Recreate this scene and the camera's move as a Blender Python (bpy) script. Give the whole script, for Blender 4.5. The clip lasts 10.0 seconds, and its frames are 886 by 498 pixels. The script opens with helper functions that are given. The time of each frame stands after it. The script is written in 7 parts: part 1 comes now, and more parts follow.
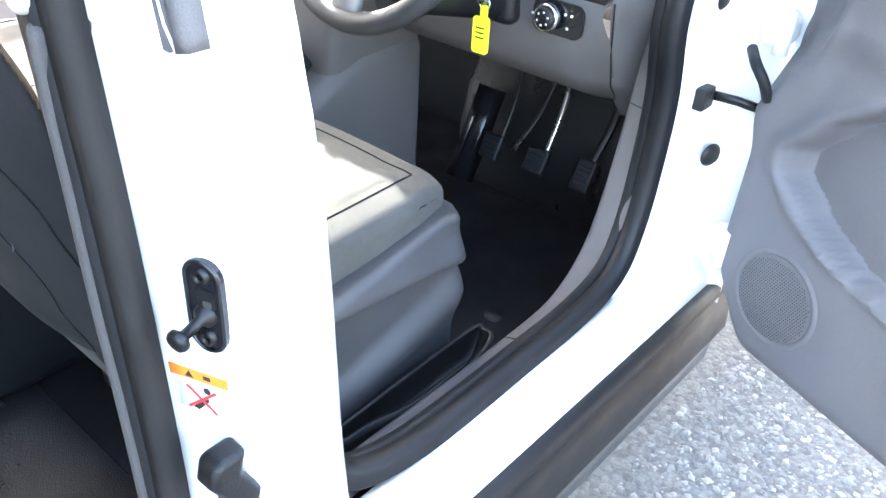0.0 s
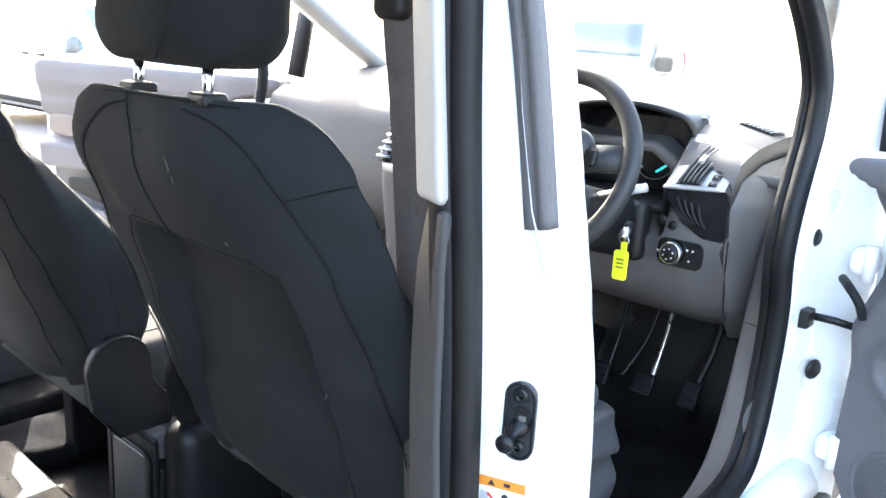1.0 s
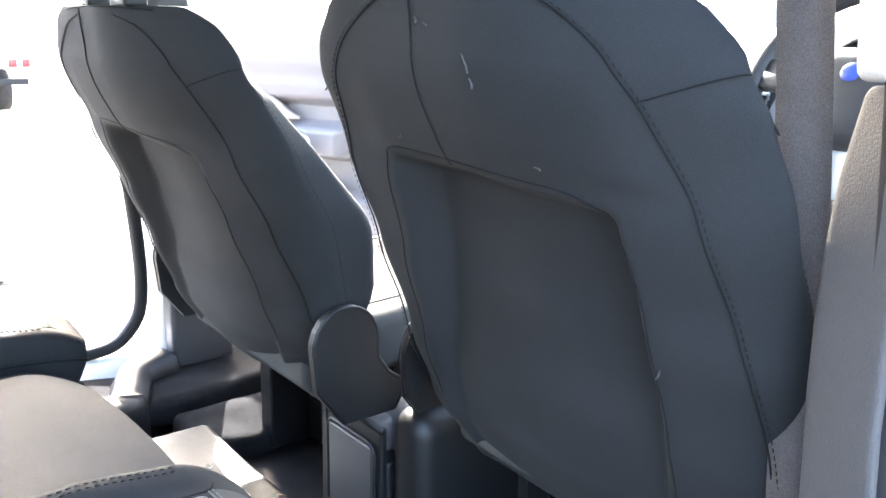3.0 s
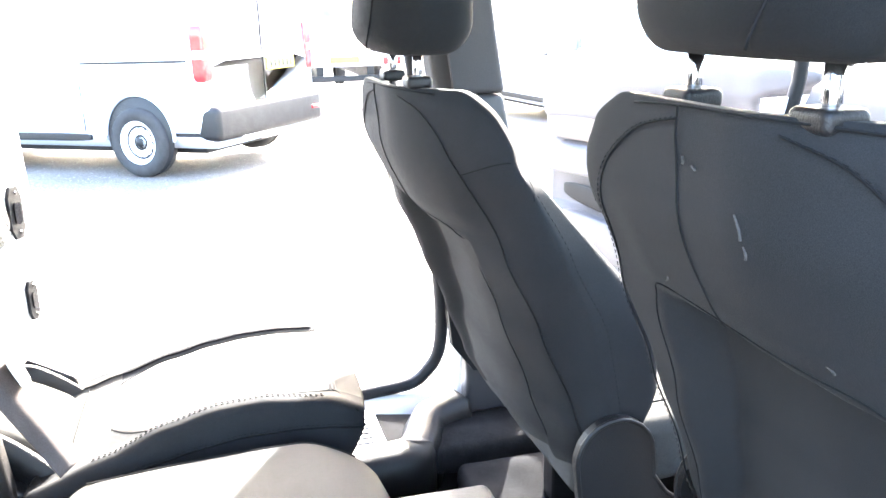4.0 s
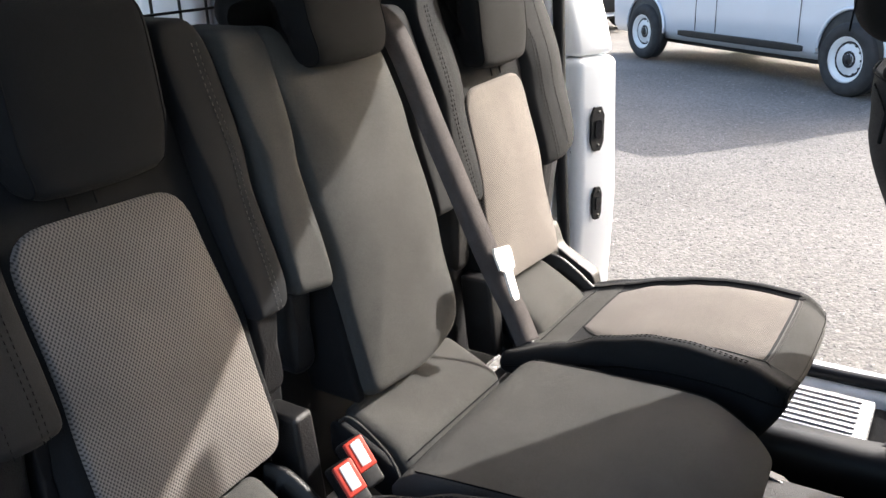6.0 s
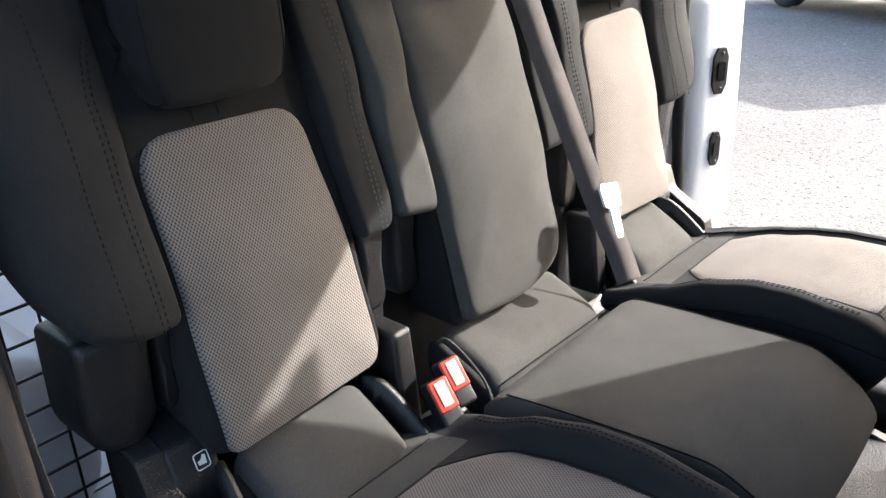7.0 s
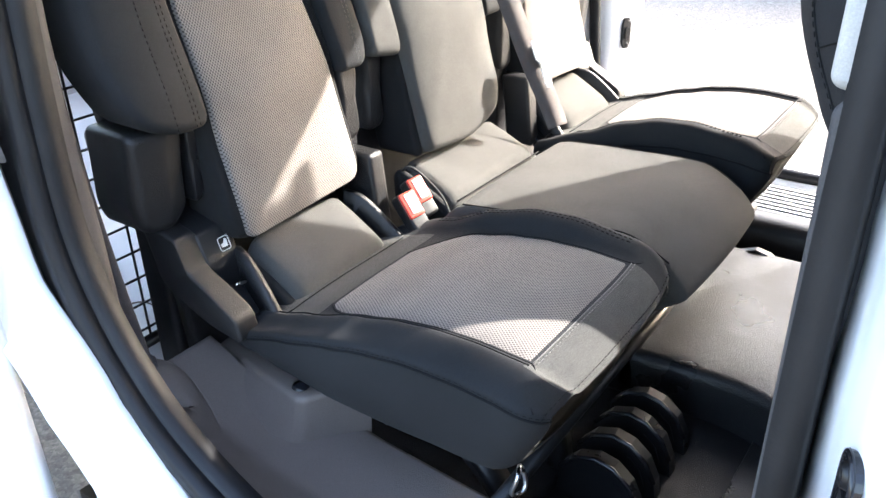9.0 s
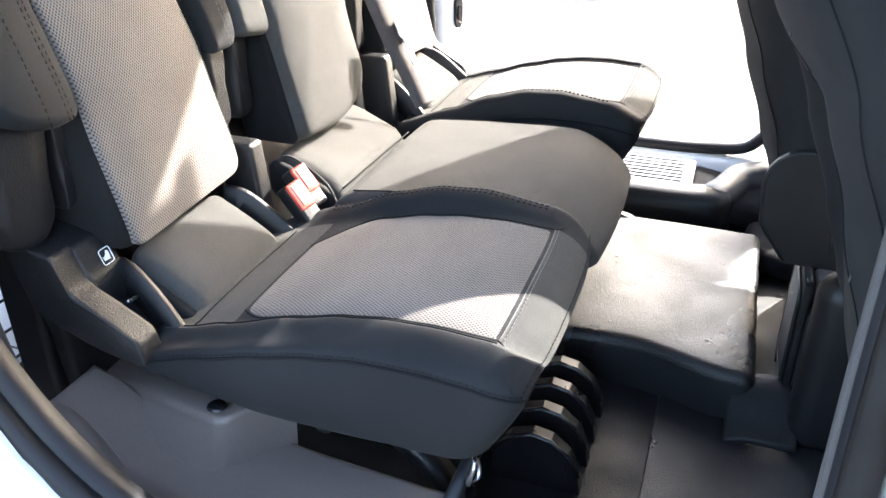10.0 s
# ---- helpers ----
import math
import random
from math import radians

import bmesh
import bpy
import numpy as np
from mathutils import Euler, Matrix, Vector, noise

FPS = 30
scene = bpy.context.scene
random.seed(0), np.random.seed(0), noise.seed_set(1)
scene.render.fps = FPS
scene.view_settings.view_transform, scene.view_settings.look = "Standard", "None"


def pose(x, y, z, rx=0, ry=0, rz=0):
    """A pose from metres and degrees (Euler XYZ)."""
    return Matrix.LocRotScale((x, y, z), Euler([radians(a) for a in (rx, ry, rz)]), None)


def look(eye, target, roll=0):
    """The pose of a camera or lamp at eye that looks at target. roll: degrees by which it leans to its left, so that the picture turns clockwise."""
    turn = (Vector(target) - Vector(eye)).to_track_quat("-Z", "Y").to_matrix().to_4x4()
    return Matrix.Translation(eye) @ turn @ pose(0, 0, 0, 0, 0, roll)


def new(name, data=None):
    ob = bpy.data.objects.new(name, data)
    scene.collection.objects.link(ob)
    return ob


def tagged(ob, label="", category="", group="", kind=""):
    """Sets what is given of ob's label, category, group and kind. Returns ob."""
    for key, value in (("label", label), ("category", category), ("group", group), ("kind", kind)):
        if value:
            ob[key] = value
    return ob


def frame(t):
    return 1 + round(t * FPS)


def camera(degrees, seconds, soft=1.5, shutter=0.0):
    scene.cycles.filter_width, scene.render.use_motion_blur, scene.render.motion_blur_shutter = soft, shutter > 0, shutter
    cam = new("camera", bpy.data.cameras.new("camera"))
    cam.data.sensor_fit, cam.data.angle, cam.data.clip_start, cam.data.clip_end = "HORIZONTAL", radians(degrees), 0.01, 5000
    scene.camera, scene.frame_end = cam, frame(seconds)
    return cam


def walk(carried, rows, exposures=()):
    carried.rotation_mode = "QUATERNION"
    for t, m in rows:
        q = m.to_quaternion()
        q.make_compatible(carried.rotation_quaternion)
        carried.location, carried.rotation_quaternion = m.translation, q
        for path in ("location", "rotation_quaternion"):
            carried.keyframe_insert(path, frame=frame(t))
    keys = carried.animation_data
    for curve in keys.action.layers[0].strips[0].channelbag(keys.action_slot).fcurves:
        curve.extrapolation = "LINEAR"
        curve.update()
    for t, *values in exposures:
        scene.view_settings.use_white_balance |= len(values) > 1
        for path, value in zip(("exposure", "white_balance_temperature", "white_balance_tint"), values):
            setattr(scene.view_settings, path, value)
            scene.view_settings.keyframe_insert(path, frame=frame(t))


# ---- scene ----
cam = camera(56.1, 10.0)
PATH = [
    (0, (1.363, 0.087, 1.508), (0.307, 1.38, 0.408), 3.7),
    (0.5, (1.412, -0.123, 1.518), (0.228, 1.289, 0.741), 3.4),
    (1, (1.359, -0.303, 1.492), (0.076, 1.145, 0.985), 3.4),
    (1.5, (1.285, -0.364, 1.441), (-0.016, 1.068, 0.935), 2.8),
    (2, (1.187, -0.351, 1.363), (-0.166, 1.032, 0.855), 2.2),
    (2.2, (1.154, -0.355, 1.345), (-0.216, 1.017, 0.842), 2.1),
    (3.3, (1.002, -0.262, 1.351), (-0.567, 0.862, 0.829), 1.0),
    (3.5, (0.974, -0.238, 1.372), (-0.661, 0.784, 0.841), 0.6),
    (4, (0.95, -0.145, 1.47), (-0.904, 0.368, 0.922), -1.1),
    (4.5, (0.922, -0.035, 1.564), (-0.992, -0.121, 0.991), -1.6),
    (5, (0.902, 0.089, 1.586), (-0.909, -0.539, 1.015), -2.2),
    (5.5, (0.963, 0.168, 1.584), (-0.766, -0.662, 1.017), -1.6),
    (6, (0.996, 0.223, 1.563), (-0.569, -0.792, 0.84), -1.8),
    (6.2, (0.994, 0.231, 1.553), (-0.496, -0.838, 0.753), -2.0),
    (7.3, (1.038, 0.282, 1.535), (-0.314, -0.947, 0.721), -1.9),
    (7.5, (1.092, 0.31, 1.528), (-0.258, -0.924, 0.719), -2.0),
    (8, (1.221, 0.373, 1.511), (-0.153, -0.836, 0.705), -2.0),
    (8.5, (1.287, 0.406, 1.492), (-0.117, -0.738, 0.642), -1.7),
    (9, (1.311, 0.402, 1.467), (-0.122, -0.631, 0.53), -1.5),
    (9.5, (1.315, 0.358, 1.438), (-0.189, -0.568, 0.498), -1.1),
    (10, (1.346, 0.21, 1.414), (-0.314, -0.378, 0.467), 0.0),
]
EXPOSURES = [(0.0, 4.7, 6800, 10), (0.5, 4.4, 6750, 10), (1.0, 4.0, 6700, 10), (1.5, 3.8, 6650, 10), (2.2, 3.65, 6600, 10), (3.3, 5.3, 6400, 10), (4.1, 5.0, 6400, 10), (4.5, 4.1, 6450, 10), (5.0, 2.9, 6500, 10), (5.5, 2.3, 6500, 10), (6.2, 2.15, 6450, 10), (7.5, 3.1, 6350, 10), (8.5, 3.55, 6550, 10), (10.0, 3.9, 6600, 10)]
walk(cam, [(t, look(eye, target, roll)) for t, eye, target, roll in PATH], EXPOSURES)


# ---- light ----
SUN = Vector((-1.0, 0.56, 0.69)).normalized()
world = bpy.data.worlds.new("sky")
scene.world = world
world.use_nodes = True
wn = world.node_tree.nodes
sky = wn.new("ShaderNodeTexSky")
sky.sky_type, sky.sun_disc = "NISHITA", False
sky.sun_elevation = math.asin(SUN.z)
sky.sun_rotation = math.atan2(SUN.x, SUN.y)
sky.dust_density, sky.ozone_density = 4.0, 0.6
world.node_tree.links.new(sky.outputs[0], wn["Background"].inputs[0])
wn["Background"].inputs[1].default_value = 0.15
sun_lamp = new("sun", bpy.data.lights.new("sun", "SUN"))
sun_lamp.data.energy, sun_lamp.data.angle, sun_lamp.data.color = 2.4, radians(0.6), (1.0, 0.965, 0.92)
sun_lamp.matrix_world = look(SUN * 30, (0, 0, 0))


# ---- materials ----
def node_mat(name, base, rough=0.5, metal=0.0, var=0.15, scale=6.0, grain=0.0, gscale=400.0, bump=0.0, bscale=300.0,
             coat=0.0, spec=0.5, sheen=0.0, rough_var=0.0, dirt=None, dirt_scale=1.5):
    """A principled material with colour variation at two scales, bump and optional dirt."""
    m = bpy.data.materials.new(name)
    m.use_nodes = True
    nt = m.node_tree
    n, l = nt.nodes, nt.links
    p = n["Principled BSDF"]
    p.inputs["Roughness"].default_value, p.inputs["Metallic"].default_value = rough, metal
    p.inputs["Coat Weight"].default_value, p.inputs["Coat Roughness"].default_value = coat, 0.04
    p.inputs["Specular IOR Level"].default_value = spec
    p.inputs["Sheen Weight"].default_value, p.inputs["Sheen Roughness"].default_value = sheen, 0.5
    tc = n.new("ShaderNodeTexCoord")

    def tex(sc, detail=4.0):
        t = n.new("ShaderNodeTexNoise")
        t.inputs["Scale"].default_value, t.inputs["Detail"].default_value = sc, detail
        l.new(tc.outputs["Object"], t.inputs["Vector"])
        return t

    def mixed(a, b, fac, lo, hi):
        r = n.new("ShaderNodeMapRange")
        r.inputs["From Min"].default_value, r.inputs["From Max"].default_value = lo, hi
        l.new(fac, r.inputs["Value"])
        x = n.new("ShaderNodeMix")
        x.data_type = "RGBA"
        for sock, v in ((x.inputs[6], a), (x.inputs[7], b)):
            if isinstance(v, tuple):
                sock.default_value = (*v, 1)
            else:
                l.new(v, sock)
        l.new(r.outputs[0], x.inputs[0])
        return x.outputs[2]

    lo = tuple(c * (1 - var) for c in base)
    hi = tuple(min(1, c * (1 + var)) for c in base)
    col = mixed(lo, hi, tex(scale).outputs["Fac"], 0.35, 0.65)
    if grain:
        g = tex(gscale, 2.0)
        dark = n.new("ShaderNodeMix")
        dark.data_type, dark.blend_type = "RGBA", "MULTIPLY"
        dark.inputs[0].default_value = 1.0
        l.new(col, dark.inputs[6])
        gr = n.new("ShaderNodeMapRange")
        gr.inputs["From Min"].default_value, gr.inputs["From Max"].default_value = 0.3, 0.7
        gr.inputs["To Min"].default_value, gr.inputs["To Max"].default_value = 1 - grain, 1 + grain
        l.new(g.outputs["Fac"], gr.inputs["Value"])
        l.new(gr.outputs[0], dark.inputs[7])
        col = dark.outputs[2]
    if dirt:
        col = mixed(col, dirt, tex(dirt_scale, 6.0).outputs["Fac"], 0.58, 0.75)
    l.new(col, p.inputs["Base Color"])
    if rough_var:
        rr = n.new("ShaderNodeMapRange")
        rr.inputs["From Min"].default_value, rr.inputs["From Max"].default_value = 0.3, 0.7
        rr.inputs["To Min"].default_value, rr.inputs["To Max"].default_value = rough - rough_var, rough + rough_var
        l.new(tex(scale * 1.7, 5.0).outputs["Fac"], rr.inputs["Value"])
        l.new(rr.outputs[0], p.inputs["Roughness"])
    if bump:
        b = n.new("ShaderNodeBump")
        b.inputs["Strength"].default_value, b.inputs["Distance"].default_value = bump, 0.002
        l.new(tex(bscale, 3.0).outputs["Fac"], b.inputs["Height"])
        l.new(b.outputs[0], p.inputs["Normal"])
    return m


def mesh_cloth(name, light, dark, axis, px=0.0046, pz=0.0062):
    """Knitted mesh cloth: staggered rows of small pale knots with dark holes between."""
    m = node_mat(name, light, 0.92, sheen=0.08, spec=0.15, scale=10, var=0.08)
    n, l = m.node_tree.nodes, m.node_tree.links
    p = n["Principled BSDF"]
    tc, sep = n.new("ShaderNodeTexCoord"), n.new("ShaderNodeSeparateXYZ")
    l.new(tc.outputs["Object"], sep.inputs[0])

    def math_node(op, a, b):
        q = n.new("ShaderNodeMath")
        q.operation = op
        for sock, v in zip(q.inputs, (a, b)):
            if isinstance(v, float):
                sock.default_value = v
            elif v is not None:
                l.new(v, sock)
        return q.outputs[0]
    wob = n.new("ShaderNodeTexNoise")
    wob.inputs["Scale"].default_value = 40.0
    l.new(tc.outputs["Object"], wob.inputs["Vector"])
    lean = math_node("MULTIPLY_ADD", wob.outputs["Fac"], 1.2)
    a = math_node("SINE", math_node("ADD", math_node("MULTIPLY", sep.outputs["X"], 2 * math.pi / px), lean), None)
    b = math_node("SINE", math_node("ADD", math_node("MULTIPLY", sep.outputs[axis], 2 * math.pi / pz), lean), None)
    fac = math_node("MULTIPLY", a, b)
    ramp = n.new("ShaderNodeMapRange")
    ramp.inputs["From Min"].default_value, ramp.inputs["From Max"].default_value = -0.75, 0.25
    l.new(fac, ramp.inputs["Value"])
    x = n.new("ShaderNodeMix")
    x.data_type = "RGBA"
    x.inputs[6].default_value = (*dark, 1)
    l.new(p.inputs["Base Color"].links[0].from_socket, x.inputs[7])
    l.new(ramp.outputs[0], x.inputs[0])
    l.new(x.outputs[2], p.inputs["Base Color"])
    bp = n.new("ShaderNodeBump")
    bp.inputs["Strength"].default_value, bp.inputs["Distance"].default_value = 0.4, 0.0008
    l.new(ramp.outputs[0], bp.inputs["Height"])
    l.new(bp.outputs[0], p.inputs["Normal"])
    return m


PAINT = node_mat("white_paint", (0.80, 0.81, 0.82), 0.3, var=0.02, scale=3, coat=0.6, rough_var=0.05, bump=0.03, bscale=60)
PAINT_IN = node_mat("white_primer", (0.74, 0.76, 0.79), 0.45, var=0.04, scale=5, coat=0.2, dirt=(0.5, 0.5, 0.5), dirt_scale=2.2)
SILVER = node_mat("silver_paint", (0.58, 0.61, 0.66), 0.32, 0.25, var=0.02, coat=0.6, scale=2)
CLOTH = node_mat("charcoal_cloth", (0.0110, 0.0112, 0.0118), 0.92, var=0.12, scale=7, grain=0.35, gscale=1500, bump=0.35, bscale=1800, sheen=0.02, spec=0.15)
CLOTH_SIDE = node_mat("charcoal_leatherette", (0.0168, 0.0175, 0.0190), 0.80, var=0.12, scale=6, grain=0.25, gscale=1200, bump=0.25, bscale=900, sheen=0.02, spec=0.12)
CLOTH_MID = node_mat("grey_knit", (0.061, 0.0605, 0.0575), 0.93, var=0.1, scale=9, grain=0.45, gscale=1300, bump=0.5, bscale=1500, sheen=0.03, spec=0.15)
WOVEN = mesh_cloth("taupe_weave", (0.195, 0.174, 0.158), (0.045, 0.040, 0.037), "Z")
WOVEN_FLAT = mesh_cloth("taupe_weave_flat", (0.195, 0.174, 0.158), (0.045, 0.040, 0.037), "Y")
THREAD = node_mat("grey_thread", (0.13, 0.125, 0.12), 0.8, var=0.1)
GREY_TRIM = node_mat("taupe_grey_plastic", (0.150, 0.124, 0.110), 0.48, var=0.06, scale=4, grain=0.12, gscale=700, bump=0.4, bscale=500, rough_var=0.06)
DASH_GREY = node_mat("dash_grey_plastic", (0.100, 0.093, 0.094), 0.62, var=0.06, scale=4, grain=0.12, gscale=700, bump=0.4, bscale=500)
DOOR_GREY = node_mat("door_grey_plastic", (0.118, 0.112, 0.118), 0.6, var=0.05, scale=4, grain=0.1, gscale=700, bump=0.3, bscale=500)
LIGHT_TRIM = node_mat("pale_grey_plastic", (0.40, 0.385, 0.36), 0.6, var=0.05, scale=4, grain=0.08, gscale=700, bump=0.3, bscale=500)
BLACK = node_mat("black_plastic", (0.008, 0.008, 0.009), 0.45, spec=0.35, var=0.15, scale=6, grain=0.2, gscale=900, bump=0.35, bscale=600, rough_var=0.08)
GLOSS_BLACK = node_mat("gloss_black_plastic", (0.010, 0.010, 0.012), 0.18, var=0.1, scale=6)
RUBBER = node_mat("black_rubber", (0.011, 0.0115, 0.0135), 0.52, spec=0.24, var=0.15, scale=8, bump=0.15, bscale=200, rough_var=0.1)
SEAT_PLASTIC = node_mat("dark_grey_plastic", (0.040, 0.040, 0.044), 0.42, var=0.08, scale=6, grain=0.15, gscale=800, bump=0.3, bscale=600)
PILLAR_GREY = node_mat("pillar_grey_plastic", (0.050, 0.047, 0.048), 0.68, var=0.06, scale=4, grain=0.12, gscale=700, bump=0.4, bscale=500)
SEAL_BROWN = node_mat("worn_rubber", (0.013, 0.012, 0.012), 0.6, spec=0.25, var=0.25, scale=12, bump=0.15, bscale=200)
VINYL = node_mat("black_vinyl", (0.013, 0.013, 0.014), 0.36, var=0.25, scale=5, grain=0.3, gscale=420, bump=0.7, bscale=380, rough_var=0.14, spec=0.36, dirt=(0.029, 0.029, 0.028), dirt_scale=3.0)
VINYL_DULL = node_mat("worn_black_vinyl", (0.012, 0.012, 0.013), 0.5, var=0.25, scale=6, grain=0.3, gscale=450, bump=0.5, bscale=420, rough_var=0.14, spec=0.22, dirt=(0.022, 0.021, 0.020), dirt_scale=4.0)
CARPET = node_mat("dark_carpet", (0.012, 0.012, 0.013), 0.95, spec=0.1, var=0.3, scale=20, grain=0.5, gscale=500, bump=1.0, bscale=400)
RIM_SILVER = node_mat("silver_wheel_paint", (0.62, 0.63, 0.64), 0.4, 0.1, var=0.06, scale=8)
STEEL = node_mat("bare_steel", (0.55, 0.55, 0.56), 0.3, 1.0, var=0.1, scale=20, rough_var=0.1)
CHROME = node_mat("chrome", (0.7, 0.71, 0.74), 0.12, 1.0, var=0.05)
ALLOY = node_mat("silver_plastic", (0.42, 0.42, 0.43), 0.38, 0.5, var=0.05, scale=10)
BLACK_STEEL = node_mat("black_steel", (0.008, 0.008, 0.009), 0.35, 0.0, spec=0.35, var=0.2, scale=12, rough_var=0.1)
WEBBING = node_mat("seatbelt_webbing", (0.085, 0.074, 0.072), 0.75, var=0.08, scale=30, grain=0.35, gscale=900, bump=0.5, bscale=1200, spec=0.25)
RED = node_mat("red_plastic", (0.52, 0.05, 0.03), 0.35, var=0.08)
WHITE_PLASTIC = node_mat("white_plastic", (0.75, 0.74, 0.72), 0.4, var=0.03)
ORANGE = node_mat("orange_print", (0.75, 0.25, 0.03), 0.5, var=0.05)
RED_PRINT = node_mat("red_print", (0.6, 0.04, 0.04), 0.5, var=0.05)
BLACK_PRINT = node_mat("black_print", (0.02, 0.02, 0.02), 0.5, var=0.05)
GREY_PRINT = node_mat("grey_print", (0.45, 0.46, 0.47), 0.5, var=0.05)
YELLOW = node_mat("yellow_tag", (0.75, 0.78, 0.03), 0.5, var=0.04)
PLATE_YELLOW = node_mat("plate_yellow", (0.80, 0.60, 0.04), 0.45, var=0.04)
TEAL = node_mat("teal_display", (0.02, 0.35, 0.36), 0.3, var=0.05)
TEAL.node_tree.nodes["Principled BSDF"].inputs["Emission Color"].default_value = (0.05, 0.8, 0.8, 1)
TEAL.node_tree.nodes["Principled BSDF"].inputs["Emission Strength"].default_value = 0.06
LAMP_RED = node_mat("lamp_red", (0.50, 0.02, 0.02), 0.15, var=0.15, scale=30, coat=0.5)
LAMP_CLEAR = node_mat("lamp_clear", (0.55, 0.5, 0.5), 0.1, var=0.1, scale=30)
TYRE = node_mat("tyre_rubber", (0.022, 0.022, 0.023), 0.85, var=0.2, scale=15, bump=0.3, bscale=120)
BLUE = node_mat("blue_badge", (0.03, 0.06, 0.30), 0.3, var=0.05)


def glass_mat(name, tint=(0.9, 0.94, 0.95), rough=0.0):
    m = bpy.data.materials.new(name)
    m.use_nodes = True
    n, l = m.node_tree.nodes, m.node_tree.links
    n.remove(n["Principled BSDF"])
    tr, gl, mx, fr, pw, ad = (n.new(k) for k in ("ShaderNodeBsdfTransparent", "ShaderNodeBsdfGlossy", "ShaderNodeMixShader", "ShaderNodeLayerWeight", "ShaderNodeMath", "ShaderNodeMath"))
    tr.inputs[0].default_value = (*tint, 1)
    gl.inputs["Roughness"].default_value = rough
    fr.inputs["Blend"].default_value = 0.5
    pw.operation, pw.inputs[1].default_value = "POWER", 4.0
    ad.operation, ad.inputs[1].default_value, ad.inputs[2].default_value = "MULTIPLY_ADD", 0.8, 0.06
    l.new(fr.outputs["Facing"], pw.inputs[0]), l.new(pw.outputs[0], ad.inputs[0]), l.new(ad.outputs[0], mx.inputs[0]), l.new(tr.outputs[0], mx.inputs[1]), l.new(gl.outputs[0], mx.inputs[2])
    l.new(mx.outputs[0], n["Material Output"].inputs[0])
    return m


GLASS = glass_mat("window_glass")
CAR_GLASS = node_mat("dark_car_glass", (0.10, 0.125, 0.125), 0.05, var=0.05, scale=2, spec=0.8)


def wood_mat():
    m = node_mat("plywood", (0.40, 0.130, 0.050), 0.55, var=0.12, scale=3)
    n, l = m.node_tree.nodes, m.node_tree.links
    p = n["Principled BSDF"]
    tc, mp, ns = n.new("ShaderNodeTexCoord"), n.new("ShaderNodeMapping"), n.new("ShaderNodeTexNoise")
    mp.inputs["Scale"].default_value = (1, 2.0, 26)
    ns.inputs["Scale"].default_value, ns.inputs["Detail"].default_value = 4, 8
    l.new(tc.outputs["Object"], mp.inputs[0]), l.new(mp.outputs[0], ns.inputs["Vector"])
    mx = n.new("ShaderNodeMix")
    mx.data_type, mx.blend_type = "RGBA", "MULTIPLY"
    mx.inputs[0].default_value = 0.7
    l.new(p.inputs["Base Color"].links[0].from_socket, mx.inputs[6])
    r = n.new("ShaderNodeMapRange")
    r.inputs["From Min"].default_value, r.inputs["From Max"].default_value = 0.3, 0.7
    r.inputs["To Min"].default_value, r.inputs["To Max"].default_value = 0.5, 1.35
    l.new(ns.outputs["Fac"], r.inputs["Value"]), l.new(r.outputs[0], mx.inputs[7])
    l.new(mx.outputs[2], p.inputs["Base Color"])
    return m


def gravel_mat():
    m = node_mat("gravel", (0.134, 0.124, 0.112), 0.9, var=0.15, scale=0.7, dirt=(0.116, 0.105, 0.092), dirt_scale=0.5)
    n, l = m.node_tree.nodes, m.node_tree.links
    p = n["Principled BSDF"]
    tc = n.new("ShaderNodeTexCoord")
    col = p.inputs["Base Color"].links[0].from_socket
    heights = []
    for sc, lo, hi in ((60, 0.66, 1.3), (140, 0.75, 1.25)):
        v = n.new("ShaderNodeTexVoronoi")
        v.inputs["Scale"].default_value = sc
        l.new(tc.outputs["Object"], v.inputs["Vector"])
        sep = n.new("ShaderNodeSeparateColor")
        l.new(v.outputs["Color"], sep.inputs[0])
        r = n.new("ShaderNodeMapRange")
        r.inputs["To Min"].default_value, r.inputs["To Max"].default_value = lo, hi
        l.new(sep.outputs[0], r.inputs["Value"])
        mx = n.new("ShaderNodeMix")
        mx.data_type, mx.blend_type = "RGBA", "MULTIPLY"
        mx.inputs[0].default_value = 0.8
        l.new(col, mx.inputs[6]), l.new(r.outputs[0], mx.inputs[7])
        col = mx.outputs[2]
        heights.append(v.outputs["Distance"])
    l.new(col, p.inputs["Base Color"])
    b = n.new("ShaderNodeBump")
    b.invert = True
    b.inputs["Strength"].default_value, b.inputs["Distance"].default_value = 0.4, 0.006
    l.new(heights[0], b.inputs["Height"])
    l.new(b.outputs[0], p.inputs["Normal"])
    return m


WOOD, GRAVEL = wood_mat(), gravel_mat()


# ---- builders ----
def sm(a, b, x):
    """Smooth step from 0 at a to 1 at b."""
    k = min(1.0, max(0.0, (x - a) / (b - a)))
    return k * k * (3 - 2 * k)


def lerp_table(table, x):
    """Piecewise-linear value; table of (x, value) in rising x."""
    if x <= table[0][0]:
        return table[0][1]
    for (x0, v0), (x1, v1) in zip(table, table[1:]):
        if x <= x1:
            k = (x - x0) / (x1 - x0)
            k = k * k * (3 - 2 * k) * 0.5 + k * 0.5
            return v0 + (v1 - v0) * k
    return table[-1][1]


def lerp_line(table, x):
    """Straight interpolation; table of (x, value) in rising x."""
    if x <= table[0][0]:
        return table[0][1]
    for (x0, v0), (x1, v1) in zip(table, table[1:]):
        if x <= x1:
            return v0 + (v1 - v0) * (x - x0) / max(1e-9, x1 - x0)
    return table[-1][1]


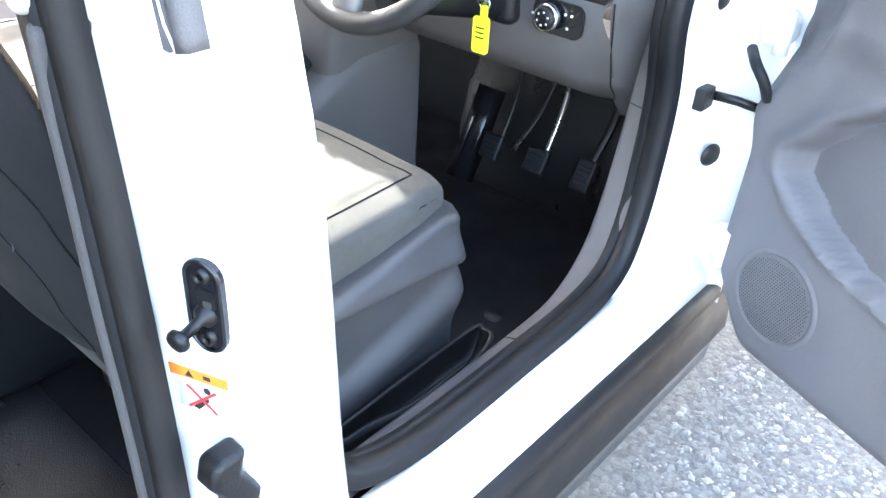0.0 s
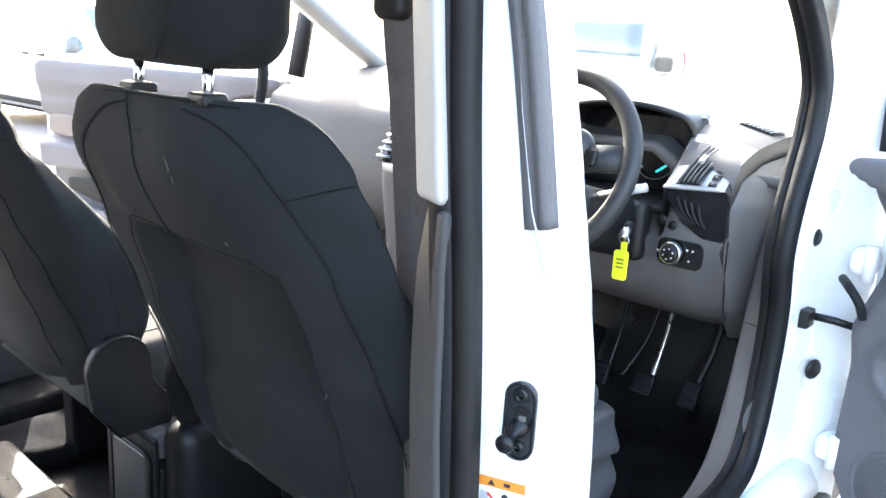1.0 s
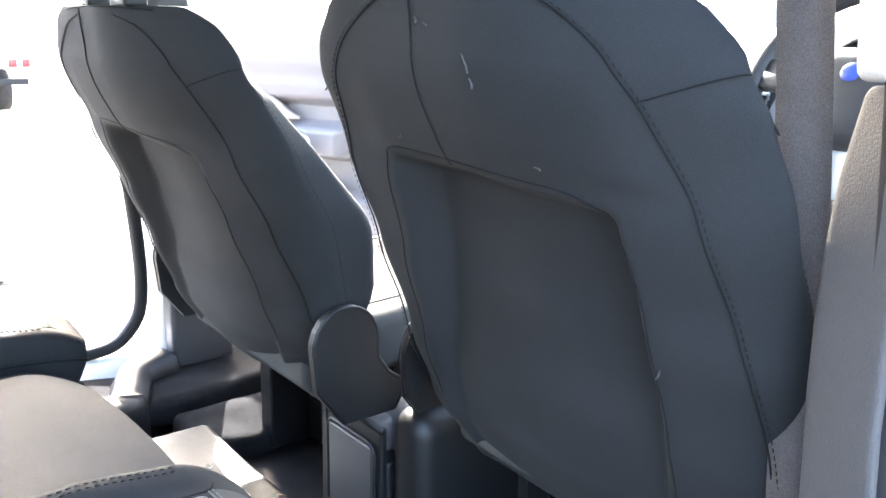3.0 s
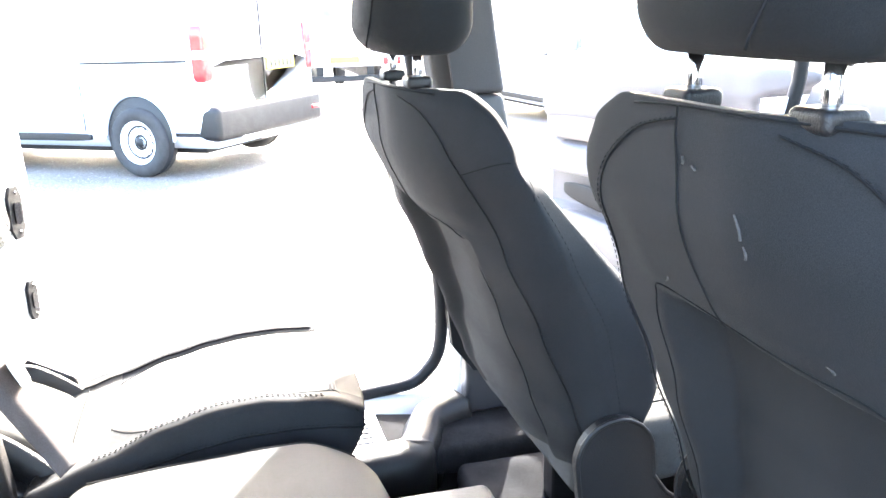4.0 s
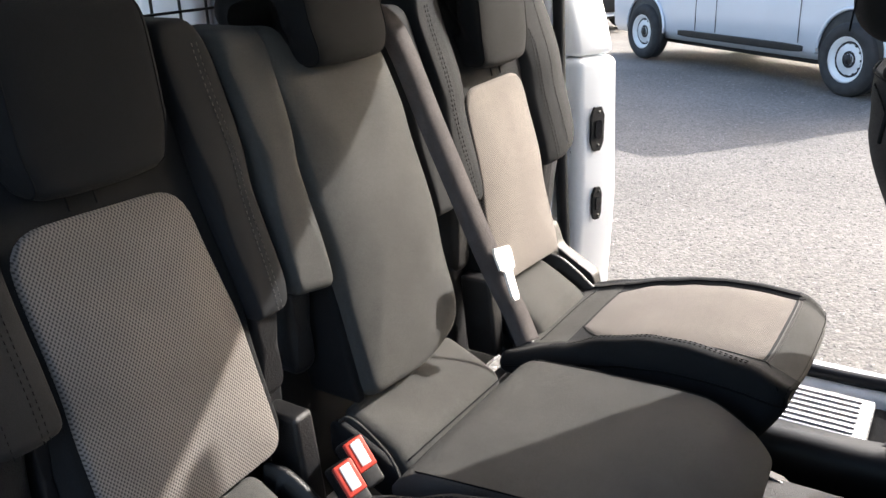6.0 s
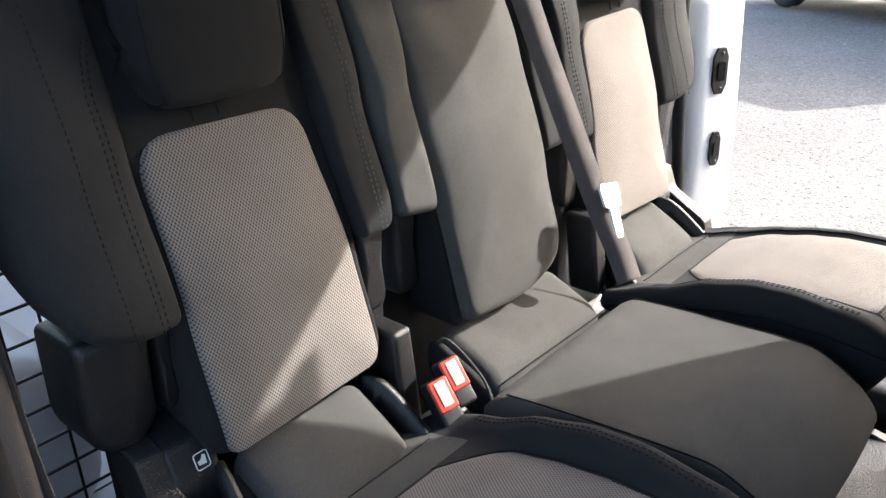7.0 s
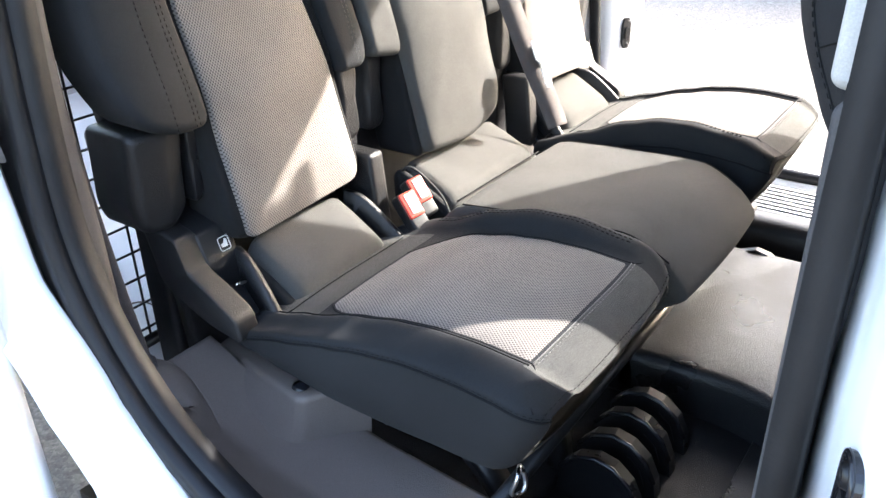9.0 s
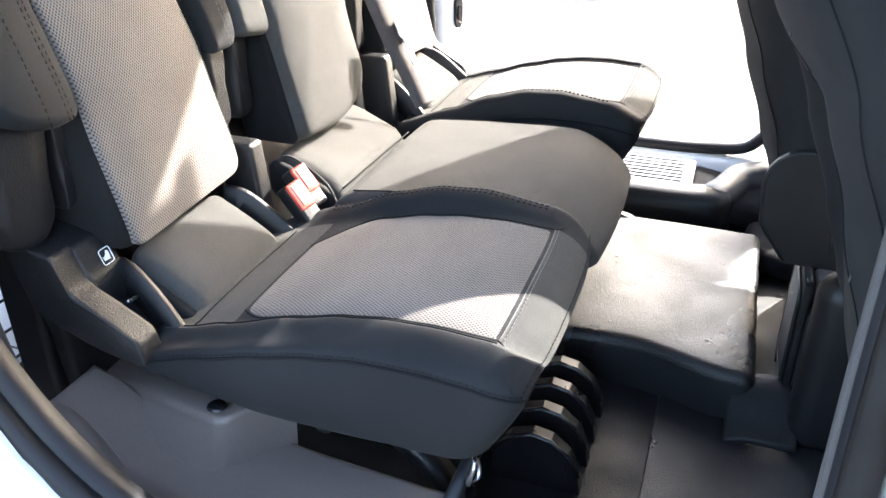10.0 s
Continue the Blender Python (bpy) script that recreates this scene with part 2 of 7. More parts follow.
def thing(name, at, label, category, group="", kind=""):
    ob = new(name)
    ob.empty_display_size = 0.05
    ob.location = at
    return tagged(ob, label, category, group, kind)


def part(name, geo, material, parent=None, label="", smooth=True):
    """One mesh object, its corners given in the world, under a thing or a part."""
    verts, faces = geo
    me = bpy.data.meshes.new(name)
    me.from_pydata([tuple(v) for v in verts], [], faces)
    me.materials.append(material)
    if smooth:
        me.polygons.foreach_set("use_smooth", [True] * len(me.polygons))
    me.update()
    ob = new(name, me)
    if parent is not None:
        ob.parent = parent
        root = parent
        while root.parent is not None:
            root = root.parent
        ob.matrix_parent_inverse = Matrix.Translation(root.location).inverted() if parent is root else Matrix.Identity(4)
    if label:
        ob["label"] = label
    return ob


def join(*geos):
    verts, faces = [], []
    for v, fs in geos:
        k = len(verts)
        verts += list(v)
        faces += [tuple(i + k for i in f) for f in fs]
    return verts, faces


def moved(geo, m):
    return [m @ Vector(v) for v in geo[0]], geo[1]


def rbox(lo, hi, r, n=(1, 1, 1), fn=None, edge=3):
    """A box from lo to hi with edges rounded to r, n inner divisions a side, and every corner passed through fn."""
    h = [(b - a) / 2 for a, b in zip(lo, hi)]
    c = [(b + a) / 2 for a, b in zip(lo, hi)]
    rad = r if isinstance(r, tuple) else (r, r, r)
    rad = [min(q, k * 0.999) for q, k in zip(rad, h)]
    axes = []
    for k in range(3):
        inner = [-(h[k] - rad[k]) + 2 * (h[k] - rad[k]) * i / n[k] for i in range(n[k] + 1)]
        out = [h[k] - rad[k] + rad[k] * math.tan(math.pi / 4 * i / edge) for i in range(1, edge + 1)]
        axes.append([-o for o in reversed(out)] + inner + out)
    index, verts, faces = {}, [], []

    def vert(ijk):
        if ijk not in index:
            p = [axes[k][ijk[k]] for k in range(3)]
            inn = [min(h[k] - rad[k], max(-(h[k] - rad[k]), p[k])) for k in range(3)]
            d = [(p[k] - inn[k]) / rad[k] for k in range(3)]
            ln = math.sqrt(sum(q * q for q in d)) or 1.0
            q = Vector([c[k] + inn[k] + rad[k] * d[k] / ln for k in range(3)])
            index[ijk] = len(verts)
            verts.append(Vector(fn(q)) if fn else q)
        return index[ijk]

    size = [len(a) - 1 for a in axes]
    for k in range(3):
        u, v = (k + 1) % 3, (k + 2) % 3
        for side in (0, size[k]):
            for i in range(size[u]):
                for j in range(size[v]):
                    quad = []
                    for di, dj in ((0, 0), (1, 0), (1, 1), (0, 1)):
                        ijk = [0, 0, 0]
                        ijk[k], ijk[u], ijk[v] = side, i + di, j + dj
                        quad.append(vert(tuple(ijk)))
                    faces.append(tuple(quad if side else reversed(quad)))
    return verts, faces


def spline(pts, steps=8, closed=False):
    """Catmull-Rom points through pts."""
    pts = [Vector(p) for p in pts]
    out, n = [], len(pts)
    for i in range(n if closed else n - 1):
        if closed:
            p0, p1, p2, p3 = (pts[(i + k) % n] for k in (-1, 0, 1, 2))
        else:
            p0, p1, p2, p3 = pts[max(0, i - 1)], pts[i], pts[i + 1], pts[min(n - 1, i + 2)]
        for s in range(steps):
            t = s / steps
            out.append(0.5 * ((2 * p1) + (p2 - p0) * t + (2 * p0 - 5 * p1 + 4 * p2 - p3) * t * t + (3 * p1 - p0 - 3 * p2 + p3) * t ** 3))
    if not closed:
        out.append(pts[-1])
    return out


def sweep(path, section, closed=False, up=(0, 0, 1), scale=None):
    """A section of (side, up) offsets swept along the path."""
    path = [Vector(p) for p in path]
    n, m = len(path), len(section)
    verts, faces = [], []
    for i, p in enumerate(path):
        a = path[(i - 1) % n] if (closed or i) else path[0]
        b = path[(i + 1) % n] if (closed or i < n - 1) else path[-1]
        d = (b - a).normalized()
        side = d.cross(Vector(up))
        side = side.normalized() if side.length > 1e-4 else Vector((1, 0, 0))
        upv = side.cross(d)
        k = scale(i / max(1, n - 1)) if scale else 1.0
        verts += [p + side * (s * k) + upv * (u * k) for s, u in section]
    for i in range(n if closed else n - 1):
        j = (i + 1) % n
        for k in range(m):
            q = (k + 1) % m
            faces.append((i * m + k, i * m + q, j * m + q, j * m + k))
    if not closed:
        faces.append(tuple(reversed(range(m))))
        faces.append(tuple((n - 1) * m + k for k in range(m)))
    return verts, faces


def ring(r, n=8, ry=None):
    ry = r if ry is None else ry
    return [(r * math.cos(2 * math.pi * i / n), ry * math.sin(2 * math.pi * i / n)) for i in range(n)]


def tube(path, r, n=8, closed=False, up=(0, 0, 1)):
    return sweep(path, ring(r, n), closed, up)


def lathe(profile, axis, at, n=24):
    """(radius, height) profile turned about the axis through the place."""
    axis = Vector(axis).normalized()
    m = axis.to_track_quat("Z", "Y").to_matrix().to_4x4()
    m.translation = Vector(at)
    verts, faces, k = [], [], len(profile)
    for i in range(n):
        a = 2 * math.pi * i / n
        verts += [m @ Vector((r * math.cos(a), r * math.sin(a), h)) for r, h in profile]
    for i in range(n):
        j = (i + 1) % n
        for q in range(k - 1):
            faces.append((i * k + q, j * k + q, j * k + q + 1, i * k + q + 1))
    return verts, faces


def prism(outline, thick, m):
    """A flat outline (u, v) with thickness, placed by the matrix (u, v, thickness as x, y, z)."""
    n = len(outline)
    verts = [m @ Vector((u, v, 0)) for u, v in outline] + [m @ Vector((u, v, thick)) for u, v in outline]
    faces = [tuple(reversed(range(n))), tuple(range(n, 2 * n))]
    faces += [(i, (i + 1) % n, n + (i + 1) % n, n + i) for i in range(n)]
    return verts, faces


def rounded(w, h, r, n=5):
    """Outline of a rounded rectangle about the origin."""
    out = []
    for cx, cy, a0 in ((w / 2 - r, h / 2 - r, 0), (-w / 2 + r, h / 2 - r, 90), (-w / 2 + r, -h / 2 + r, 180), (w / 2 - r, -h / 2 + r, 270)):
        for i in range(n + 1):
            a = radians(a0 + 90 * i / n)
            out.append((cx + r * math.cos(a), cy + r * math.sin(a)))
    return out


def frame_from(at, xdir, ydir):
    """A matrix with its x and y axes along the given directions."""
    x = Vector(xdir).normalized()
    z = x.cross(Vector(ydir)).normalized()
    y = z.cross(x)
    m = Matrix((x, y, z)).transposed().to_4x4()
    m.translation = Vector(at)
    return m


def sheet(fn, us, vs, thick=0.0):
    """A grid of points fn(u, v); with thickness it is closed to a slab along its normals."""
    nu, nv = len(us), len(vs)
    top = [Vector(fn(u, v)) for u in us for v in vs]
    faces = [(i * nv + j, (i + 1) * nv + j, (i + 1) * nv + j + 1, i * nv + j + 1) for i in range(nu - 1) for j in range(nv - 1)]
    if not thick:
        return top, faces
    verts = list(top)
    for i in range(nu):
        for j in range(nv):
            a = top[min(nu - 1, i + 1) * nv + j] - top[max(0, i - 1) * nv + j]
            b = top[i * nv + min(nv - 1, j + 1)] - top[i * nv + max(0, j - 1)]
            verts.append(top[i * nv + j] - a.cross(b).normalized() * thick)
    k = nu * nv
    faces += [tuple(q + k for q in reversed(f)) for f in faces]
    edge = [i * nv for i in range(nu)] + [(nu - 1) * nv + j for j in range(1, nv)] + [i * nv + nv - 1 for i in range(nu - 2, -1, -1)] + [j for j in range(nv - 2, 0, -1)]
    for q, w in zip(edge, edge[1:] + edge[:1]):
        faces.append((w, q, q + k, w + k))
    return verts, faces


def lin(a, b, n):
    return [a + (b - a) * i / n for i in range(n + 1)]


def patch(fn, a0, a1, b0, b1, corner=0.25, rise=0.004, n=22):
    """A panel on the surface fn(a, b, lift): rounded outline, sunk edge and slightly raised middle."""
    verts, faces = [], []
    grid = lin(-1, 1, n)
    for u in grid:
        for v in grid:
            # square to rounded square
            k = corner
            uu = u * math.sqrt(1 - k * v * v / 2)
            vv = v * math.sqrt(1 - k * u * u / 2)
            e = max(abs(u), abs(v))
            lift = rise * (1 - e ** 6) - 0.0025 * sm(0.93, 1.0, e)
            verts.append(Vector(fn((a0 + a1) / 2 + (a1 - a0) / 2 * uu, (b0 + b1) / 2 + (b1 - b0) / 2 * vv, lift)))
    m = n + 1
    faces = [(i * m + j, (i + 1) * m + j, (i + 1) * m + j + 1, i * m + j + 1) for i in range(n) for j in range(n)]
    return verts, faces


def stitches(path, length=0.0045, gap=0.004, r=0.0007, up=(0, 0, 1)):
    """Short threads along a path."""
    path = [Vector(p) for p in path]
    out, run, on = [], 0.0, []
    dist = [0.0]
    for a, b in zip(path, path[1:]):
        dist.append(dist[-1] + (b - a).length)

    def at(d):
        for i in range(len(path) - 1):
            if dist[i + 1] >= d:
                k = (d - dist[i]) / max(1e-9, dist[i + 1] - dist[i])
                return path[i].lerp(path[i + 1], k)
        return path[-1]

    d = 0.0
    while d + length < dist[-1]:
        out.append(sweep([at(d), at(d + length)], ring(r, 4), up=up))
        d += length + gap
    return join(*out)


# ---- ground ----
def ground_z(x, y):
    return -0.045 * min(6.0, max(0.0, -7.6 - x))


def axis_steps(lo, hi, near):
    pts = [lo, lo * 0.3, lo * 0.1, *lin(-14, 8, near), hi * 0.1, hi * 0.3, hi]
    return sorted(set(round(p, 3) for p in pts))


tagged(part("ground", sheet(lambda x, y: (x, y, ground_z(x, y)), axis_steps(-900, 900, 44), axis_steps(-900, 900, 44)), GRAVEL),
       "grey and buff loose gravel of a sunlit yard", "ground", kind="structure")


# ---- the van's shell ----
van = thing("van_body", (0, 0, 0), "white painted crew van body with its doors open", "van", kind="structure")
XR = 0.90      # outer face of the right side
XL = -0.90


def shell_box(name, lo, hi, r, mat, label="", fn=None, n=(1, 1, 1)):
    return part(name, rbox(lo, hi, r, n, fn), mat, van, label)


# roof and headliner
shell_box("roof", (-0.78, -2.35, 1.87), (0.78, 1.0, 1.915), 0.02, PAINT, fn=lambda p: (p.x, p.y, p.z - 0.03 * (p.x / 0.8) ** 4 + 0.02), n=(10, 4, 1))
shell_box("headliner", (-0.72, -0.80, 1.845), (0.72, 0.98, 1.865), 0.01, LIGHT_TRIM)
for sx in (-1, 1):
    part("roof_rail", sweep([(sx * 0.765, -2.35, 1.858), (sx * 0.765, 0.95, 1.858)], ring(0.025, 10)), PAINT, van)
    # windscreen pillar
    part("windscreen_pillar", sweep(spline([(sx * 0.775, 0.88, 1.86), (sx * 0.815, 1.25, 1.68), (sx * 0.84, 1.62, 1.46), (sx * 0.86, 1.98, 1.27)]), [(0.03, 0.03), (-0.03, 0.03), (-0.04, -0.03), (0.035, -0.03)]), PAINT, van)
    part("pillar_trim", sweep(spline([(sx * 0.735, 0.92, 1.82), (sx * 0.77, 1.25, 1.64), (sx * 0.79, 1.60, 1.44), (sx * 0.81, 1.86, 1.30)]), ring(0.035, 10, 0.028)), LIGHT_TRIM, van)
# windscreen
tagged(part("windscreen", sheet(lambda u, v: (u * (0.78 + 0.05 * v), 0.98 + 1.02 * v - 0.06 * u * u * v, 1.875 - 0.605 * v), lin(-1, 1, 8), lin(0, 1, 6), 0.005), GLASS, van), "curved clear windscreen")
van.children[-1].visible_shadow = False
# bonnet and front end
part("bonnet", sheet(lambda x, y: (x, y, 1.22 - 0.20 * ((y - 1.95) / 0.85) ** 1.6 - 0.06 * (x / 0.8) ** 2), lin(-0.84, 0.84, 16), lin(1.95, 2.80, 12), 0.03), PAINT, van)
shell_box("scuttle", (-0.82, 1.90, 1.16), (0.82, 2.02, 1.225), 0.02, BLACK)
shell_box("front_end", (-0.86, 1.98, 0.30), (0.86, 2.86, 1.0), 0.12, PAINT, n=(4, 4, 4))
shell_box("firewall", (-0.84, 1.86, 0.36), (0.84, 1.94, 1.2), 0.02, BLACK)


# --- right side ---
def pillar_face(z):
    """Inner and outer x of the white rear face of the right centre pillar at height z."""
    inner = lerp_table([(0.5, 0.857), (0.8, 0.847), (1.13, 0.835), (1.22, 0.822), (1.35, 0.807), (1.475, 0.780), (1.8, 0.732)], z)
    outer = lerp_table([(0.5, 0.975), (0.72, 0.945), (0.9, 0.926), (1.02, 0.920), (1.12, 0.912), (1.20, 0.902), (1.28, 0.884), (1.34, 0.870), (1.43, 0.852), (1.54, 0.830), (1.8, 0.768)], z)
    return inner, outer


zs = lin(0.52, 1.85, 40)
cols = [(-0.10, 0.350), (0.0, 0.362), (0.10, 0.367), (0.45, 0.377), (0.75, 0.388), (0.90, 0.402), (0.97, 0.422), (1.0, 0.452), (0.94, 0.482), (0.75, 0.50), (0.40, 0.505), (-0.10, 0.505)]
verts, faces = [], []
for z in zs:
    a, b = pillar_face(z)
    fwd = 0.10 * sm(0.78, 0.52, z) if z < 0.78 else 0.0
    verts += [Vector((a + (b - a) * k, y + fwd * (k > 0.7) - (0.045 * sm(1.12, 1.34, z) if 0.93 < k else 0.0), z)) for k, y in cols]
m = len(cols)
faces = [(i * m + j, i * m + (j + 1) % m, (i + 1) * m + (j + 1) % m, (i + 1) * m + j) for i in range(len(zs) - 1) for j in range(m)]
part("centre_pillar", (verts, faces), PAINT, van, "white painted centre door pillar")
# inner plastic trim of the pillar, lower and upper pieces
part("pillar_trim_lower", rbox((0.724, 0.327, 0.56), (0.800, 0.48, 1.315), 0.010, (3, 2, 12),
     lambda p: (p.x + lerp_table([(0.6, 0.035), (0.95, 0.024), (1.1, 0.014), (1.2, 0.014), (1.26, 0.018), (1.31, 0.028)], p.z) * (1.0 - 0.6 * sm(0.73, 0.79, p.x) * sm(1.15, 1.3, p.z)), p.y + 0.012 - 0.45 * (p.x - 0.745) * sm(0.40, 0.34, p.y), p.z)), PILLAR_GREY, van, "dark grey plastic pillar trim")
part("pillar_trim_upper", rbox((0.752, 0.322, 1.318), (0.808, 0.47, 1.80), 0.010, (3, 2, 10),
     lambda p: (p.x - 0.10 * max(0.0, p.z - 1.31), p.y + 0.012 - 0.40 * (p.x - 0.745) * sm(0.40, 0.34, p.y), p.z)), LIGHT_TRIM, van, "pale grey upper pillar trim")
# seals of the rear door opening on the right
def rear_seal(off, y_off=0.0):
    return spline([(0.777 + off, 0.345 + y_off, 1.79), (0.800 + off, 0.343 + y_off, 1.45), (0.830 + off, 0.342 + y_off, 1.12), (0.842 + off, 0.342 + y_off, 0.80), (0.848 + off, 0.325 + y_off, 0.68), (0.850 + off, 0.20, 0.635),
                   (0.85 + off, -0.05, 0.635), (0.845 + off, -0.25, 0.68), (0.84 + off, -0.42, 0.78), (0.835 + off, -0.53, 0.95), (0.825 + off, -0.56, 1.15), (0.79 + off, -0.59, 1.45), (0.745 + off, -0.60, 1.79)], 8)


part("door_seal", sweep(rear_seal(-0.022), [(0.020, 0.016), (0.005, 0.024), (-0.016, 0.014), (-0.018, -0.012), (0.0, -0.018), (0.018, -0.012)], up=(1, 0, 0)), RUBBER, van, "black rubber sliding door seal")
LIP = [(0.012, 0.012), (-0.010, 0.014), (-0.012, -0.010), (0.012, -0.010)]
part("door_seal", sweep(rear_seal(0.006, -0.004)[:42], LIP, up=(1, 0, 0)), SEAL_BROWN, van, "worn brownish seal lip")
part("door_seal", sweep(rear_seal(0.006, -0.004)[41:], LIP, up=(1, 0, 0)), RUBBER, van)
# flocked guide strip at the upper pillar
part("guide_strip", sweep(spline([(0.878, 0.392, 1.300), (0.856, 0.390, 1.43), (0.834, 0.388, 1.54), (0.772, 0.386, 1.79)]), [(0.015, 0.009), (0.005, 0.013), (0.001, 0.005), (-0.003, 0.013), (-0.015, 0.010), (-0.016, -0.008), (0.016, -0.008)], up=(0, -1, 0)), DASH_GREY, van, "grey rubber guide strip")
# striker plate with pin, a sunk window between its two bolts
stk = frame_from((0.879, 0.3835, 1.087), (1, 0.30, 0), (0, 0, 1))
plate = part("striker_plate", prism(rounded(0.036, 0.092, 0.0175), 0.006, stk), GLOSS_BLACK, van, "black door striker with a pin", smooth=False)
part("plate_rim", tube([stk @ Vector((u, v, 0.006)) for u, v in rounded(0.033, 0.089, 0.016)], 0.0022, 6, True, up=(0, 1, 0)), GLOSS_BLACK, plate)
for dz in (0.031, -0.031):
    part("striker_bolt", moved(lathe([(0.003, 0.002), (0.004, 0.004), (0.0075, 0.004), (0.009, 0)], (0, 0, 1), (0, dz, 0.006), 14), stk), BLACK_STEEL, plate)
part("striker_window", prism(rounded(0.018, 0.018, 0.004), 0.0012, stk @ Matrix.Translation((0.003, 0.009, 0.006))), BLACK, plate, smooth=False)
part("striker_glint", prism(rounded(0.008, 0.006, 0.001), 0.0010, stk @ Matrix.Translation((0.004, 0.005, 0.0072))), STEEL, plate, smooth=False)
part("striker_pin", moved(lathe([(0, 0.038), (0.0085, 0.038), (0.0105, 0.035), (0.0105, 0.031), (0.005, 0.027), (0.005, 0.010), (0.010, 0.006), (0.012, 0)], (-0.12, -0.20, 1), (0, -0.008, 0.004), 16), stk), BLACK_STEEL, van, "steel striker pin")
low_catch = part("lower_catch", rbox((0.884, 0.352, 0.858), (0.914, 0.386, 0.944), 0.008, (1, 1, 4), lambda p: (p.x, p.y + 0.010 * math.sin((p.z - 0.858) * 73), p.z)), BLACK, van, "black lower door catch")
for dz in (0.925, 0.880):
    part("catch_screw", lathe([(0.003, 0.003), (0.008, 0.004), (0.010, 0)], (0.2, -1, 0), (0.899, 0.354, dz), 12), STEEL, low_catch)
# sill: white step, black cladding, grey inner kick plate
def sill_line(pts):
    return sweep([(0, -0.30, 0), (0, 0.20, 0), (0, 0.6, 0), (0, 1.0, 0), (0, 1.30, 0), (0, 1.55, 0)], pts, up=(0, 0, 1))


part("sill", sill_line([(0.850, 0.655), (0.872, 0.655), (0.895, 0.64), (0.912, 0.60), (0.918, 0.565), (0.905, 0.54), (0.845, 0.50)]), PAINT, van, "white painted door sill")
part("sill_cladding", sill_line([(0.905, 0.578), (0.928, 0.574), (0.936, 0.566), (0.938, 0.545), (0.930, 0.535), (0.942, 0.52), (0.948, 0.44), (0.93, 0.405), (0.90, 0.40), (0.88, 0.50)]), BLACK, van, "black plastic lower sill cladding")
part("sill_cladding_lower", sill_line([(0.90, 0.402), (0.93, 0.400), (0.925, 0.34), (0.86, 0.28), (0.84, 0.30)]), SEAT_PLASTIC, van)
def front_seal(off):
    return spline([(0.725 + off, 0.50, 1.79), (0.748 + off, 0.50, 1.45), (0.768 + off, 0.50, 1.10), (0.782 + off, 0.505, 0.85), (0.815 + off, 0.55, 0.712), (0.84 + off, 0.66, 0.672), (0.84 + off, 0.95, 0.668), (0.84 + off, 1.10, 0.676), (0.838 + off, 1.19, 0.705), (0.833 + off, 1.238, 0.77),
                   (0.83 + off, 1.262, 0.88), (0.83 + off, 1.264, 1.0), (0.83 + off, 1.240, 1.12), (0.83 + off, 1.246, 1.20), (0.828 + off, 1.274, 1.28), (0.826 + off, 1.302, 1.36), (0.822 + off, 1.300, 1.46), (0.805 + off, 1.20, 1.60), (0.785 + off, 1.02, 1.71), (0.765 + off, 0.85, 1.77)], 8)


part("door_seal", sweep(front_seal(0.004), [(0.018, 0.015), (0.010, 0.021), (0.002, 0.016), (-0.007, 0.021), (-0.017, 0.014), (-0.017, -0.009), (0.0, -0.012), (0.018, -0.009)], up=(1, 0, 0)), RUBBER, van, "black rubber front door seal")
part("door_seal", sweep(front_seal(-0.018), [(0.010, 0.009), (-0.008, 0.010), (-0.009, -0.008), (0.009, -0.008)], up=(1, 0, 0)), RUBBER, van)
# white hinge jamb
part("hinge_jamb", sheet(lambda u, v: (0.850 + 0.012 * u + 0.075 * sm(0.72, 1.0, u), 1.17 + 0.105 * sm(0.60, 0.80, 0.5 + v * 1.1) * (1 - u) + 0.32 * u + 0.05 * sm(1.0, 1.35, 0.5 + v * 1.1), 0.5 + v * 1.10), lin(0, 1, 8), lin(0, 1, 14), 0.02), PAINT, van, "white painted hinge jamb")
JT = spline([(0, 0.50, 0.640), (0, 0.80, 0.637), (0, 1.05, 0.640), (0, 1.145, 0.660), (0, 1.208, 0.72), (0, 1.246, 0.82), (0, 1.272, 0.935), (0, 1.295, 1.05), (0, 1.325, 1.15), (0, 1.365, 1.24), (0, 1.405, 1.31)], 8)
JN = []
for q, a in enumerate(JT):
    d = (JT[min(len(JT) - 1, q + 1)] - JT[max(0, q - 1)]).normalized()
    JN.append(Vector((0, d.z, -d.y)))


def jamb_band(u, v):
    """Grey band inside the door seal: over the sill, then up the hinge pillar; u from the seal inwards."""
    q = int(round(v))
    across = [(0.832, 0.000), (0.822, -0.002), (0.805, 0.000), (0.785, 0.006), (0.768, 0.012), (0.761, 0.018), (0.758, 0.035), (0.757, 0.10)]
    k = min(6, int(u))
    x = across[k][0] + (across[k + 1][0] - across[k][0]) * (u - k)
    dep = across[k][1] + (across[k + 1][1] - across[k][1]) * (u - k)
    return JT[q] + Vector((x, 0, 0)) + JN[q] * dep


part("jamb_trim", sheet(jamb_band, lin(0, 7, 28), list(range(len(JT)))), DASH_GREY, van, "grey plastic band inside the door seal")
for q in (14, 50):
    part("trim_joint", tube([jamb_band(u, q) + JN[q] * -0.0008 for u in lin(0.3, 5.5, 14)], 0.0010, 5), BLACK, van)
shell_box("side_trim", (0.772, 1.37, 0.50), (0.815, 1.80, 0.93), 0.012, BLACK, "black footwell side lining")
shell_box("front_wing", (0.885, 1.56, 0.45), (0.925, 2.75, 1.18), 0.03, PAINT, n=(1, 4, 3))
shell_box("front_wing", (-0.925, 1.53, 0.45), (-0.885, 2.75, 1.18), 0.03, PAINT, n=(1, 4, 3))
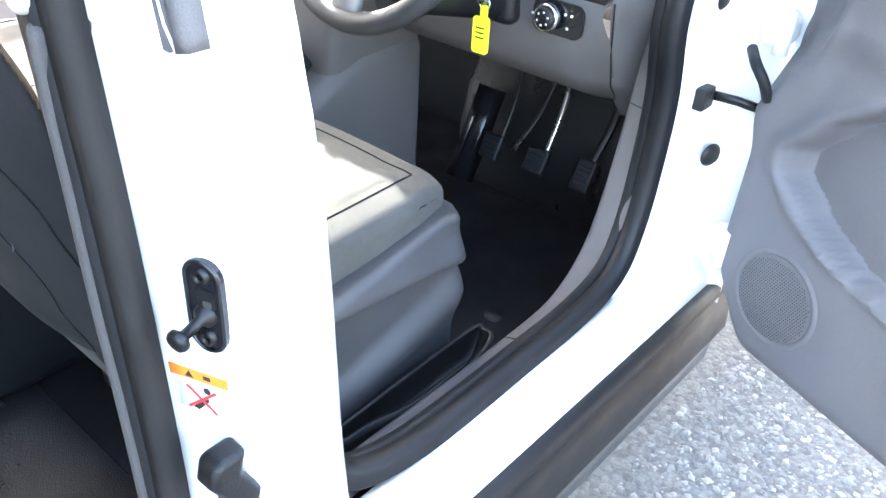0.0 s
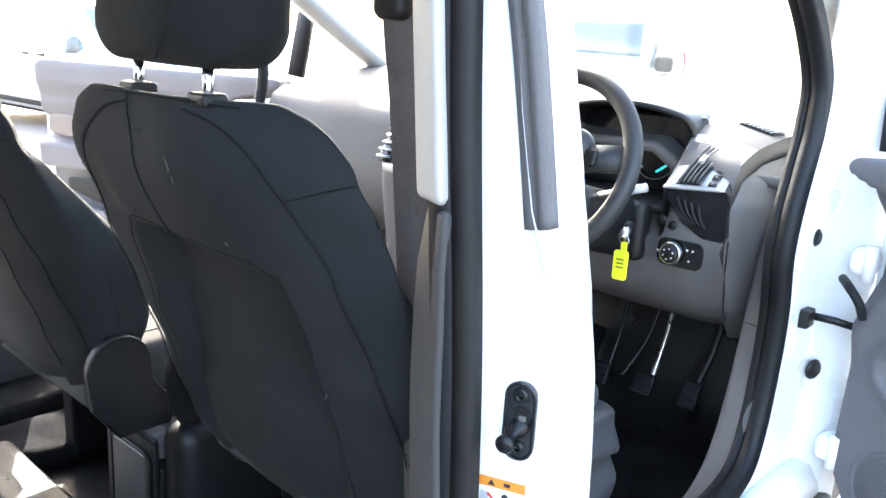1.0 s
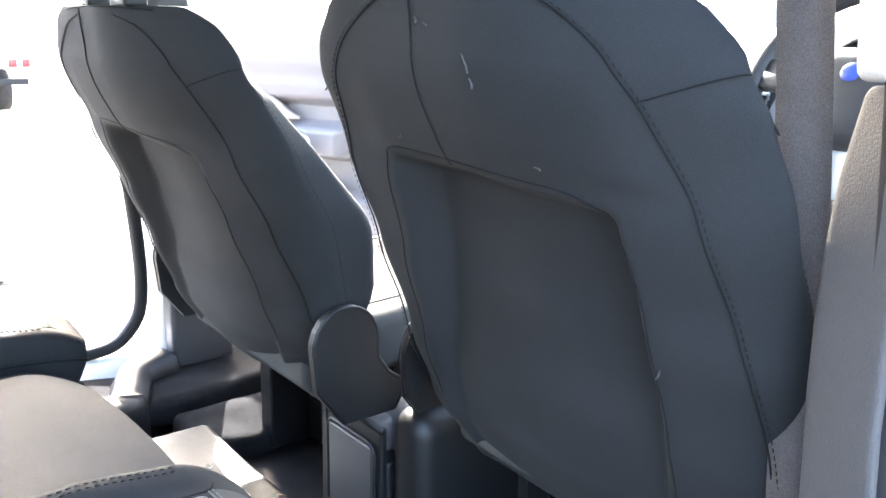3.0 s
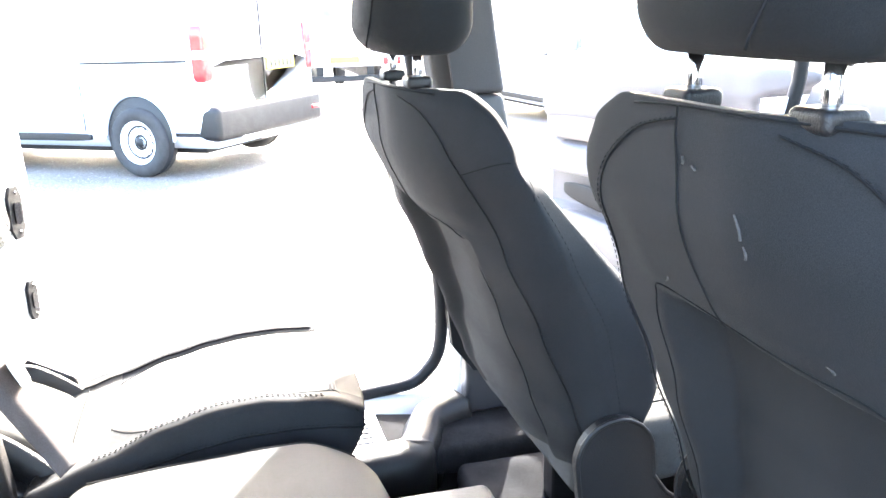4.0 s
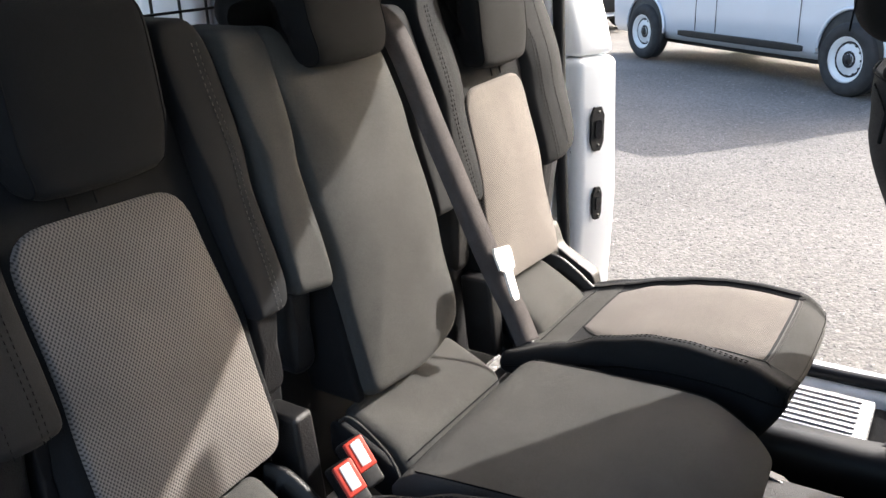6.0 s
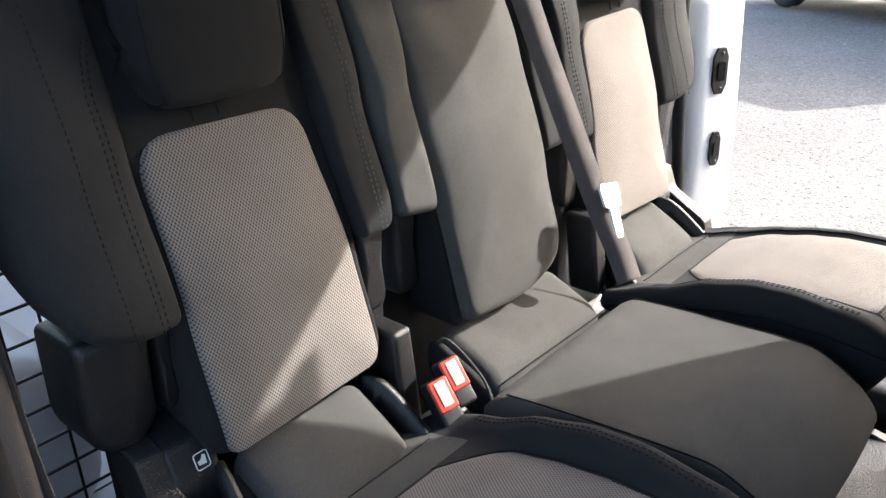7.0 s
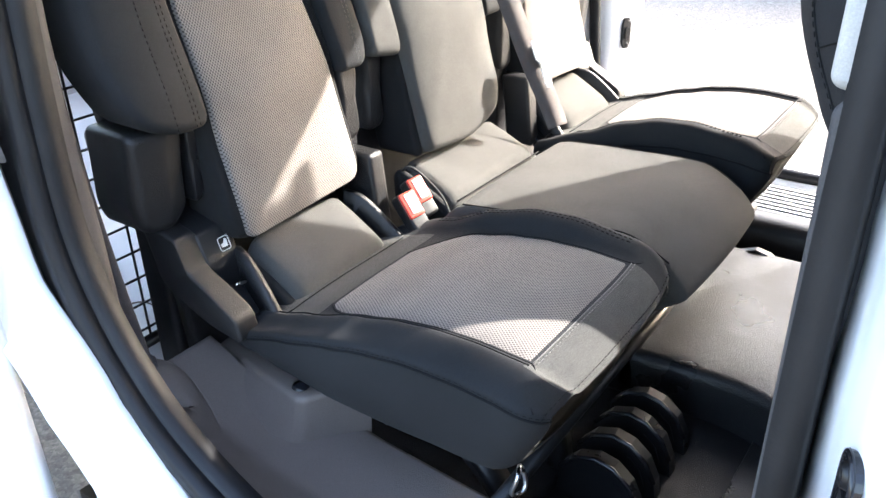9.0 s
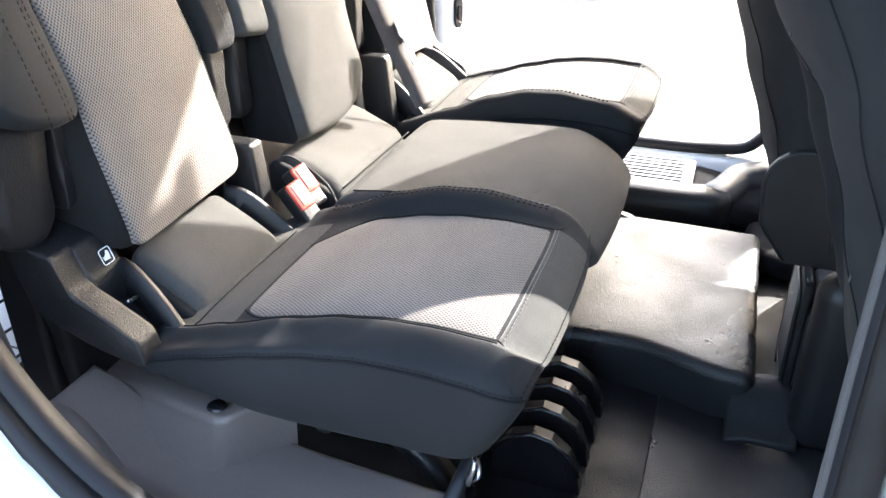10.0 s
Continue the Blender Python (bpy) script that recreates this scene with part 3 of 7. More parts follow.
part("hinge_jamb", sheet(lambda u, v: (-0.835 - 0.085 * u, 1.17 + 0.36 * u, 0.5 + v * 0.75), lin(0, 1, 6), lin(0, 1, 8), -0.02), PAINT, van)
for z in (0.704, 1.105):
    part("door_hinge", join(rbox((0.905, 1.40, z - 0.028), (0.955, 1.46, z + 0.028), 0.018), lathe([(0, 0.035), (0.013, 0.035), (0.013, -0.035), (0, -0.035)], (0, 0, 1), (0.945, 1.405, z), 12)), PAINT, van, "white painted door hinge")
part("check_strap", sweep([(0.862, 1.375, 0.985), (0.905, 1.395, 0.980), (0.955, 1.41, 0.972)], [(0.004, 0.007), (-0.004, 0.007), (-0.004, -0.007), (0.004, -0.007)]), BLACK_STEEL, van, "black steel door check strap")
part("check_block", rbox((0.846, 1.335, 0.965), (0.872, 1.375, 1.003), 0.005), BLACK, van)
part("rubber_plug", lathe([(0, 0.006), (0.012, 0.007), (0.018, 0.002), (0.018, 0)], (1, -0.1, 0), (0.852, 1.36, 1.145), 16), BLACK, van, "round black rubber plug")
part("rubber_plug", lathe([(0, 0.006), (0.016, 0.007), (0.022, 0.002), (0.022, 0)], (1, -0.4, 0), (0.872, 1.42, 0.86), 16), BLACK, van)
part("cable_boot", sweep(spline([(0.90, 1.41, 1.065), (0.93, 1.36, 1.06), (0.950, 1.36, 1.035), (0.957, 1.375, 1.005)]), ring(0.009, 10)), RUBBER, van, "black ribbed cable boot")

# rear quarter on the right: white jamb and side, catch plate
part("rear_jamb", sheet(lambda u, v: (0.850 + 0.075 * u, lerp_table([(0.45, -0.20), (0.65, -0.30), (0.8, -0.44), (0.95, -0.555), (1.15, -0.585), (1.5, -0.61), (1.8, -0.62)], 0.45 + 1.35 * v) - 0.02 - 0.05 * u - 0.10 * u * sm(0.75, 0.5, 0.45 + 1.35 * v) - 0.09 * sm(1.2, 1.8, 0.45 + 1.35 * v) * 0, 0.45 + 1.35 * v), lin(0, 1, 6), lin(0, 1, 36), 0.02), PAINT, van, "white painted rear door jamb")
part("quarter_panel", sheet(lambda u, v: (0.925 - 0.09 * sm(1.2, 1.85, 0.42 + 1.4 * v), -0.55 - 1.75 * u, 0.42 + 1.4 * v), lin(0, 1, 6), lin(0, 1, 14), 0.02), PAINT, van)
cp = part("catch_plate", prism(rounded(0.055, 0.078, 0.014), 0.004, frame_from((0.886, -0.584, 1.135), (1, 0, 0), (0, 0, 1)) @ Matrix.Rotation(math.pi, 4, "Y")), ALLOY, van, "bare grey steel catch plate", smooth=False)
for dz in (0.024, -0.024):
    part("catch_bolt", lathe([(0.003, 0.004), (0.004, 0.006), (0.008, 0.006), (0.010, 0)], (0, 1, 0), (0.894, -0.581, 1.135 + dz), 12), ALLOY, cp)
part("catch_channel", rbox((0.862, -0.584, 1.128), (0.896, -0.572, 1.142), 0.004), ALLOY, cp)
for k, (z, h) in enumerate(((1.005, 0.020), (1.004, 0.022), (1.003, 0.018), (0.999, 0.016))):
    part("pen_mark", tube([(0.880 + 0.006 * k, -0.592, z - h / 2), (0.881 + 0.006 * k, -0.592, z + h / 2)], 0.0007, 5, up=(0, 1, 0)), GREY_PRINT, van)
part("catch_loop", tube([(0.864, -0.582, 1.110), (0.864, -0.560, 1.110), (0.864, -0.560, 1.160), (0.864, -0.582, 1.160)], 0.0045), ALLOY, cp)

# --- left side ---
part("centre_pillar", rbox((-0.90, 0.36, 0.50), (-0.80, 0.50, 1.82), 0.02, (1, 1, 16), lambda p: (p.x + 0.06 * sm(1.1, 1.8, p.z), p.y + 0.005 - 0.18 * max(0.0, p.z - 0.976), p.z)), PAINT, van, "white painted centre door pillar")
part("pillar_trim_lower", rbox((-0.80, 0.365, 0.56), (-0.745, 0.515, 1.30), 0.012, (1, 1, 10), lambda p: (p.x, p.y + 0.01 - 0.18 * max(0.0, p.z - 0.976), p.z)), SEAT_PLASTIC, van)
# darker grey than the right upper trim: its backlit shade is in the colour
part("pillar_trim_upper", rbox((-0.80, 0.335, 1.303), (-0.735, 0.49, 1.82), 0.012, (1, 1, 12), lambda p: (p.x + 0.05 * sm(1.3, 1.8, p.z), p.y + 0.036 - 0.18 * (p.z - 0.976), p.z)), PILLAR_GREY, van)
part("sill", sweep([(0, -0.62, 0), (0, 0.4, 0), (0, 1.55, 0)], [(-0.918, 0.565), (-0.912, 0.59), (-0.895, 0.60), (-0.80, 0.585), (-0.80, 0.45), (-0.905, 0.45)]), PAINT, van, "white painted door sill")
part("door_seal", sweep(spline([(-0.78, 0.19, 1.81), (-0.795, 0.235, 1.60), (-0.815, 0.285, 1.35), (-0.83, 0.34, 0.80), (-0.835, 0.30, 0.64), (-0.84, 0.18, 0.605), (-0.84, -0.1, 0.60), (-0.84, -0.40, 0.60), (-0.835, -0.56, 0.68), (-0.83, -0.60, 0.9), (-0.79, -0.62, 1.79)], 8), ring(0.016, 8), up=(1, 0, 0)), RUBBER, van)
part("door_seal", sweep(spline([(-0.78, 0.39, 1.81), (-0.80, 0.42, 1.60), (-0.82, 0.46, 1.35), (-0.835, 0.54, 0.75), (-0.84, 0.7, 0.62), (-0.84, 1.0, 0.62), (-0.84, 1.16, 0.75), (-0.84, 1.18, 1.0), (-0.83, 1.27, 1.38), (-0.79, 0.95, 1.72)], 8), ring(0.018, 8), up=(1, 0, 0)), RUBBER, van)
part("quarter_panel", sheet(lambda u, v: (-0.925 + 0.09 * sm(1.2, 1.85, 0.42 + 1.4 * v), -0.62 - 1.70 * u, 0.42 + 1.4 * v), lin(0, 1, 6), lin(0, 1, 14), -0.02), PAINT, van)
part("rear_jamb", rbox((-0.90, -0.70, 0.55), (-0.78, -0.62, 1.80), 0.02, (1, 1, 6)), PAINT, van)
# tread plate with ribs
tread = part("tread_plate", rbox((-0.79, -0.50, 0.560), (-0.615, 0.16, 0.588), 0.008, (2, 4, 1)), ALLOY, van, "silver ribbed step plate")
for i in range(7):
    x = -0.765 + i * 0.022
    part("rib", rbox((x - 0.004, -0.40, 0.5885), (x + 0.004, 0.135, 0.592), 0.0017, (1, 1, 1), edge=1), ALLOY, tread)
part("step_moulding", sweep(spline([(-0.60, -0.3, 0.55), (-0.60, 0.15, 0.555), (-0.63, 0.22, 0.56), (-0.72, 0.27, 0.575), (-0.76, 0.36, 0.58)]), [(0.05, 0.0), (0.04, 0.03), (-0.02, 0.035), (-0.04, 0.0), (-0.03, -0.10), (0.05, -0.10)]), BLACK, van, "black plastic step moulding")
part("floor_edge", rbox((-0.80, 0.15, 0.50), (-0.60, 0.62, 0.565), 0.02, (4, 6, 1), lambda p: (p.x, p.y, p.z + 0.012 * math.sin(p.x * 30) * math.sin(p.y * 14))), CARPET, van)
part("floor_edge", rbox((-0.60, 0.30, 0.47), (-0.42, 0.62, 0.53), 0.025, (4, 6, 1), lambda p: (p.x, p.y, p.z + 0.015 * math.sin(p.x * 34 + 1) * math.sin(p.y * 18))), CARPET, van)

# --- floor and load bay ---
tagged(part("floor", sheet(lambda x, y: (x, y, 0.465 + 0.004 * math.sin(5 * x) * math.sin(4 * y)), lin(-0.82, 0.82, 20), lin(-0.72, 1.9, 26), 0.03), VINYL_DULL), "black textured vinyl cab floor", "floor", kind="structure")


def platform(p):
    z = p.z
    if z > 0.5:
        z += 0.006 * math.sin(9 * p.x + 3 * p.y) * math.sin(7 * p.y) + 0.010 * sm(0.02, 0.06, p.y) * sm(0.11, 0.07, p.y) * 0
    x = p.x + (0.05 * sm(0.10, 0.3, p.y) - 0.03) * (p.x > -0.1)
    return (x, p.y, z)


part("floor_platform", rbox((-0.46, -0.40, 0.44), (0.10, 0.33, 0.562), 0.022, (14, 20, 2), platform), VINYL, van, "raised black vinyl covered floor step")
part("mat_flap", rbox((0.07, 0.290, 0.536), (0.185, 0.405, 0.550), 0.006, (6, 4, 1), lambda p: (p.x, p.y, p.z - 0.055 * sm(0.09, 0.185, p.x) - 0.012 * sm(0.33, 0.29, p.y))), VINYL_DULL, van, "curled edge of black floor vinyl")
# thin panel, glossier and slightly paler than the floor round it
part("floor_panel", rbox((0.02, 0.178, 0.462), (0.55, 0.47, 0.474), 0.003, (12, 10, 1), lambda p: (p.x, p.y, p.z + 0.002 * math.sin(17 * p.x) * math.sin(21 * p.y))), VINYL, van, "glossier black textured vinyl floor panel")
tagged(part("load_floor", rbox((-0.78, -2.30, 0.56), (0.78, -0.66, 0.615), 0.01, (1, 1, 1)), PAINT_IN), "pale painted metal load floor", "floor", kind="structure")
part("load_wall", rbox((-0.80, -2.30, 0.60), (-0.765, -0.70, 1.80), 0.01), PAINT_IN, van)
part("load_wall", rbox((0.765, -2.30, 0.60), (0.80, -0.70, 1.80), 0.01), PAINT_IN, van)
part("plywood_lining", rbox((-0.762, -1.66, 0.62), (-0.748, -0.84, 1.72), 0.003), WOOD, van, "reddish brown plywood side lining")
part("load_pillar", rbox((-0.764, -1.95, 0.62), (-0.70, -1.68, 1.80), 0.03), PAINT_IN, van)
part("wheel_arch", rbox((0.55, -1.75, 0.60), (0.79, -0.85, 0.90), 0.10, (3, 3, 3)), PAINT_IN, van)
part("wheel_arch", rbox((-0.76, -1.75, 0.60), (-0.52, -0.95, 0.90), 0.10, (3, 3, 3)), PAINT_IN, van)
part("rear_door", rbox((-0.76, -2.36, 0.60), (-0.01, -2.30, 1.10), 0.02), PAINT_IN, van)
part("rear_door", rbox((0.01, -2.36, 0.60), (0.76, -2.30, 1.10), 0.02), PAINT_IN, van)


# ---- front seats ----
SY = {"rear": [(0.76, 0.410), (0.85, 0.368), (0.95, 0.336), (1.08, 0.294), (1.2, 0.254), (1.32, 0.204), (1.40, 0.196), (1.45, 0.2)],
      "front": [(0.78, 0.44), (0.883, 0.515), (0.951, 0.540), (1.077, 0.482), (1.164, 0.410), (1.25, 0.328), (1.32, 0.268), (1.40, 0.222)]}
SW = [(0.77, 0.215), (0.84, 0.256), (0.92, 0.274), (1.05, 0.280), (1.2, 0.274), (1.28, 0.256), (1.33, 0.236), (1.37, 0.212), (1.40, 0.178)]
ZB, ZT = 0.765, 1.400
SEAT_DZ, SEAT_WIDE, SEAT_DEEP = 0.0, 1.08, 0.0


BRACKET = node_mat("satin_black_plastic", (0.012, 0.012, 0.013), 0.38, spec=0.4, var=0.15, scale=8, grain=0.25, gscale=900, bump=0.6, bscale=500, rough_var=0.06)
SEAM = node_mat("charcoal_seam", (0.0105, 0.0108, 0.0115), 0.9, var=0.1, spec=0.1)
SCUFF = node_mat("pale_scuff", (0.055, 0.052, 0.050), 0.9, var=0.3, scale=200)


def seat_back_point(a, b, c, dx, dy, lift=0.0):
    """A point of the backrest: a across (-1..1), b rear to front (-1..1), c height in metres."""
    w = lerp_table(SW, c) * SEAT_WIDE
    yr, yf = lerp_table(SY["rear"], c), 0.5 * (lerp_line(SY["front"], c - 0.012) + lerp_line(SY["front"], c + 0.012))
    side = lerp_table([(1.0, 0.035), (1.20, 0.012), (1.35, 0.004)], c) * abs(a) ** 3 if a < 0 else lerp_table([(0.9, 0.06), (1.15, 0.08), (1.3, 0.10)], c) * a ** 1.7
    yr2 = yr + side + 0.006
    # sunk rear panel with a soft lip above it
    left = sm(-lerp_table([(0.85, 0.80), (1.2, 0.62)], c), -lerp_table([(0.85, 0.66), (1.2, 0.46)], c), a - 0.07)
    right = sm(lerp_table([(0.85, 0.54), (1.2, 0.44)], c), lerp_table([(0.85, 0.46), (1.2, 0.35)], c), a - 0.07)
    lip = sm(1.216, 1.194, c + 0.030 * max(0.0, a + 0.2) + 0.01 * max(0.0, -a - 0.4))
    yr2 += 0.042 * left * right * lip * (0.30 + 0.70 * sm(0.80, 1.08, c))
    yr2 -= 0.007 * sm(-0.75, -0.5, a) * sm(0.75, 0.5, a) * sm(1.20, 1.235, c) * sm(1.34, 1.25, c)
    yf += SEAT_DEEP * sm(0.90, 1.12, c) * sm(1.40, 1.27, c)
    yf2 = yf - 0.03 * (1 - abs(a) ** 2)
    y = yr2 + max(0.022, yf2 - yr2) * (b + 1) / 2
    w *= 1 - 0.13 * max(0.0, (b + 1) / 2) * sm(0.0, 0.4, a)
    return Vector((dx + a * w, dy + y - lift, c + SEAT_DZ * sm(0.8, 1.2, c)))


def front_seat(dx, dy, label, dz=0.0, scuffs=False, head_w=0.130, head_y=0.010):
    s = thing("front_seat", (dx, dy + 0.55, 0.47), label, "car seat", "front seats")

    def fn(p):
        return seat_back_point(p.x, p.y, p.z, dx, dy)
    back = part("backrest", rbox((-1, -1, ZB), (1, 1, ZT), (0.22, 0.55, 0.075), (84, 5, 96), fn, edge=6), CLOTH_SIDE, s)
    # rear face seams
    def rear_line(pts, lift=0.001):
        return [seat_back_point(min(0.985, a + 0.07), -1, c, dx, dy, lift) for a, c in pts]
    def seam_on(pts, r=0.0011, lift=0.0004, mat=SEAM):
        line = rear_line([(p.x, p.y) for p in spline([(q[0], q[1], 0) for q in pts], 10)], lift)
        part("seam", tube(line, r, 6), mat, back)
        return line
    seam_on([(-0.33, 1.398), (-0.30, 1.35), (-0.27, 1.29), (-0.225, 1.212)])
    for sgn in (-1, 1):
        line = seam_on([(0.20, 1.388), (0.38, 1.372), (0.50, 1.34), (0.58, 1.295), (0.66, 1.20), (0.74, 1.09), (0.82, 0.98), (0.88, 0.87)] if sgn > 0 else
                       [(-0.33, 1.388), (-0.60, 1.372), (-0.80, 1.33), (-0.90, 1.25), (-0.93, 1.15), (-0.955, 1.0), (-0.95, 0.86)])
        part("stitching", stitches([q + Vector((sgn * 0.006, -0.0002, 0)) for q in line], 0.0045, 0.0040, 0.0006), SEAM, back)
    rim = seam_on([(-0.80, 0.86), (-0.76, 0.98), (-0.69, 1.12), (-0.645, 1.192), (-0.58, 1.218), (-0.3, 1.2185), (0.1, 1.2095), (0.29, 1.202), (0.40, 1.180), (0.45, 1.13), (0.50, 1.0), (0.545, 0.86)], 0.0008)
    part("stitching", stitches([q + Vector((0, -0.0004, 0.004)) for q in rim], 0.0045, 0.0040, 0.0005), SEAM, back)
    seam_on([(0.585, 1.293), (0.72, 1.305), (0.88, 1.318), (0.985, 1.32)], 0.0009)
    for sgn in (-1, 1):
        w = [seat_back_point(sgn * 1.0, b, 1.295 + 0.03 * b, dx, dy) + Vector((sgn * -0.001, 0, 0)) for b in lin(-0.75, 0.55, 10)]
        part("seam", tube(w, 0.0010, 6), SEAM, back)
        line = [seat_back_point(sgn * 1.0, -0.30, c, dx, dy) for c in lin(0.92, 1.28, 24)]
        part("stitching", stitches(line, 0.0045, 0.004, 0.0006), SEAM, back)
    top = [seat_back_point(a, -0.90, 1.3985 - 0.012 * abs(a) ** 2, dx, dy, 0.0) for a in lin(-0.62, 0.62, 24)]
    part("seam", tube(top, 0.0011, 6), SEAM, back)
    if scuffs:
        for (a, c), ang, ln in (((0.02, 1.318), 118, 0.020), ((0.035, 1.300), 110, 0.010), ((-0.20, 1.352), 150, 0.006), ((-0.265, 1.356), 100, 0.006), ((-0.47, 1.235), 60, 0.006), ((0.20, 1.225), 160, 0.010), ((0.5, 1.03), 70, 0.012)):
            q = seat_back_point(a + 0.07, -1, c, dx, dy, 0.0006)
            d = Vector((math.cos(radians(ang)), 0, math.sin(radians(ang))))
            part("scuff", tube([q - d * ln / 2, q - d * ln / 6 + Vector((0.0012, 0, 0)), q + d * ln / 2], 0.0011, 5, up=(0, 1, 0)), SCUFF, back, "pale scuff mark")
    # headrest
    def head(p):
        k = min(1.0, max(0.0, (p.z - 1.435) / 0.185))
        wid = head_w + 0.008 * math.sin(math.pi * k * 0.8) - 0.03 * sm(0.7, 1.0, k)
        rear, front = 0.190 + 0.040 * k - 0.012 * math.sin(math.pi * k), 0.340 - 0.006 * k
        y = (rear + front) / 2 + p.y * (front - rear) / 2 + 0.055 * abs(p.x) ** 3 * max(0.0, -p.y)
        return (dx - 0.012 + p.x * wid, dy + y + head_y, p.z + dz)
    hr = part("headrest", rbox((-1, -1, 1.435), (1, 1, 1.622), (0.30, 0.62, 0.05), (16, 5, 12), head, edge=6), CLOTH, s)
    for sgn in (-1, 1):
        line = [Vector(head(Vector((sgn * 0.55 - 0.1 * sgn * sm(0.3, 0.0, k), -1.0, 1.438 + 0.18 * k)))) for k in lin(0.03, 0.95, 16)]
        if sgn > 0:
            part("seam", tube(line, 0.0012, 6), SEAM, hr)
    for px in (-0.092, 0.068):
        part("post", tube([(dx + px, dy + 0.240, 1.37 + dz), (dx + px, dy + 0.242, 1.46 + dz)], 0.007, 10), CHROME, s, "chrome headrest post")
        part("post_guide", rbox((dx + px - 0.020, dy + 0.222, 1.390 + dz), (dx + px + 0.020, dy + 0.258, 1.407 + dz), 0.006), BLACK, s, "plastic headrest guide")
    # cushion: a firm block with a flat top, squared front corners and welted edges
    def cush(p):
        u, v = p.x, (p.y - 0.42) / 0.565
        z = p.z
        if z > 0.85:
            z += 0.006 * sm(0.45, 0.75, abs(u)) * sm(0.02, 0.2, v) - 0.006 * sm(0.80, 1.0, abs(u)) - 0.010 * sm(0.86, 1.0, v) + 0.004 * (1 - u * u)
        w = 0.226 - 0.012 * sm(0.85, 1.0, v) * abs(u)
        return (dx + 0.006 + u * w, dy + p.y - 0.020 * abs(u) ** 3 * sm(0.6, 1.0, v), z - 0.02 * (1 - v))
    # the paler grey of cushion and centre stands for sunlight on the dark cloth
    cu = part("seat_cushion", rbox((-1, 0.42, 0.79), (1, 0.985, 0.893), (0.10, 0.028, 0.022), (16, 16, 3), cush, edge=5), CLOTH_MID, s)
    part("cushion_insert", patch(lambda a, b, lift: cush(Vector((a, b, 0.893 + lift))), -0.74, 0.74, 0.50, 0.925, 0.05), CLOTH_MID, s, "cushion centre in a paler grey that stands for sunlight")
    for u in (-0.76, 0.76):
        part("seam", tube([Vector(cush(Vector((u, y, 0.8935)))) for y in lin(0.5, 0.935, 20)], 0.0012, 6), SEAM, cu)
    part("seam", tube([Vector(cush(Vector((u, 0.935, 0.8935)))) for u in lin(-0.76, 0.76, 20)], 0.0012, 6), SEAM, cu)
    for sgn in (-1, 1):
        part("welt", tube([Vector(cush(Vector((sgn * 0.985, y, 0.878)))) for y in lin(0.5, 0.955, 20)], 0.0020, 6), CLOTH, cu)
        # moulded side valance: pale upper facet, a hollow, and a crease that climbs to the front
        def val(p, sgn=sgn):
            k = (p.y - 0.60) / 0.385
            h = (p.z - 0.50) / 0.34
            z = 0.50 + h * lerp_table([(0.0, 0.315), (0.40, 0.330), (0.85, 0.352), (1.0, 0.345)], k)
            up, low = 0.800 - 0.036 * k + 0.02 * k * (1 - k), 0.628 + 0.10 * k ** 1.3
            x = 0.252 - 0.018 * sm(up + 0.004, up + 0.06, z) - 0.020 * sm(up + 0.006, up - 0.008, z) * sm(low - 0.004, low + 0.05, z) - 0.020 * sm(low, low - 0.09, z)
            x -= 0.035 * sm(0.90, 1.0, k)
            return (dx + sgn * (x + (p.x - 0.5) * 0.05), dy + p.y - 0.015 * sm(0.62, 0.50, z) * sm(0.8, 1.0, k), z)
        part("side_valance", rbox((0, 0.60, 0.50), (1, 0.985, 0.84), (0.25, 0.030, 0.010), (2, 26, 44), val), SEAT_PLASTIC, s, "dark grey moulded seat side cover")
        arch = [(-0.01, -0.13), (-0.062, -0.06), (-0.070, 0.02)] + [(-0.004 + 0.066 * math.cos(radians(q)), 0.020 + 0.068 * math.sin(radians(q))) for q in range(170, -1, -17)] + [(0.064, -0.02), (0.088, -0.055), (0.13, -0.085), (0.10, -0.13)]
        arch = [(0.88 * u, 0.88 * v) for u, v in arch]
        mm = Matrix(((0, 0, sgn, dx + sgn * 0.268 * SEAT_WIDE), (1, 0, 0, dy + 0.445), (0, 1, 0, 0.868), (0, 0, 0, 1)))
        part("recliner_cover", prism(arch, 0.016, mm), BLACK, s, "black plastic recliner cover", smooth=False)
        part("cover_rim", tube([mm @ Vector((u * 0.97, v * 0.97, 0.0135)) for u, v in arch], 0.0036, 8, up=(1, 0, 0)), BLACK, s)
        part("seat_rail", rbox((dx + sgn * 0.17 - 0.025, dy + 0.55, 0.475), (dx + sgn * 0.17 + 0.025, dy + 1.0, 0.72), 0.006), BLACK_STEEL, s)
    part("seat_base", rbox((dx - 0.19, dy + 0.64, 0.47), (dx + 0.19, dy + 0.94, 0.75), 0.02, (2, 2, 2)), BLACK, s, "black steel seat base")
    part("seat_pan", rbox((dx - 0.2, dy + 0.46, 0.74), (dx + 0.2, dy + 0.92, 0.81), 0.01), BLACK, s)
    return s


DX, PX, PDY = 0.430, -0.267, -0.100
front_seat(DX, 0.0, "charcoal cloth driver's seat with headrest, scuffed at its back", 0.0, True, 0.146, -0.012)
SEAT_DZ, SEAT_WIDE, SEAT_DEEP = -0.030, 1.12, 0.065
front_seat(PX, PDY, "charcoal cloth passenger seat with headrest beside the handbrake console", -0.022, False, 0.130, -0.022)
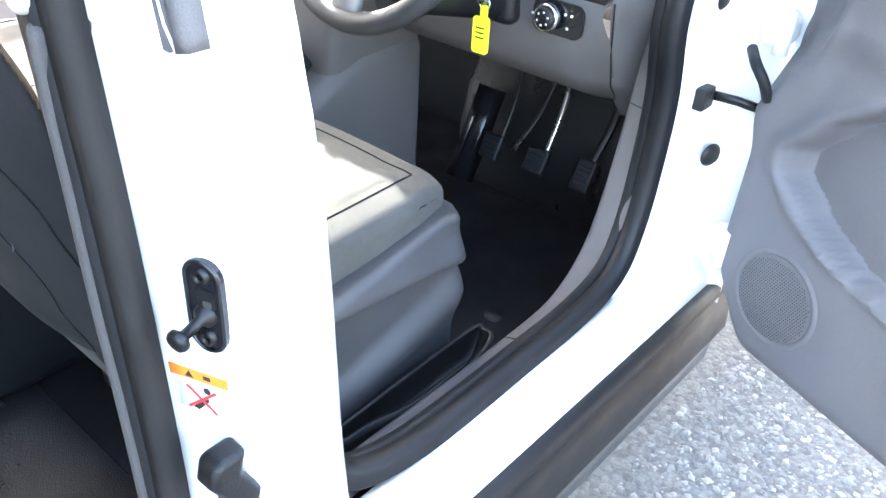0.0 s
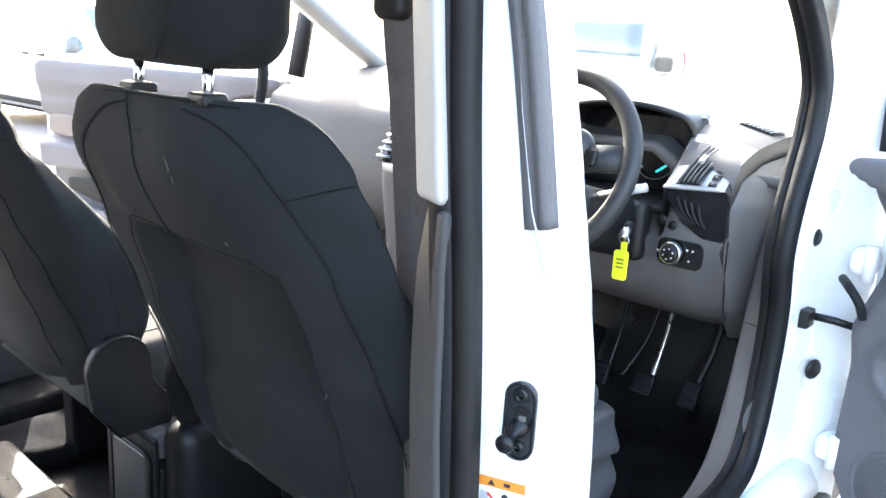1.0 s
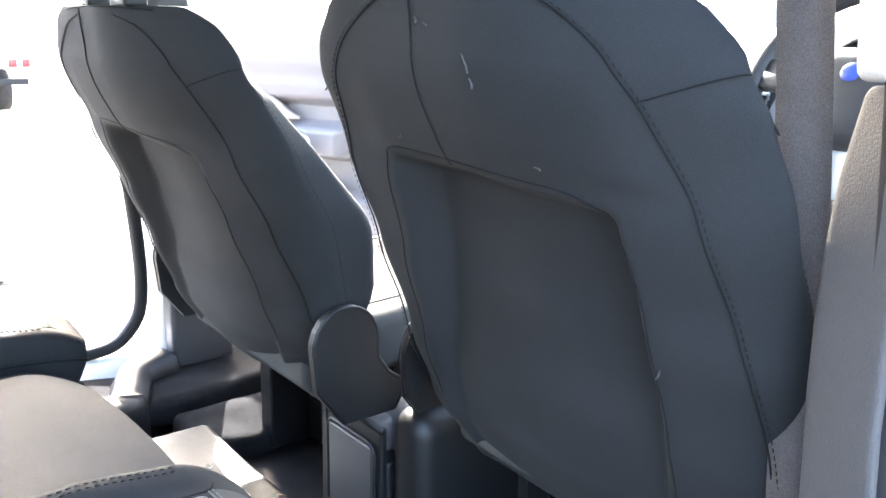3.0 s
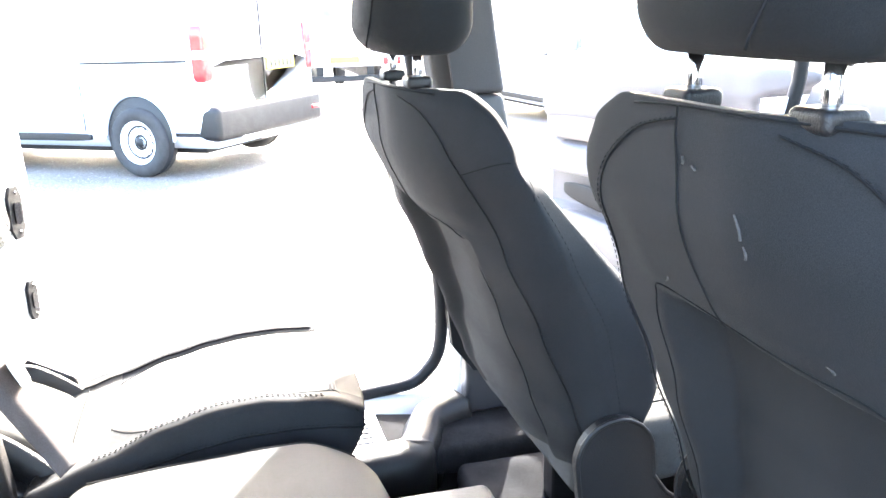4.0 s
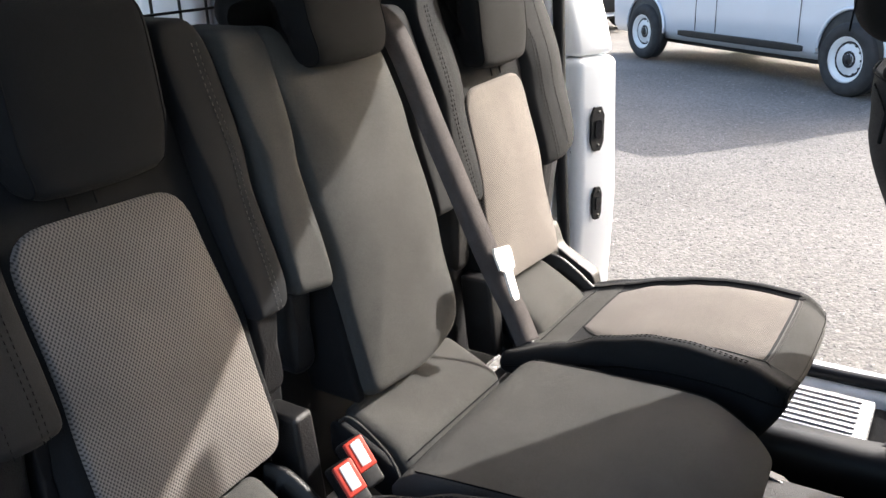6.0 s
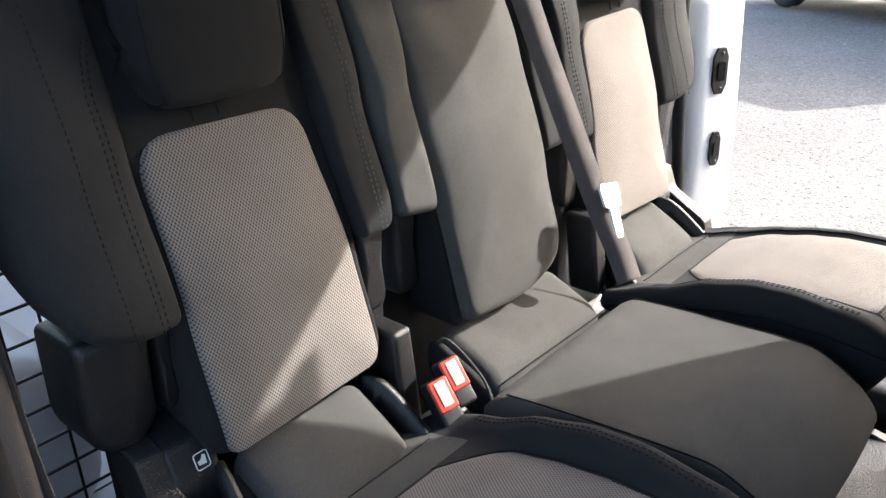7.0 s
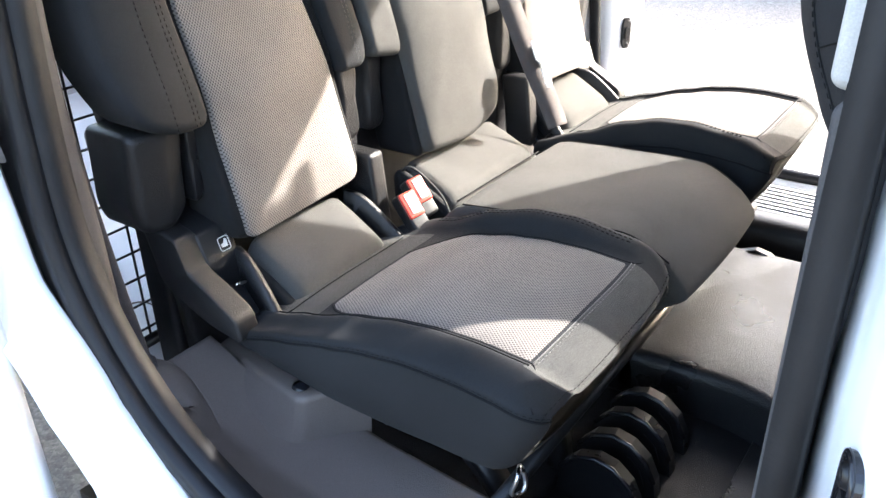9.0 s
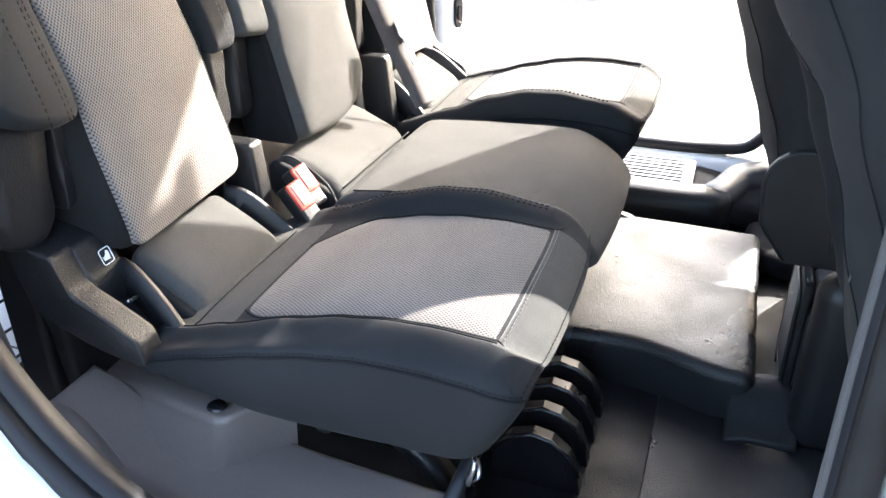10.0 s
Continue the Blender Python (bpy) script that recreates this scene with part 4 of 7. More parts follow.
# storage pocket tray beside the driver's seat
tray = thing("door_side_tray", (0.735, 0.75, 0.50), "black plastic storage tray beside the driver's seat base", "tray")
TRAY = [(0.708, 0.60), (0.745, 0.585), (0.757, 0.66), (0.757, 0.80), (0.757, 0.92), (0.745, 0.985), (0.722, 0.995), (0.704, 0.96)]
rim = spline([(x, y, 0.600 + 0.018 * sm(0.85, 0.99, y)) for x, y in TRAY], 6, True)
part("tray_rim", tube(rim, 0.0045, 8, True), BLACK, tray)
nr = len(rim)
bowl = [Vector((0.731 + (q.x - 0.731) * k, 0.79 + (q.y - 0.79) * k, q.z - d)) for k, d in ((1.0, 0.0), (0.96, 0.03), (0.90, 0.055), (0.5, 0.060), (0.05, 0.060)) for q in rim]
part("tray_bowl", (bowl, [(r * nr + c, r * nr + (c + 1) % nr, (r + 1) * nr + (c + 1) % nr, (r + 1) * nr + c) for r in range(4) for c in range(nr)]), BLACK, tray)
part("tray_divider", sweep(spline([(0.713, 0.62, 0.585), (0.722, 0.72, 0.590), (0.742, 0.80, 0.595), (0.744, 0.93, 0.600)], 8), [(0.003, 0.004), (-0.003, 0.004), (-0.004, -0.04), (0.004, -0.04)]), BLACK, tray, "raised lip along the tray")


# ---- rear bench ----
def bench_y(z):
    """Front face of the rear backrests."""
    return lerp_table([(0.80, -0.462), (0.89, -0.492), (1.08, -0.535), (1.27, -0.585), (1.45, -0.640)], z)


def smooth_outline(pts, step=0.02):
    """A closed outline through corners (u, v, radius): rounded corners and short straight runs."""
    out, n = [], len(pts)
    for i in range(n):
        a, b, c = (Vector(pts[(i + k) % n][:2]) for k in (-1, 0, 1))
        r = min(pts[i][2], 0.49 * (b - a).length, 0.49 * (c - b).length)
        p, q = b + (a - b).normalized() * r, b + (c - b).normalized() * r
        arc = [p * (1 - t) ** 2 + b * (2 * t * (1 - t)) + q * t * t for t in (lin(0, 1, 6) if r > 0.004 else (0.0, 1.0))]
        if out:
            gap = arc[0] - out[-1]
            m = int(gap.length / step)
            out += [out[-1] + gap * (k / (m + 1)) for k in range(1, m + 1)]
        out += arc
    gap = out[0] - out[-1]
    m = int(gap.length / step)
    return out + [out[-1] + gap * (k / (m + 1)) for k in range(1, m + 1)]


def pad(outline, front, thick, r, crown=0.0, inner=7):
    """An upholstered pad: outline in (x, z), its front at front(x, z), edges rounded to r, a swollen middle."""
    n = len(outline)
    c = sum(outline, Vector((0, 0))) / n
    rings = [(0.05, thick, 0), (0.012, thick, 0), (0.0, thick * 0.85, 0), (0.0, r, 0)]
    rings += [(r * (1 - math.cos(a)), r * (1 - math.sin(a)), 0) for a in lin(0.25, math.pi / 2, 6)]
    rows = []
    for ins, dep, _ in rings:
        rows.append([(c + (p - c) * max(0.05, 1 - ins / (p - c).length), dep) for p in outline])
    last = rows[-1]
    for k in range(1, inner + 1):
        rows.append([(c + (q - c) * (1 - k / (inner + 0.4)), d) for q, d in last])
    verts = []
    for row in rows:
        for p, (q, dep) in zip(outline, row):
            f = (q - c).length / max(1e-6, (p - c).length)
            verts.append(Vector((q.x, front(q.x, q.y) - dep + crown * (1 - f ** 2.5), q.y)))
    faces = [(i * n + j, i * n + (j + 1) % n, (i + 1) * n + (j + 1) % n, (i + 1) * n + j) for i in range(len(rows) - 1) for j in range(n)]
    faces += [tuple(reversed(range(n))), tuple((len(rows) - 1) * n + j for j in range(n))]
    return verts, faces


def profile_block(profile, x0, x1, r=0.006, step=0.03):
    """A side profile (y, z, radius) extruded from x0 to x1 with softened rims."""
    line = smooth_outline(profile, step)
    n = len(line)
    c = sum(line, Vector((0, 0))) / n
    verts, faces, secs = [], [], []
    for k in lin(0, 1, 4):
        secs.append((x0 + r * (1 - math.cos(k * math.pi / 2)), r * (1 - math.sin(k * math.pi / 2))))
    secs += [(x0 + x1 - x, ins) for x, ins in reversed(secs)]
    for x, ins in secs:
        verts += [Vector((x, *(c + (p - c) * max(0.1, 1 - ins / (p - c).length)))) for p in line]
    faces = [(i * n + j, i * n + (j + 1) % n, (i + 1) * n + (j + 1) % n, (i + 1) * n + j) for i in range(len(secs) - 1) for j in range(n)]
    faces += [tuple(reversed(range(n))), tuple((len(secs) - 1) * n + j for j in range(n))]
    return verts, faces


def bench_head(s, xc, half, low):
    """A solid wrap-over headrest: a rounded side profile (y, z) lofted across; low is the height of its lower front edge."""
    outline = spline([(0, a, b) for a, b in [(-0.735, 1.445), (-0.732, 1.480), (-0.705, 1.502), (-0.65, 1.513), (-0.605, 1.511), (-0.578, 1.495), (-0.566, 1.45), (-0.556, low + 0.03), (-0.562, low + 0.006), (-0.585, low), (-0.62, low + 0.014), (-0.69, 1.415)]], 4, True)
    mid_p = Vector((0, -0.65, 1.44))
    half_secs = [(1.0, 0.50), (0.992, 0.66), (0.965, 0.80), (0.92, 0.895), (0.85, 0.955), (0.74, 0.99), (0.4, 1.012)]
    secs = [(-k, sc) for k, sc in half_secs] + [(0.0, 1.016)] + [(k, sc) for k, sc in reversed(half_secs)]
    verts, faces, m = [], [], len(outline)
    for k, sc in secs:
        for q in outline:
            flare = 1.0 + 0.16 * sm(-0.60, -0.73, q.y) - 0.10 * sm(low + 0.06, low, q.z)
            r = mid_p + (q - mid_p) * sc
            verts.append(Vector((xc + half * k * flare, r.y, r.z)))
    for i in range(len(secs) - 1):
        for j in range(m):
            q = (j + 1) % m
            faces.append((i * m + j, i * m + q, (i + 1) * m + q, (i + 1) * m + j))
    faces += [tuple(range(m)), tuple((len(secs) - 1) * m + j for j in reversed(range(m)))]
    h = part("headrest", (verts, faces), CLOTH, s, "charcoal wrap-over headrest")
    for k in (4, len(secs) - 5):
        part("seam", tube([verts[k * m + j] for j in range(m)], 0.0012, 6, True, up=(1, 0, 0)), SEAM, h)
    for sx in (-0.05, 0.05):
        part("post", tube([(xc + sx, -0.66, 1.38), (xc + sx, -0.665, 1.46)], 0.006, 8), CHROME, s)
    return h


def cushion_section(y, side):
    """Closed outline (x from the seat's middle, z) of an outer cushion at the depth y; index 0 is the top's middle, running to the door side."""
    seam = lerp_table([(-0.45, 0.783), (-0.35, 0.811), (-0.27, 0.832), (-0.205, 0.846), (-0.13, 0.855), (-0.05, 0.855), (0.0, 0.851), (0.06, 0.842)], y)
    low = lerp_table([(-0.45, 0.752), (-0.37, 0.738), (-0.28, 0.728), (-0.10, 0.722), (0.0, 0.718), (0.06, 0.722)], y)
    roll = lerp_table([(-0.45, 0.806), (-0.41, 0.814), (-0.35, 0.832), (-0.25, 0.862), (-0.18, 0.878), (-0.12, 0.886), (-0.06, 0.888), (0.012, 0.884), (0.06, 0.870)], y)
    hump = lerp_table([(-0.45, 0.802), (-0.34, 0.842), (-0.25, 0.880), (-0.17, 0.900), (-0.10, 0.904), (0.0, 0.892), (0.06, 0.872)], y)
    mid_z = roll - 0.008
    pts = [(0.015, mid_z + 0.003), (0.10, mid_z + 0.001), (0.146, mid_z - 0.002), (0.166, roll - 0.003), (0.190, roll - 0.010), (0.211, seam + 0.010), (0.2165, seam), (0.2170, seam - 0.006),
           (0.217, 0.55 * seam + 0.45 * low), (0.208, low + 0.016), (0.185, low), (0.06, low - 0.003), (-0.06, low - 0.003), (-0.175, low), (-0.198, low + 0.02), (-0.205, 0.5 * (seam + low)),
           (-0.207, seam - 0.004), (-0.203, hump - 0.010), (-0.188, hump), (-0.166, hump - 0.004), (-0.142, mid_z + 0.003), (-0.09, mid_z + 0.002)]
    return [(side * p, z) for p, z in pts]


def outer_seat(xc, side, label):
    """An outer rear seat; side is +1 where the door lies to its right."""
    s = thing("rear_seat", (xc, -0.2, 0.47), label, "car seat", "rear bench seats")
    INS0, INS1 = -0.345, 0.012
    ends = [(-0.462, 0.026), (-0.460, 0.016), (-0.453, 0.007), (-0.443, 0.0015)]
    stations = ends + [(y, 0.0) for y in sorted(lin(-0.43, 0.022, 26) + [INS0, INS1])] + [(0.022 + 0.046 * math.sin(k), 0.046 * (1 - math.cos(k))) for k in lin(0.15, math.pi / 2 * 0.97, 9)]

    def ring_at(y, inset):
        out = spline([(p, 0, z) for p, z in cushion_section(min(y, 0.06), side)], 4, True)
        zs = [q.z for q in out]
        lo, hi = min(zs), max(zs)
        m = 0.5 * (lo + hi)
        cap = 0.55 * inset
        res = []
        for q in out:
            x = q.x * (1 - 0.8 * inset / 0.215)
            z = m + (q.z - m) * (1 - cap / (hi - m))
            v = sm(-0.30, 0.07, y)
            low_k = (hi - q.z) / 0.15
            res.append(Vector((xc + x * (1 - 0.06 * v * low_k), y - 0.060 * v * v * max(0.0, low_k - 0.22) ** 1.3 - 0.012 * v * abs(q.x / 0.2) ** 3, z)))
        return res
    rings = [ring_at(y, i) for y, i in stations]
    m = len(rings[0])
    verts = [q for r in rings for q in r]
    faces, mats = [], []
    for i in range(len(rings) - 1):
        y = 0.5 * (stations[i][0] + stations[i + 1][0])
        for j in range(m):
            k = (j + 1) % m
            faces.append((i * m + j, i * m + k, (i + 1) * m + k, (i + 1) * m + j))
            on_mid = j < 12 or j >= 80
            mats.append(1 if (on_mid and (y > INS1 or y < INS0)) or (j >= 46 and j < 52 and y > 0.03) else 0)
    faces += [tuple(range(m)), tuple((len(rings) - 1) * m + j for j in reversed(range(m)))]
    mats += [0, 1]
    cu = part("seat_cushion", (verts, faces if side < 0 else [tuple(reversed(f)) for f in faces]), CLOTH_SIDE, s)
    cu.data.materials.append(CLOTH_MID)
    cu.data.polygons.foreach_set("material_index", mats)

    def srf(p, y, lift):
        """Top of the cushion at p (towards the door) from its middle."""
        sec = sorted([(q.x, q.z) for q in spline([(side * a, 0, z) for a, z in cushion_section(y, side)][16:] + [(side * a, 0, z) for a, z in cushion_section(y, side)][:7], 4)])
        z = lerp_line(sec, p)
        v = sm(-0.30, 0.07, y)
        return Vector((xc + side * p, y - 0.012 * v * abs(p / 0.2) ** 3, z + lift))

    # woven insert, narrowing to rounded rear corners
    us, vs = lin(-1, 1, 30), lin(0, 1, 40)

    def ins(u, v):
        y = INS0 + (INS1 - INS0) * v
        w0 = -0.140 + 0.075 * (1 - min(1.0, v / 0.30)) ** 2.2
        w1 = 0.148 - 0.030 * (1 - min(1.0, v / 0.20)) ** 2.2
        e = max(abs(u), abs(2 * v - 1))
        return srf(w0 + (w1 - w0) * (u + 1) / 2, y, 0.0035 * (1 - e ** 8) - 0.0015 * sm(0.95, 1.0, e))
    part("cushion_insert", sheet(ins, us, vs), WOVEN_FLAT, s, "taupe woven cushion insert")
    edge = [ins(u, 1.0) + Vector((0, 0.001, 0.0015)) for u in us]
    part("seam", tube(edge, 0.0007, 6), THREAD, s, "pale grey front seam")
    part("stitching", stitches([q + Vector((0, 0.005, 0)) for q in edge], 0.005, 0.003, 0.0007), THREAD, s)
    for u in (-1, 1):
        part("seam", tube([ins(u, v) + Vector((0, 0, 0.0012)) for v in vs], 0.0014, 6), SEAM, s)
    part("seam", tube([srf(0.158, y, 0.0008) for y in lin(-0.42, 0.015, 40)], 0.0015, 6), SEAM, s)
    part("stitching", stitches([srf(-0.176, y, 0.0008) for y in lin(-0.36, 0.0, 40)]), SEAM, s)
    part("stitching", stitches([srf(-0.184, y, 0.0006) for y in lin(-0.36, 0.0, 40)]), SEAM, s)
    # piping round the top edge, with its stitching
    for idx, door in ((6, True), (16, False)):
        line = [r[idx * 4] + Vector(((side if door else -side) * 0.0006, 0, 0)) for r in rings[3:]]
        part("seam", tube(line, 0.0019, 6), SEAM, s)
        part("stitching", stitches([q + Vector((0, 0, 0.005)) for q in line]), SEAM, s)
    last = rings[-4]
    hi = max(q.z for q in last)
    part("stitching", stitches([Vector((q.x, q.y + 0.0016, q.z)) for q in sorted(last, key=lambda q: q.x) if q.z > hi - 0.030]), SEAM, s)
    for p in (0.148, -0.140):
        corner = [srf(p + side * 0 + (0.052 if p > 0 else -0.052) * sm(0, 1, t), INS1 + 0.040 * t, 0.0004 - 0.012 * t * t) for t in lin(0, 1, 8)]
        part("seam", tube(corner, 0.0012, 6), SEAM, s)
    # roll between cushion and backrest
    rx = sorted((xc - side * 0.108, xc + side * 0.120))
    rc = 0.5 * (rx[0] + rx[1])

    def roll_fn(p):
        k = min(1.0, max(0.0, (-0.415 - p.y) / 0.105))
        end = abs(p.x - rc) / 0.114
        return (p.x, p.y, p.z + 0.066 * k ** 0.8 - 0.016 * end ** 6 + 0.003 * (1 - end * end))
    part("seat_roll", rbox((rx[0], -0.530, 0.740), (rx[1], -0.412, 0.815), (0.022, 0.020, 0.022), (16, 12, 2), roll_fn, edge=5), CLOTH_MID, s, "dark grey knit roll behind the cushion")
    # charcoal end piece paints the shade at the door end of the grey roll
    part("roll_side", rbox((xc + side * 0.120 - 0.008, -0.515, 0.735), (xc + side * 0.120 + 0.012, -0.415, 0.795), 0.008, (2, 8, 2), lambda p: (p.x, p.y, p.z + 0.062 * min(1.0, max(0.0, (-0.415 - p.y) / 0.105)) ** 0.8)), CLOTH_SIDE, s, "darkened end of the knit roll, its shade put into the colour")
    part("seam", tube([srf(p, -0.405, 0.0008) for p in lin(-0.13, 0.150, 30)], 0.0012, 6), SEAM, s)

    # backrest: core, bolsters, insert
    def X(p):
        return xc + side * p

    def shape(pts, step=0.02):
        q = [(X(p), z, r) for p, z, r in pts]
        return smooth_outline(q if side > 0 else list(reversed(q)), step)

    def flip(geo):
        return geo
    part("backrest", pad(shape([(-0.148, 1.462, 0.03), (-0.148, 0.90, 0.035), (0.150, 0.888, 0.035), (0.158, 1.462, 0.03)]), lambda x, z: bench_y(z) - 0.004, 0.105, 0.024), CLOTH, s)
    # a bolster leans out of the core: low beside the insert, full towards its outer edge
    def outer_front(x, z):
        k = (side * (x - xc) - 0.14) / 0.15
        return bench_y(z) + 0.008 + 0.020 * math.sin(math.pi * min(1, max(0, k)) * 0.75)
    ob = part("side_bolster", pad(shape([(0.132, 1.468, 0.02), (0.139, 1.30, 0.05), (0.140, 1.072, 0.012), (0.195, 1.076, 0.03), (0.262, 1.100, 0.06), (0.292, 1.185, 0.05), (0.286, 1.40, 0.05), (0.25, 1.468, 0.03)]), outer_front, 0.105, 0.020, 0.006), CLOTH_SIDE, s, "charcoal outer bolster")
    ib = part("side_bolster", pad(shape([(-0.126, 1.466, 0.02), (-0.118, 1.30, 0.04), (-0.141, 1.10, 0.03), (-0.146, 1.079, 0.006), (-0.198, 1.079, 0.012), (-0.205, 1.11, 0.02), (-0.205, 1.43, 0.03), (-0.19, 1.466, 0.02)]), lambda x, z: bench_y(z) + 0.017, 0.105, 0.018, 0.005), CLOTH_SIDE, s, "charcoal inner bolster")
    part("backrest_insert", pad(shape([(-0.100, 1.274, 0.045), (0.133, 1.280, 0.050), (0.131, 0.893, 0.022), (-0.131, 0.905, 0.028), (-0.129, 1.06, 0.05), (-0.112, 1.17, 0.05)]), lambda x, z: bench_y(z) + 0.0025, 0.02, 0.007, 0.011, 12), WOVEN, s, "taupe woven backrest insert")
    yoke = [Vector((X(p), bench_y(z) + 0.0005, z)) for p, z in ((-0.02, 1.405), (0.05, 1.40), (0.10, 1.385), (0.128, 1.35))]
    for p0, parent in ((0.168, ob), (0.176, ob)):
        line = [Vector((X(p), outer_front(X(p), z) + 0.0060, z)) for p, z in [(p0, zz) for zz in lin(1.085, 1.34, 20)] + [(p0 - 0.006 * k, 1.34 + 0.055 * math.sin(k * 0.39)) for k in lin(0.5, 4, 6)]]
        part("stitching", stitches(line), SEAM, parent)
    part("stitching", stitches([Vector((X(0.212), outer_front(X(0.212), z) + 0.0065, z)) for z in lin(1.09, 1.44, 24)]), SEAM, ob)
    for p0 in (-0.172, -0.180):
        part("stitching", stitches([Vector((X(p0), bench_y(z) + 0.0225, z)) for z in lin(1.09, 1.44, 24)]), THREAD if side > 0 else SEAM, ib)
    part("seam", tube(spline(yoke, 6), 0.0014, 6), SEAM, s)
    for p0 in (0.015, 0.050):
        part("seam", tube([Vector((X(p0), bench_y(z) - 0.0015, z)) for z in lin(1.285, 1.36, 6)], 0.0013, 5), SEAM, s)
    bench_head(s, xc + side * 0.018, 0.106, 1.308)
    part("back_panel", pad(shape([(-0.20, 1.40, 0.03), (-0.20, 0.68, 0.02), (0.205, 0.68, 0.02), (0.235, 1.10, 0.05), (0.235, 1.40, 0.03)]), lambda x, z: bench_y(z) - 0.10, 0.03, 0.008), BLACK, s, "black plastic backrest rear panel")

    # hinge pods under the bolsters
    pod = part("hinge_cover", pad(shape([(0.172, 1.088, 0.012), (0.172, 0.950, 0.030), (0.200, 0.925, 0.030), (0.248, 0.928, 0.035), (0.262, 0.965, 0.03), (0.262, 1.088, 0.012)], 0.012), lambda x, z: -0.553 + 0.10 * (z - 1.0) - 0.16 * abs(side * (x - xc) - 0.21), 0.11, 0.018), BRACKET, s, "black plastic hinge cover")
    part("cover_rib", pad(shape([(0.151, 1.072, 0.008), (0.151, 0.965, 0.009), (0.168, 0.955, 0.008), (0.168, 1.072, 0.008)], 0.012), lambda x, z: -0.552, 0.10, 0.008), BLACK, pod)
    part("hinge_cover", pad(shape([(-0.155, 1.085, 0.01), (-0.155, 0.945, 0.02), (-0.202, 0.945, 0.02), (-0.202, 1.085, 0.01)], 0.012), lambda x, z: -0.545, 0.09, 0.016), BRACKET, s, "black plastic hinge cover")
    part("inner_post", rbox((min(X(-0.155), X(-0.205)), -0.60, 0.60), (max(X(-0.155), X(-0.205)), -0.555, 0.96), 0.010, (1, 1, 2)), BLACK, s)
    part("outer_post", rbox((min(X(0.165), X(0.215)), -0.66, 0.62), (max(X(0.165), X(0.215)), -0.600, 0.945), 0.010, (1, 1, 2)), BLACK, s)
    # moulded bracket with a sloping arm, and the belt slot beside the roll
    lo_x, hi_x = sorted((X(0.190), X(0.230)))
    arm = part("side_bracket", profile_block([(-0.612, 0.938, 0.006), (-0.540, 0.922, 0.008), (-0.522, 0.874, 0.010), (-0.432, 0.822, 0.010), (-0.424, 0.785, 0.010), (-0.500, 0.795, 0.04), (-0.590, 0.838, 0.02)], lo_x, hi_x), BRACKET, s, "black grained plastic seat bracket")
    head_x = sorted((X(0.132), X(0.195)))
    part("bracket_head", profile_block([(-0.605, 0.934, 0.006), (-0.536, 0.918, 0.008), (-0.516, 0.868, 0.012), (-0.512, 0.80, 0.01), (-0.60, 0.80, 0.01)], head_x[0], head_x[1]), BRACKET, arm)
    icon = frame_from((X(0.155), -0.5225, 0.892), (1, 0, 0), (0, -0.38, 1))
    part("seat_icon", tube([icon @ Vector((u, v, 0)) for u, v in rounded(0.019, 0.021, 0.003, 2)], 0.0009, 4, True), WHITE_PLASTIC, arm, "small white seat symbol")
    part("seat_icon", prism([(-0.005, -0.006), (0.005, -0.005), (0.006, 0.0), (0.001, 0.001), (-0.003, 0.007), (-0.006, 0.005)], 0.0012, icon), WHITE_PLASTIC, arm, smooth=False)

    def channel(p_in, p_out):
        """Satin rims either side of a dark slot that runs forwards beside the roll."""
        a, b = X(p_in), X(p_out)
        lip = part("belt_slot", sweep(spline([(a, -0.522, 0.872), (a + 0.15 * (b - a), -0.492, 0.866), (a + 0.3 * (b - a), -0.455, 0.838), (a + 0.45 * (b - a), -0.422, 0.806), (a + 0.6 * (b - a), -0.405, 0.790)], 6), [(0.007, 0.004), (0.0, 0.007), (-0.007, 0.004), (-0.006, -0.05), (0.006, -0.05)], up=(0, 0, 1)), BRACKET, s, "satin black belt slot rim")
        part("slot_floor", rbox((min(a, b), -0.52, 0.745), (max(a, b), -0.405, 0.775), 0.008, (2, 6, 1), lambda q: (q.x, q.y, q.z + 0.050 * sm(-0.43, -0.52, q.y))), BLACK, lip)
        part("slot_bowl", lathe([(0.020, 0.016), (0.026, 0.010), (0.028, 0.0), (0.030, -0.03)], (0, 0.5, 1), (0.5 * (a + b), -0.432, 0.782), 18), BRACKET, lip)
        part("latch_wire", tube([(a + 0.35 * (b - a), -0.488, 0.835), (a + 0.75 * (b - a), -0.484, 0.842)], 0.0025, 6), STEEL, lip, "bright steel anchor wire")
    channel(0.134, 0.190)
    channel(-0.120, -0.166)
    part("inner_pod", rbox((min(X(-0.150), X(-0.188)), -0.545, 0.78), (max(X(-0.150), X(-0.188)), -0.478, 0.938), 0.008, (1, 2, 2), lambda q: (q.x, q.y - 0.10 * (q.z - 0.86), q.z)), BRACKET, s, "black plastic hinge block")
    return s


outer_seat(0.44, 1, "charcoal rear seat with taupe woven inserts by the open sliding door")
outer_seat(-0.44, -1, "charcoal rear seat with taupe woven inserts, in full sun")

mid = thing("rear_seat", (0, -0.2, 0.47), "narrow grey knit middle rear seat with red buckles", "car seat", "rear bench seats")


